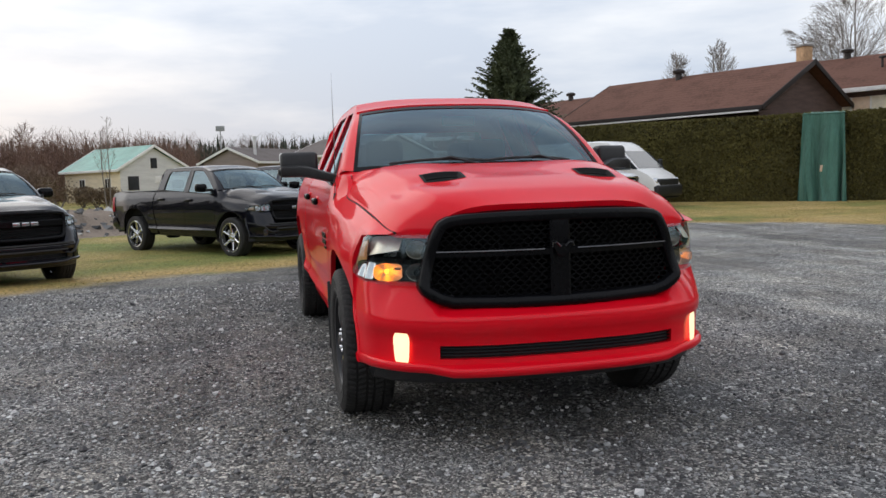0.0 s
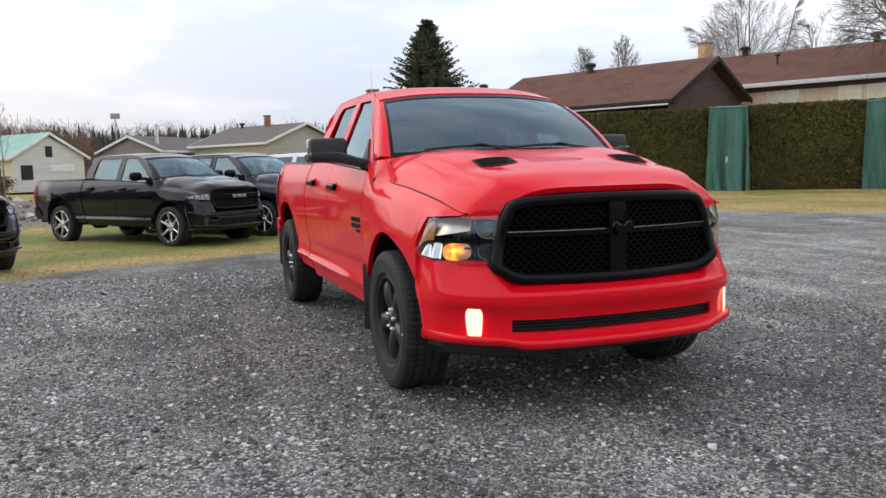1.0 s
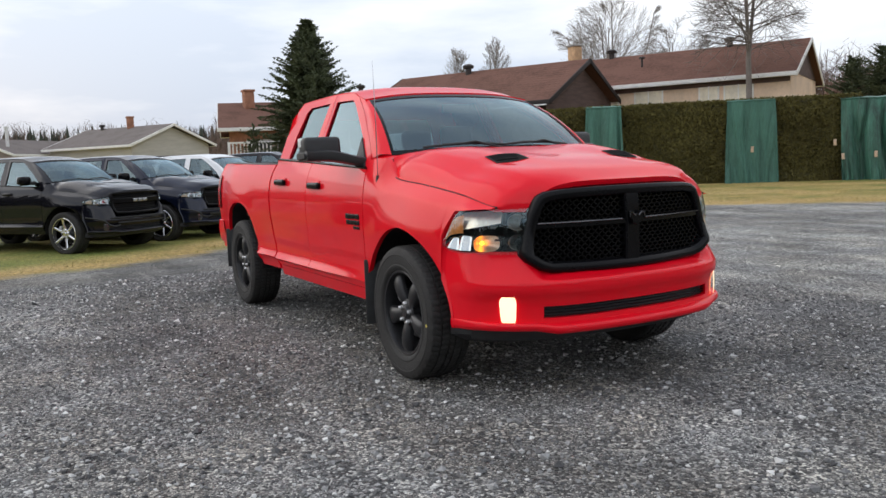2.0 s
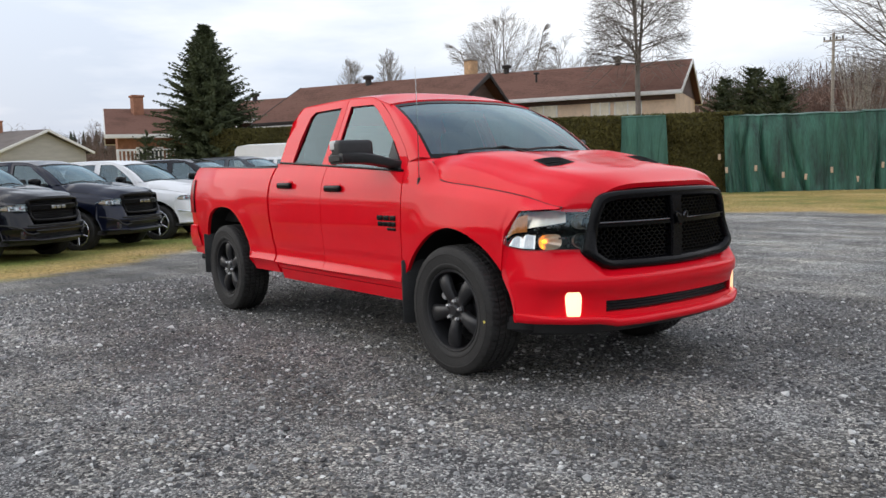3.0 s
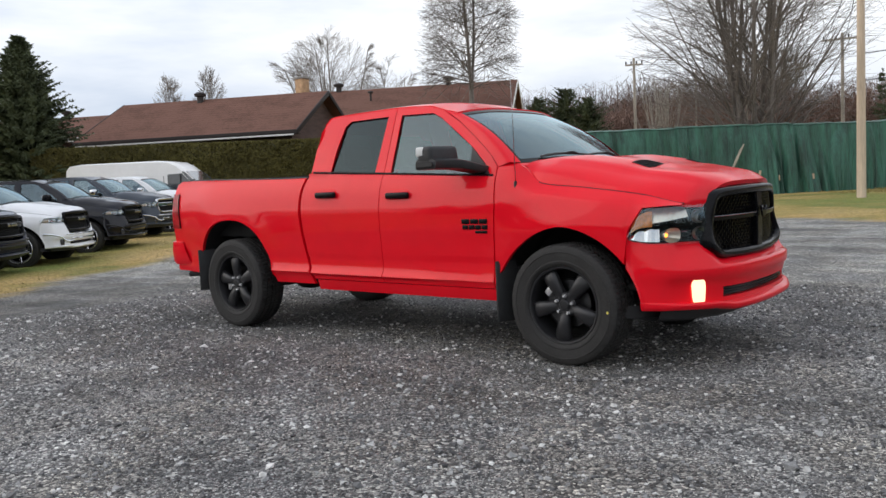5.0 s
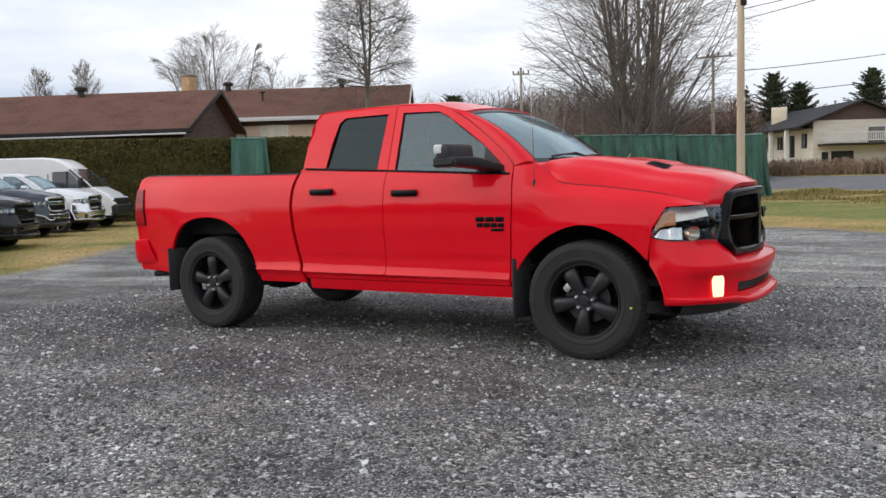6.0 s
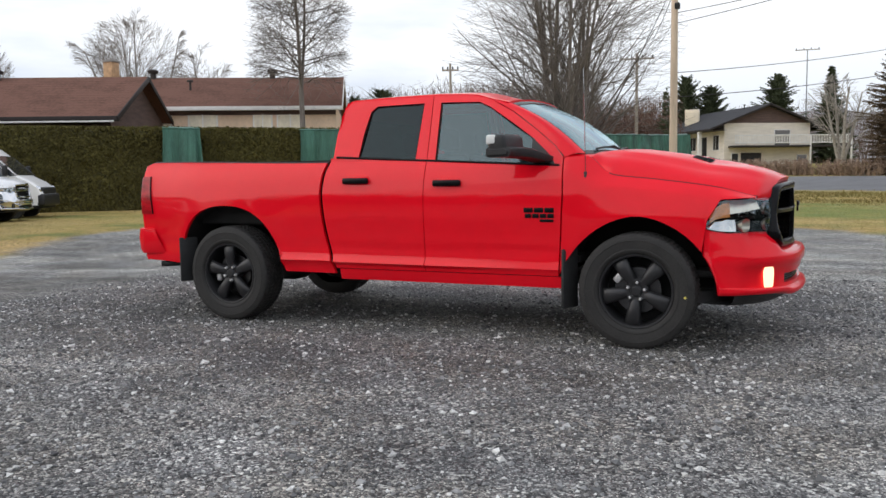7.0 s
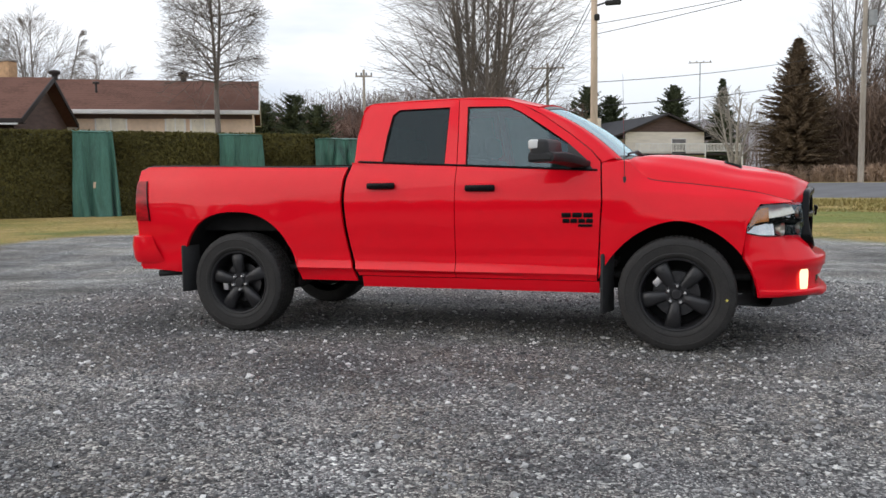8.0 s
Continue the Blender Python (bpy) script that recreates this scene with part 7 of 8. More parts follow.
                for i in range(9):
                    t = i / 8
                    for j in range(24):
                        g_ = 2 * math.pi * j / 24
                        ca, sa = math.cos(g_), math.sin(g_)
                        ry, rz = 0.072 * (abs(ca) ** 0.7) * (1 if ca > 0 else -1), 0.046 * (abs(sa) ** 0.7) * (1 if sa > 0 else -1)
                        pv.append((c0.x + 0.075 * t * t - 0.02 - 0.30 * t * ry, c0.y + sy * t * ry, c0.z + t * rz + 0.0012 * (j % 2)))
                for i in range(8):
                    pf += [(i * 24 + j, i * 24 + (j + 1) % 24, (i + 1) * 24 + (j + 1) % 24, (i + 1) * 24 + j) for j in range(24)]
                ind = part("indicator", (pv, pf), SATINCHROME, house_, "chrome indicator bowl with a lit amber bulb", angle=20)
                vs_, fs_ = revolve([(-0.020, 0.0), (-0.016, 0.010), (0.0, 0.017), (0.016, 0.012), (0.022, 0.0)], 12)
                part("bulb", ([(c0.x + 0.004 + 0.8 * q[1], c0.y + 0.8 * q[0], c0.z + 0.8 * q[2]) for q in vs_], fs_), AMBERBULB if self.s["lit"] else CHROME, ind, "lit amber bulb" if self.s["lit"] else "")
                part("lower_reflector", bm_of(*grid(lambda u, v: at(lerp(0.70, 0.985, u), lerp(0.07, 0.44, v), lerp(0.006, 0.036, v) + 0.006 * math.sin(14 * u)), 16, 5)), CHROME, house_)
                part("side_marker", bm_of(*grid(lambda u, v: at(lerp(0.77, 0.965, u), lerp(0.48, 0.90, v), 0.006), 4, 4)), AMBERLENS, house_, "amber side reflector")
                bowl(0.17, 0.26, 0.050, SMOKED, "main_reflector", flat=0.8)
                bowl(0.17, 0.70, 0.050, SMOKED, "upper_reflector", flat=0.8)
                bowl(0.17, 0.26, 0.018, BLACKCHROME, "bulb_shield", flat=1.0)
            else:
                bowl(0.30, 0.5, 0.055, CHROME, "main_reflector", flat=0.9)
                bowl(0.58, 0.5, 0.05, CHROME, "side_reflector", flat=0.9)
                part("indicator", bm_of(*grid(lambda u, v: at(lerp(0.72, 0.95, u), lerp(0.2, 0.7, v), 0.02), 6, 4)), TAG, house_)
            ln = part("lens", facing(bm_of(*grid(lambda u, v: at(u, v, -0.004), 22, 10)), (1, sy, 0)), LENS, house_, "clear lens", angle=60)
            ln.visible_shadow = False

    # --- tail
    def bed(self):
        tail, cab = self.tail, self.cab
        wi = 0.80
        self.add("bed_floor", box((tail + cab) / 2, 0, 0.86, cab - tail - 0.1, 2 * wi, 0.04, 0.0), LINER, "black bed liner")
        for sy in (-1, 1):
            self.add("bed_inner_wall", box((tail + cab) / 2, sy * wi, 1.12, cab - tail - 0.1, 0.03, 0.54, 0.0), LINER)
        self.add("bed_front_wall", box(cab - 0.065, 0, 1.10, 0.03, 1.80, 0.54, 0.01), LINER)
        tg = self.add("tailgate", box(tail + 0.005, 0, 1.05, 0.06, 1.50, 0.66, 0.025, 3), None)
        part("tailgate_handle", box(tail - 0.03, 0, 1.20, 0.02, 0.22, 0.07, 0.01), GLOSSBLACK, tg)
        part("tailgate_cap", box(tail + 0.005, 0, 1.39, 0.07, 1.52, 0.025, 0.01), PLASTIC, tg)
        for sy in (-1, 1):
            # corner post and lamp wrap round the corner
            def post(u, v, d=0.0):
                a = math.pi / 2 * u
                z = lerp(0.52, 1.372, v)
                y0 = self.width(tail, z)
                return (tail - 0.055 * math.sin(a) - d * math.sin(a), sy * (y0 - 0.16 * (1 - math.cos(a)) + d * math.cos(a)), z)
            bm = bm_of(*grid(post, 8, 16))
            bmesh.ops.recalc_face_normals(bm, faces=bm.faces)
            self.add("bed_corner", bm)
            def lampf(u, v):
                z = lerp(0.93, 1.275, v)
                x0, x1 = tail + lerp(0.125, 0.085, v), tail - 0.055
                if u < 0.4:
                    x = lerp(x0, tail, u / 0.4)
                    return (x, sy * (self.width(x, z) + 0.008), z)
                q = post((u - 0.4) / 0.6, (z - 0.52) / 0.852, 0.010)
                return q
            tl = self.add("tail_lamp", grid(lampf, 12, 10), TAILRED, "red tail lamp")
            fr = [lampf(0.0, v) for v in np.linspace(0, 1, 6)]
            part("lamp_edge", tube(fr, 0.006, 5), GLOSSBLACK, tl)
        # rear bumper
        vs, fs = [], []
        prof = [(0.80, 0.03), (0.79, 0.0), (0.70, -0.008), (0.60, 0.0), (0.56, 0.02), (0.555, 0.10)]
        plan = [(tail + 0.10, 0.940), (tail + 0.03, 0.950), (tail - 0.04, 0.940), (tail - 0.10, 0.885), (tail - 0.135, 0.70), (tail - 0.145, 0.0)]
        plan = plan + [(x, -y) for x, y in plan[-2::-1]]
        for x, y in plan:
            for z, ins in prof:
                s = 1 - ins / 1.0
                vs.append((x + ins * (1 if abs(y) < 0.93 else 0.2) + (0.55 * (0.80 - z) if x > tail + 0.08 else 0.0), y * s, z))
        R = len(prof)
        for i in range(len(plan) - 1):
            for j in range(R - 1):
                fs.append((i * R + j, i * R + j + 1, (i + 1) * R + j + 1, (i + 1) * R + j))
        bm = bm_of(vs, fs)
        bmesh.ops.recalc_face_normals(bm, faces=bm.faces)
        flange(bm, lambda co: (0.03, 0, 0))
        self.add("rear_bumper", bm, self.s["bumper"], angle=40)
        ex = tail + 0.20
        pipe = self.add("exhaust_tip", tube([(ex + 0.55, -0.70, 0.475), (ex + 0.25, -0.78, 0.475), (ex - 0.03, -0.90, 0.462)], 0.028, 12), DARKMETAL, "dark steel exhaust tip")

    def under(self):
        xf, xr = self.xf, self.xr
        for sy in (-1, 1):
            self.add("frame_rail", box(-0.1, sy * 0.45, 0.46, 4.9, 0.08, 0.15, 0.01), DARKMETAL)
        self.add("belly", box(-0.15, 0, 0.53, 4.9, 1.62, 0.05, 0.02), LINER)
        self.add("engine_bay_floor", box(2.1, 0, 0.56, 0.9, 0.95, 0.4, 0.05), LINER)
        for x in (xf, xr):
            self.add("axle", tube([(x, -0.80, 0.41), (x, 0.80, 0.41)], 0.055, 10), DARKMETAL)
        self.add("differential", box(xr, 0, 0.40, 0.32, 0.34, 0.30, 0.1, 3), DARKMETAL)
        self.add("muffler", tube([(-0.3, -0.25, 0.42), (-1.1, -0.25, 0.42)], 0.10, 12), DARKMETAL)
        self.add("spare_wheel", tube([(self.tail + 0.55, 0, 0.52), (self.tail + 0.55, 0, 0.68)], 0.36, 20), LINER)
        self.add("splash_shield", box(xf + 0.02, 0, 0.74, 1.1, 1.10, 0.5, 0.05), LINER)
        for sy in (-1, 1):
            self.add("shock_absorber", tube([(xr + 0.15, sy * 0.55, 0.42), (xr + 0.3, sy * 0.50, 0.85)], 0.035, 8), DARKMETAL)

    def cabin_inside(self):
        cab = self.cab
        self.add("dashboard", box(1.12, 0, 1.17, 0.42, 1.66, 0.36, 0.09, 3), DASHM, "dark dashboard")
        self.add("cabin_floor", box(0.35, 0, 0.62, 2.0, 1.7, 0.05, 0.0), LINER)
        for x, ysl, h in ((0.30, (-0.42, 0.42), 1.0), (cab + 0.30, (-0.42, 0.42), 0.98)):
            for y in ysl:
                seat = self.add("seat", box(x + 0.12, y, 0.86, 0.52, 0.54, 0.18, 0.06, 3), SEATM, "dark cloth seat")
                part("backrest", box(x - 0.14, y, 1.15, 0.17, 0.54, 0.56, 0.07, 3, m=Matrix.Rotation(radians(-10), 4, "Y")), SEATM, seat)
                part("headrest", box(x - 0.20, y, 1.545, 0.11, 0.30, 0.19, 0.05, 3, m=Matrix.Rotation(radians(-8), 4, "Y")), SEATM, seat)
                for k in (-0.06, 0.06):
                    part("headrest_post", tube([(x - 0.19, y + k, 1.38), (x - 0.20, y + k, 1.48)], 0.008, 6), CHROME, seat)
        vs, fs = [], []
        ringp = []
        n = 24
        for i in range(n):
            a = 2 * math.pi * i / n
            ringp.append(Vector((0.80 + 0.06 * math.sin(a), 0.40 + 0.19 * math.cos(a), 1.20 + 0.185 * math.sin(a))))
        ringp.append(ringp[0])
        st = self.add("steering_wheel", tube(ringp, 0.016, 6), DASHM, "dark steering wheel")
        part("hub", box(0.81, 0.40, 1.20, 0.05, 0.16, 0.12, 0.03), DASHM, st)
        part("column", tube([(0.82, 0.40, 1.19), (1.1, 0.40, 1.08)], 0.035, 8), DASHM, st)
        self.add("rear_view_mirror", box(0.83, 0.0, 1.735, 0.03, 0.24, 0.07, 0.02, m=Matrix.Rotation(0.2, 4, "Y")), DASHM, "dark rear-view mirror")
        if self.s["flaps"]:
            self.add("paper_sheet", box(1.22, 0.52, 1.405, 0.16, 0.26, 0.004, 0.0, m=Matrix.Rotation(-0.5, 4, "Y")), PAPER, "white paper sheet on the dashboard")

    def mirrors(self):
        big = self.s["big_mirrors"]
        for sy in (-1, 1):
            if big:
                def low_at(p, q, y):
                    k = (y - 0.90) / 0.37
                    return (lerp(lerp(1.03, 1.165, (p - 0.76) / 0.37), lerp(0.755, 0.945, (p - 0.76) / 0.37), smooth(k)), sy * y, lerp(lerp(1.328, 1.385, (q - 1.37) / 0.075), q, smooth(k * 1.6)))
                outline = [(0.76, 1.380), (0.765, 1.432), (0.80, 1.447), (1.06, 1.447), (1.12, 1.435), (1.13, 1.400), (1.10, 1.376), (0.80, 1.370)]
                lv = [low_at(p, q, y) for y in np.linspace(0.90, 1.268, 9) for p, q in outline]
                lf = [(i * 8 + j, i * 8 + (j + 1) % 8, (i + 1) * 8 + (j + 1) % 8, (i + 1) * 8 + j) for i in range(8) for j in range(8)]
                low = bm_of(lv, lf + [tuple(range(8)), tuple(range(64, 72))])
                bmesh.ops.recalc_face_normals(low, faces=low.faces)
                bmesh.ops.bevel(low, geom=[e for e in low.edges if all(abs(v.co.y) > 1.26 for v in e.verts)], offset=0.018, segments=3, affect="EDGES")
                bmesh.ops.recalc_face_normals(low, faces=low.faces)
                head = self.add("door_mirror", low, PLASTIC, "large black towing mirror", angle=50)
                b = box(0, 0, 0, 0.135, 0.245, 0.135, 0.030, 4)
                for v in b.verts:
                    v.co.x += -0.28 * sy * v.co.y - 0.12 * v.co.z
                bmesh.ops.translate(b, vec=(0.872, sy * 1.130, 1.470), verts=b.verts)
                part("mirror_shell", b, PLASTIC, head)
                part("mirror_glass", box(0.800, sy * 1.13, 1.475, 0.008, 0.20, 0.10, 0.003, m=Matrix.Rotation(sy * 0.27, 4, "Z")), MIRRORGLASS, head, "mirror glass")
                part("sail_panel", prism([(1.00, 1.322), (1.185, 1.314), (1.13, 1.395), (0.985, 1.525)], -0.012, 0.008, lambda a, b_, q: (a, sy * (green_y(b_) + 0.004 + q), b_)), PLASTIC, head)
                # white block set in for the bright reflection at the mirror's corner
                part("marker_lens", box(0.800, sy * 1.238, 1.500, 0.075, 0.034, 0.070, 0.016, 3), PAPER, head, "white block imitating the mirror's bright reflection")
            else:
                head = self.add("door_mirror", box(0.97, sy * 1.10, 1.45, 0.16, 0.24, 0.17, 0.055, 3), self.s["mirror"], "door mirror")
                part("mirror_arm", box(1.02, sy * 0.96, 1.40, 0.10, 0.16, 0.06, 0.02, 2), PLASTIC, head)
                part("mirror_glass", box(0.888, sy * 1.10, 1.45, 0.008, 0.20, 0.13, 0.003), MIRRORGLASS, head)

    def antenna(self):
        b = self.add("antenna", tube([(1.412, -0.950, 1.185), (1.412, -0.945, 1.262)], 0.018, 8, 0.011), PLASTIC, "thin whip antenna on the fender")
        part("whip", tube([(1.412, -0.945, 1.25), (1.405, -0.94, 1.60), (1.395, -0.94, 2.00)], 0.0035, 5, 0.002), CHROME, b)

    def badges(self):
        """Dark letter blocks on the front doors, as plain bars."""
        for sy in (-1, 1):
            y = lambda x, z: sy * (self.width(x, z) + 0.003)
            rows_ = [(0.955, 1.195, 0.985, 0.036, 3), (0.965, 1.195, 0.943, 0.032, 4), (1.075, 1.195, 0.908, 0.020, 1)]
            bd = None
            for x0, x1, z, h, n in rows_:
                w = (x1 - x0) / n
                for i in range(n):
                    b = box(x0 + (i + 0.5) * w, y(x0 + i * w, z), z, w * 0.88, 0.008, h, 0.006)
                    if bd is None:
                        bd = self.add("badge", b, GLOSSBLACK, "black badge of plain bars")
                    else:
                        part("badge_bar", b, GLOSSBLACK, bd)

    # --- wheels
    def wheels(self):
        for sy in (-1, 1):
            for x in (self.xf, self.xr):
                self.wheel(x, sy)

    def wheel(self, x, sy):
        key = ("wheel", self.s["name"], sy)
        store = Pickup.store
        if key not in store:
            store[key] = self.wheel_meshes(sy)
        tyre_me, bits = store[key]
        ob = new("wheel", None)
        ob.parent = self.root
        ob.location = (x, sy * 0.868, 0.412)
        ob.empty_display_size = 0.1
        ob.rotation_euler = (0, 0.729 if x > 0 else -0.09, 0)
        for nm, me, lab in [("tyre", tyre_me, "")] + bits:
            if nm == "paint_dot" and x < 0:
                continue
            c = new(nm, me)
            c.parent = ob
            if nm != "tyre":
                c.scale = (self.s["rim_size"],) * 3
            if lab:
                tagged(c, lab)

    store = {}

    def wheel_meshes(self, sy):
        """Wheel meshes round the y axis, outer face towards sy."""
        o = sy
        R = 0.418
        n = 216 if self.fine > 1 else 48
        # tread in five ribs with cross grooves
        prof = [(-0.135, 0.30), (-0.140, 0.34), (-0.138, 0.385), (-0.128, 0.406), (-0.112, R - 0.003), (-0.082, R), (-0.080, R - 0.011), (-0.070, R - 0.011), (-0.068, R), (-0.028, R + 0.001), (-0.026, R - 0.011), (-0.014, R - 0.011), (-0.012, R + 0.001), (0.012, R + 0.001), (0.014, R - 0.011), (0.026, R - 0.011), (0.028, R + 0.001), (0.068, R), (0.070, R - 0.011), (0.080, R - 0.011), (0.082, R), (0.112, R - 0.003), (0.128, 0.406), (0.138, 0.385), (0.1405, 0.368), (0.1435, 0.366), (0.1435, 0.361), (0.141, 0.359), (0.141, 0.342), (0.136, 0.305), (0.1385, 0.300), (0.1375, 0.290), (0.130, 0.276), (0.112, 0.262)]
        vs, fs, k = [], [], len(prof)
        for i in range(n):
            a = 2 * math.pi * i / n
            for j, (y, r) in enumerate(prof):
                rr = r
                if i % 3 == 0 and (4 <= j <= 5 or 8 <= j <= 9 or 12 <= j <= 13 or 16 <= j <= 17 or 20 <= j <= 21):
                    rr -= 0.007
                elif i % 6 < 3 and j in (3, 22):
                    rr -= 0.003
                aa = a + 0.012 * math.sin(y * 60)
                vs.append((rr * math.cos(aa), o * y, rr * math.sin(aa)))
        for i in range(n):
            for j in range(k - 1):
                fs.append((i * k + j, i * k + j + 1, ((i + 1) % n) * k + j + 1, ((i + 1) % n) * k + j))
        bm = bm_of(vs, fs)
        bmesh.ops.recalc_face_normals(bm, faces=bm.faces)
        me = bpy.data.meshes.new("tyre")
        bm.to_mesh(me)
        bm.free()
        tyre = finish(me, RUBBER, 28)
        rimm = self.s["rim"]

        def mk(nm, geo, material, ang=35):
            if isinstance(geo, tuple):
                geo = bm_of(*geo)
            bmesh.ops.recalc_face_normals(geo, faces=geo.faces)
            m_ = bpy.data.meshes.new(nm)
            geo.to_mesh(m_)
            geo.free()
            return finish(m_, material, ang)

        dot = box(0.345 * math.cos(0.65), o * 0.141, 0.345 * math.sin(0.65), 0.016, 0.004, 0.016, 0.002)
        bits0 = ("paint_dot", mk("paint_dot", dot, YELLOWDOT), "small yellow paint dot") if self.s["lit"] else None
        lip = revolve([(o * y, r) for y, r in [(0.118, 0.268), (0.124, 0.262), (0.122, 0.252), (0.105, 0.246), (0.06, 0.240), (-0.10, 0.236)]], 64)
        bits = [("rim_barrel", mk("rim_barrel", lip, rimm), "")] + ([bits0] if bits0 else [])
        # spokes: broad, tapering, slightly dished
        spokes = bmesh.new()
        ns = self.s["spokes"]
        for s in range(ns):
            a = 2 * math.pi * s / ns + 0.31
            sec = []
            for r, w, y, th in [(0.050, 0.036, 0.092, 0.05), (0.085, 0.037, 0.106, 0.050), (0.13, 0.044, 0.115, 0.048), (0.18, 0.053, 0.116, 0.045), (0.222, 0.058, 0.110, 0.04), (0.246, 0.058, 0.098, 0.03)] if ns == 5 else [(0.055, 0.034, 0.088, 0.05), (0.10, 0.026, 0.098, 0.045), (0.16, 0.022, 0.106, 0.04), (0.21, 0.024, 0.112, 0.035), (0.245, 0.034, 0.116, 0.03)]:
                sec.append([(r, -w, y - th), (r, -w, y - 0.022), (r, -w * 0.80, y - 0.008), (r, -w * 0.35, y), (r, w * 0.35, y), (r, w * 0.80, y - 0.008), (r, w, y - 0.022), (r, w, y - th)])
            vs2 = []
            for ring_ in sec:
                for r, w, y in ring_:
                    vs2.append(spokes.verts.new((r * math.cos(a) - w * math.sin(a), o * y, r * math.sin(a) + w * math.cos(a))))
            for i in range(len(sec) - 1):
                for j in range(7):
                    spokes.faces.new((vs2[i * 8 + j], vs2[i * 8 + j + 1], vs2[(i + 1) * 8 + j + 1], vs2[(i + 1) * 8 + j]))
        bits.append(("spokes", mk("spokes", spokes, rimm, 50), ""))
        hub = revolve([(o * y, r) for y, r in [(0.02, 0.086), (0.090, 0.084), (0.098, 0.076), (0.094, 0.042), (0.106, 0.038), (0.112, 0.030), (0.113, 0.0)]], 32)
        bits.append(("hub_cap", mk("hub_cap", hub, rimm), ""))
        for s in range(5):
            a = 2 * math.pi * (s + 0.5) / 5 + 0.31
            nut = revolve([(o * y, r) for y, r in [(0.085, 0.0125), (0.114, 0.012), (0.121, 0.008), (0.122, 0.0)]], 8)
            nut = ([(vx + 0.062 * math.cos(a), vy, vz + 0.062 * math.sin(a)) for vx, vy, vz in nut[0]], nut[1])
            bits.append(("lug_nut", mk("lug_nut", nut, NUTM), "bright lug nut" if s == 0 else ""))
        disc = revolve([(o * y, r) for y, r in [(0.0, 0.06), (0.028, 0.06), (0.03, 0.165), (0.01, 0.17), (0.0, 0.17)]], 40)
        bits.append(("brake_disc", mk("brake_disc", disc, BRAKE), "dull steel brake disc"))
        cal = box(-0.157, o * 0.045, -0.020, 0.055, 0.06, 0.085, 0.015)
        bits.append(("brake_caliper", mk("brake_caliper", cal, CALIPER), "pale aluminium brake caliper"))
        inner = revolve([(o * y, r) for y, r in [(-0.06, 0.235), (-0.05, 0.0)]], 32)
        bits.append(("inner_shield", mk("inner_shield", inner, LINER), ""))
        return tyre, bits

    def build(self):
        self.flanks()
        self.cabin()
        self.hood()
        self.nose()
        self.headlamps()
        self.bed()
        self.under()
        self.cabin_inside()
        self.mirrors()
        self.wheels()
        if self.s["antenna"]:
            self.antenna()
        if self.s["badges"]:
            self.badges()
        return self.root


ROUND_GRILLE = [(0.0, 1.176), (0.25, 1.174), (0.46, 1.166), (0.545, 1.153), (0.588, 1.130), (0.612, 1.095), (0.638, 1.04), (0.664, 0.95), (0.688, 0.86), (0.694, 0.812), (0.676, 0.775), (0.605, 0.730), (0.53, 0.706), (0.25, 0.697), (0.0, 0.695)]
SQUARE_GRILLE = [(0.0, 1.195), (0.30, 1.192), (0.56, 1.180), (0.625, 1.165), (0.652, 1.130), (0.655, 1.06), (0.650, 0.96), (0.640, 0.88), (0.622, 0.82), (0.585, 0.775), (0.53, 0.752), (0.25, 0.742), (0.0, 0.740)]
HERO = dict(name="hero", fascia=0.829, grille_half=ROUND_GRILLE, glass_f=SIDEGLASS, trim=None, rim_size=1.0, paint=RED, bumper=RED, xf=1.785, xr=-1.785, cab=-0.745, tail=-2.80, fine=2, handle=GLOSSBLACK, flaps=True, glass_r=PRIVACY, scoops=True, lit=True, grille=GLOSSBLACK, grille_label="gloss black grille with honeycomb mesh",
            bars=[(((-0.64, 0.968), (0.64, 0.968)), 0.017, 0.0), (((0.0, 0.70), (0.0, 1.17)), 0.052, 0.004)], honey=True, emblem=BLACKCHROME, lamp=([0.818, 0.820, 0.826, 0.858], [1.066, 1.066, 1.064, 1.040, 0.905]), dark_lamp=True, lamp_depth=0.15, lamp_label="dark headlamp with lit amber indicator",
            big_mirrors=True, mirror=GLOSSBLACK, rim=RIMBLACK, spokes=5, antenna=True, badges=True)

hero = thing("pickup_truck", "bright red quad-cab pickup with black wheels and lit fog lamps", "pickup truck")
Pickup(hero, HERO).build()

# ---- the row of parked vehicles ----
PARKED = dict(HERO, name="parked", fine=1, cab=-1.03, xr=-1.885, tail=-2.95, flaps=False, scoops=False, lit=False, honey=False, big_mirrors=False, antenna=False, badges=False, rim=CHROME, rim_size=1.15, spokes=6, dark_lamp=False, lamp_depth=0.075,
              fascia=0.955, grille_half=SQUARE_GRILLE, glass_f=PARKGLASS, glass_r=PARKGLASS, lamp=([0.945, 0.945, 0.955, 0.985], [1.082, 1.082, 1.075, 1.05, 1.02]), lamp_label="clear headlamp", slats=(0.80, 0.84, 0.88, 0.92, 1.08, 1.12), slat_mat=GLOSSBLACK, handle=GLOSSBLACK, mirror=GLOSSBLACK)


def spec(**kw):
    return dict(PARKED, **kw)


def letters(root, material):
    """A word on the grille's bar, as plain blocks."""
    for i in range(3):
        b = box(2.775 - 0.37 * (0.13 * (i - 1)) ** 2 + 0.02, 0.13 * (i - 1), 1.005, 0.014, 0.108, 0.060, 0.006)
        part("letter_block", b, material, root)


BAR = [(((-0.61, 1.005), (0.61, 1.005)), 0.050, 0.0)]
HEAD = 40.0


def stand(m_x, m_y, turn=HEAD):
    return pose(m_x, m_y, gz(m_x, m_y) - 0.005, 0, 0, turn)


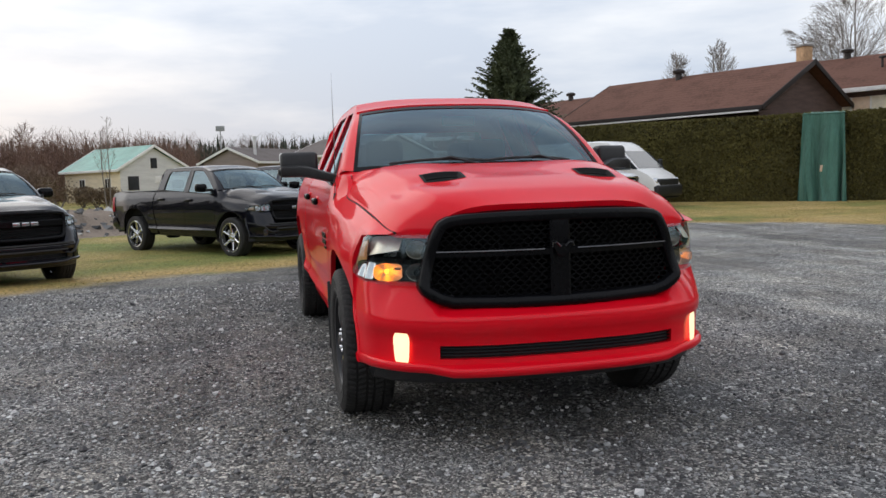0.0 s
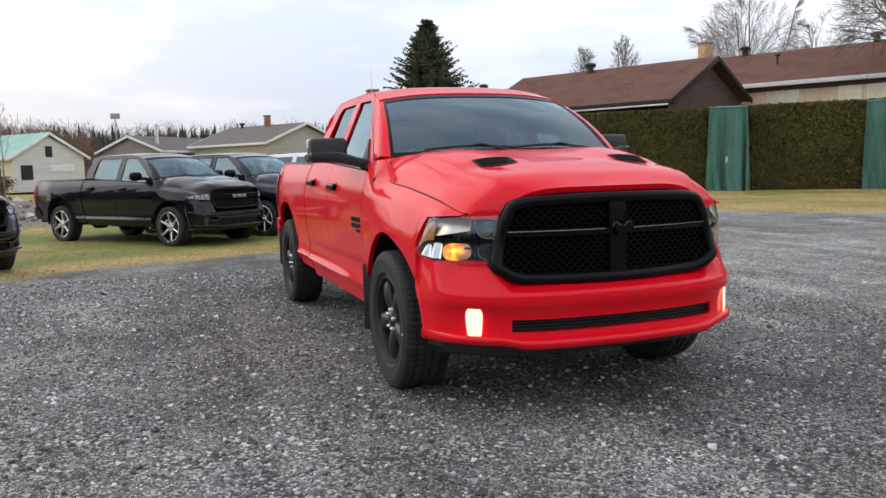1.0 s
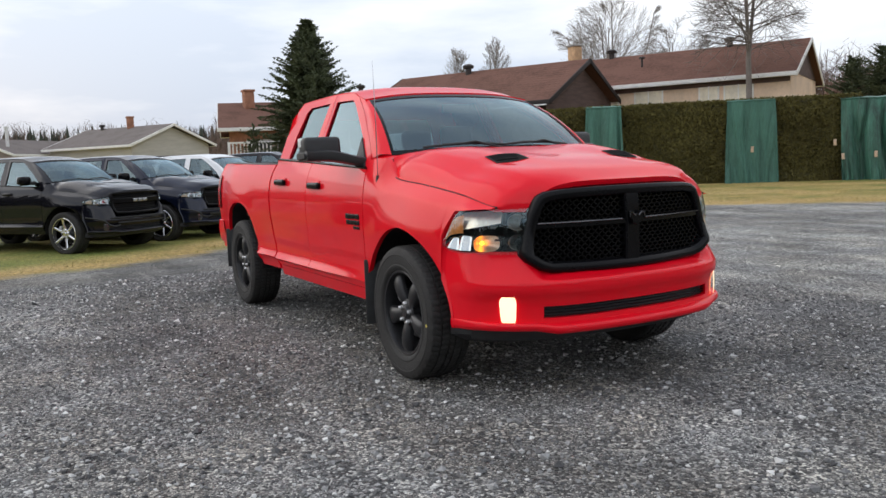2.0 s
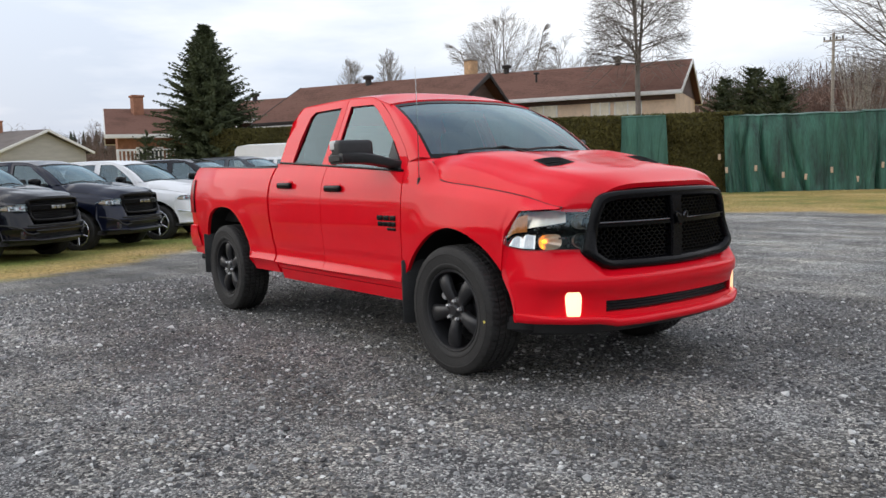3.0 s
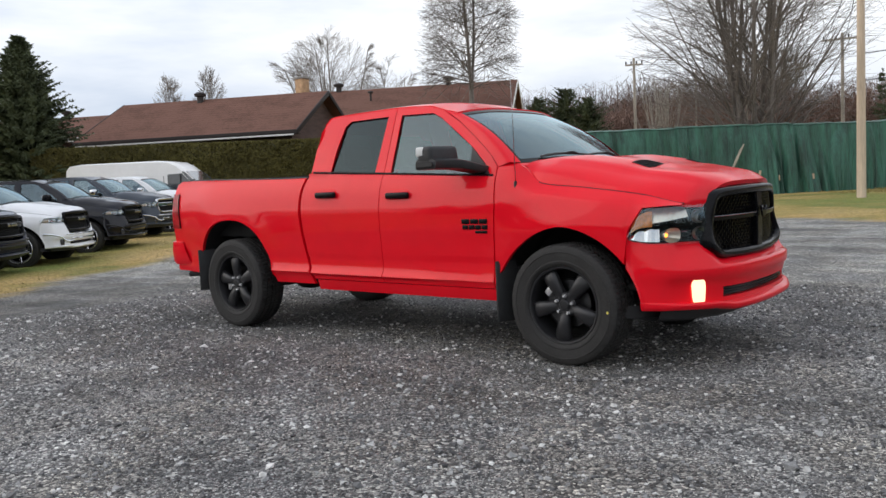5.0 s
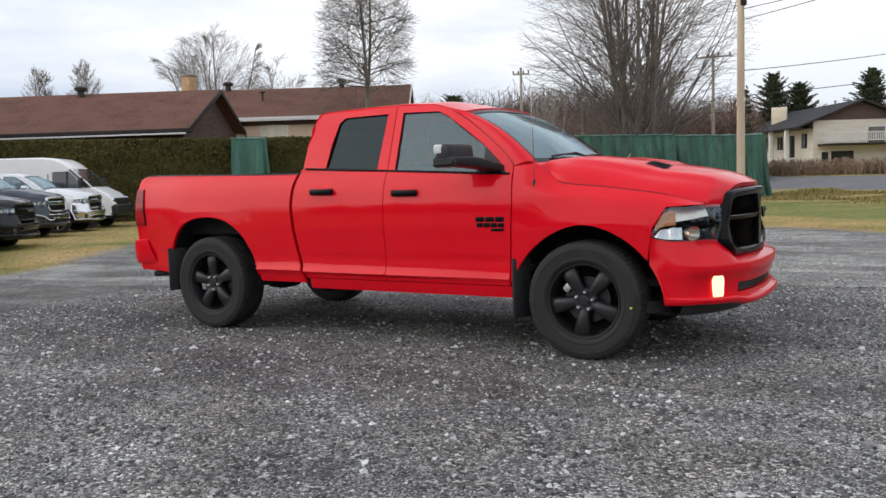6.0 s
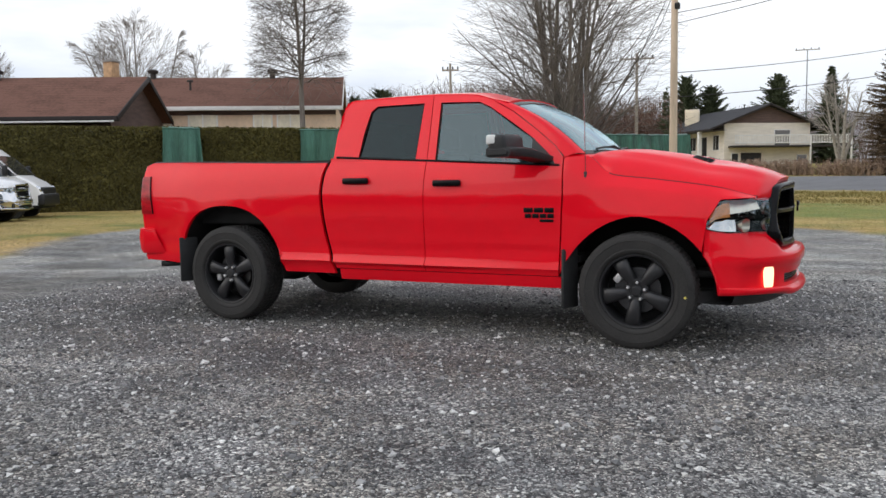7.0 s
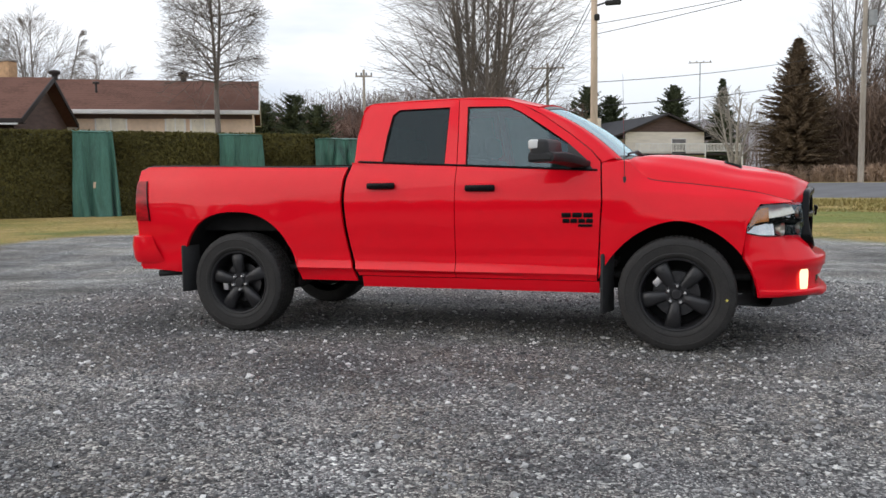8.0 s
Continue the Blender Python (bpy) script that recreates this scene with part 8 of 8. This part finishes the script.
def parked(label, where, **kw):
    root = thing("pickup_truck", label, "pickup truck", "parked trucks in a row")
    Pickup(root, spec(**kw)).build()
    letters(root, kw.get("emblem", CHROME))
    root.matrix_world = where
    return root


BLACK_SPEC = dict(name="black", paint=BLACKP, bumper=BLACKP, trim=PLASTIC, grille=GLOSSBLACK, grille_label="black grille with a lettered bar", bars=BAR, emblem=ALLOY)
t_a = parked("black crew-cab pickup parked on the grass", stand(-8.9, -6.35, 36.0), **BLACK_SPEC)
t_b = copy_thing(t_a, stand(-13.0, -2.2, 37.5))
tagged(t_b, "black crew-cab pickup with polished wheels on the grass")
parked("dark navy crew-cab pickup parked on the grass", stand(-14.3, -0.25), name="navy", paint=NAVYP, bumper=NAVYP, trim=PLASTIC, grille=GLOSSBLACK, grille_label="black grille with a lettered bar", bars=BAR, emblem=ALLOY)
parked("white crew-cab pickup with chrome-trimmed bumper on the grass", stand(-15.7, 1.9), name="white", paint=WHITEP, bumper=WHITEP, trim=CHROME, grille=GLOSSBLACK, grille_label="black grille with a lettered bar", bars=BAR, emblem=ALLOY)
t_e = copy_thing(t_a, stand(-17.2, 4.2))
tagged(t_e, "black crew-cab pickup beside the white one")
parked("graphite grey pickup with chrome grille and bumper", stand(-20.0, 7.1, 34.0), name="graphite", paint=GRAPHP, bumper=GRAPHP, trim=CHROME, grille=CHROME, grille_label="chrome framed grille", bars=BAR, emblem=ALLOY, mirror=CHROME)
parked("white pickup with chrome grille and bumper", stand(-21.62, 9.6, 34.0), name="white_chrome", paint=WHITEP, bumper=CHROME, trim=CHROME, grille=CHROME, grille_label="chrome framed grille", bars=BAR, emblem=ALLOY, mirror=CHROME)


def van(where):
    root = thing("van", "white high-roofed cargo van with black bumper by the hedge", "van")
    side = [(-3.0, 0.45), (-3.02, 1.2), (-2.98, 2.30), (-2.86, 2.46), (-2.4, 2.52), (0.6, 2.52), (1.02, 2.47), (1.30, 2.34), (1.56, 2.12), (2.10, 1.60), (2.28, 1.42), (2.68, 1.22), (2.90, 1.02), (3.0, 0.82), (3.02, 0.45)]
    ys = [-1.0, -0.99, -0.95, -0.80, -0.4, 0.0, 0.4, 0.80, 0.95, 0.99, 1.0]
    vs, fs = [], []
    mid = Vector((0.0, 1.3))
    for y in ys:
        e = abs(y)
        sh = 0.0 if e < 0.8 else (e - 0.8) ** 2 * 1.6
        for x, z in side:
            p = Vector((x, z))
            q = p + (mid - p).normalized() * sh
            tum = 1 - 0.10 * smooth((z - 1.2) / 1.4)
            nose = 1 - 0.10 * smooth((x - 2.2) / 0.8)
            vs.append((q.x, y * tum * nose * 1.02, max(q.y, 0.45) if z > 0.46 else 0.45))
    n = len(side)
    for i in range(len(ys) - 1):
        for j in range(n):
            fs.append((i * n + j, i * n + (j + 1) % n, (i + 1) * n + (j + 1) % n, (i + 1) * n + j))
    fs += [tuple(range(n)), tuple((len(ys) - 1) * n + j for j in range(n))]
    bm = bm_of(vs, fs)
    bmesh.ops.recalc_face_normals(bm, faces=bm.faces)
    part("body", bm, VANWHITE, root, angle=30)

    def tw(x, z):
        return 1.02 * (1 - 0.10 * smooth((z - 1.2) / 1.4)) * (1 - 0.10 * smooth((x - 2.2) / 0.8))
    for sy in (-1, 1):
        for nm, poly in (("window", [(0.95, 1.42), (0.95, 2.00), (1.50, 2.02), (1.95, 1.55), (1.98, 1.42)]),):
            w = part(nm, facing(bm_of([(x, sy * (tw(x, z) + 0.004), z) for x, z in poly], [tuple(range(len(poly)))]), (0, sy, 0)), WINDOWDARK, root, "dark front door window")
            part("window_post", box(1.45, sy * (tw(1.45, 1.7) + 0.012), 1.70, 0.04, 0.012, 0.58, 0.0), PLASTIC, w)
        part("pillar", facing(bm_of([(x, sy * (tw(x, z) + 0.007), z) for x, z in [(1.50, 2.10), (1.60, 2.07), (2.12, 1.58), (2.27, 1.43), (2.04, 1.43), (1.98, 1.55), (1.53, 2.02)]], [(0, 1, 6), (1, 2, 5, 6), (2, 3, 4, 5)]), (0, sy, 0)), WINDOWDARK, root, "black windscreen pillar")
        part("door_seam", box(0.82, sy * 1.012, 1.2, 0.012, 0.02, 1.5, 0.0), PLASTIC, root)
        m_ = part("door_mirror", box(1.98, sy * 1.20, 1.62, 0.14, 0.22, 0.34, 0.05, 3), PLASTIC, root, "black door mirror")
        part("mirror_arm", box(1.98, sy * 1.05, 1.48, 0.08, 0.16, 0.06, 0.02), PLASTIC, m_)
        part("headlamp", box(2.80, sy * 0.80, 0.96, 0.30, 0.18, 0.26, 0.07, 3, m=Matrix.Rotation(sy * -0.35, 4, "Z")), CHROME, root, "clear headlamp")
        part("side_moulding", box(0.2, sy * 1.025, 0.66, 4.2, 0.03, 0.14, 0.01), PLASTIC, root)
        for x in (2.05, -1.95):
            wh = part("wheel", tube([(x, sy * 0.72, 0.34), (x, sy * 0.97, 0.34)], 0.34, 24), RUBBER, root)
            part("hub", tube([(x, sy * 0.96, 0.34), (x, sy * 0.985, 0.34)], 0.20, 16), ALLOY, wh)
            part("arch_trim", tube([(x + 0.42 * math.cos(a), sy * 1.012, 0.38 + 0.42 * math.sin(a)) for a in np.linspace(0, math.pi, 12)], 0.03, 6), PLASTIC, root)
    ws = [(1.57, 2.10), (2.10, 1.59), (2.24, 1.45)]
    g = [(x + 0.012, y * (0.90 - 0.05 * (1 - k)) , z + 0.012) for k, (x, z) in enumerate(ws) for y in (-0.92, -0.45, 0.0, 0.45, 0.92)]
    part("windscreen", facing(bm_of(g, [(r * 5 + c, r * 5 + c + 1, (r + 1) * 5 + c + 1, (r + 1) * 5 + c) for r in range(2) for c in range(4)]), (1, 0, 1)), WINDOWDARK, root, "dark sloping windscreen")
    part("bumper", box(2.93, 0, 0.62, 0.26, 1.86, 0.42, 0.08, 3), PLASTIC, root, "black plastic bumper")
    part("grille", box(2.89, 0, 0.92, 0.22, 1.46, 0.26, 0.05, 3), PLASTIC, root, "black grille")
    part("underbody", box(0, 0, 0.42, 5.8, 1.8, 0.16, 0.02), LINER, root)
    root.matrix_world = where
    return root


van(stand(-23.5, 11.8, 34.0))
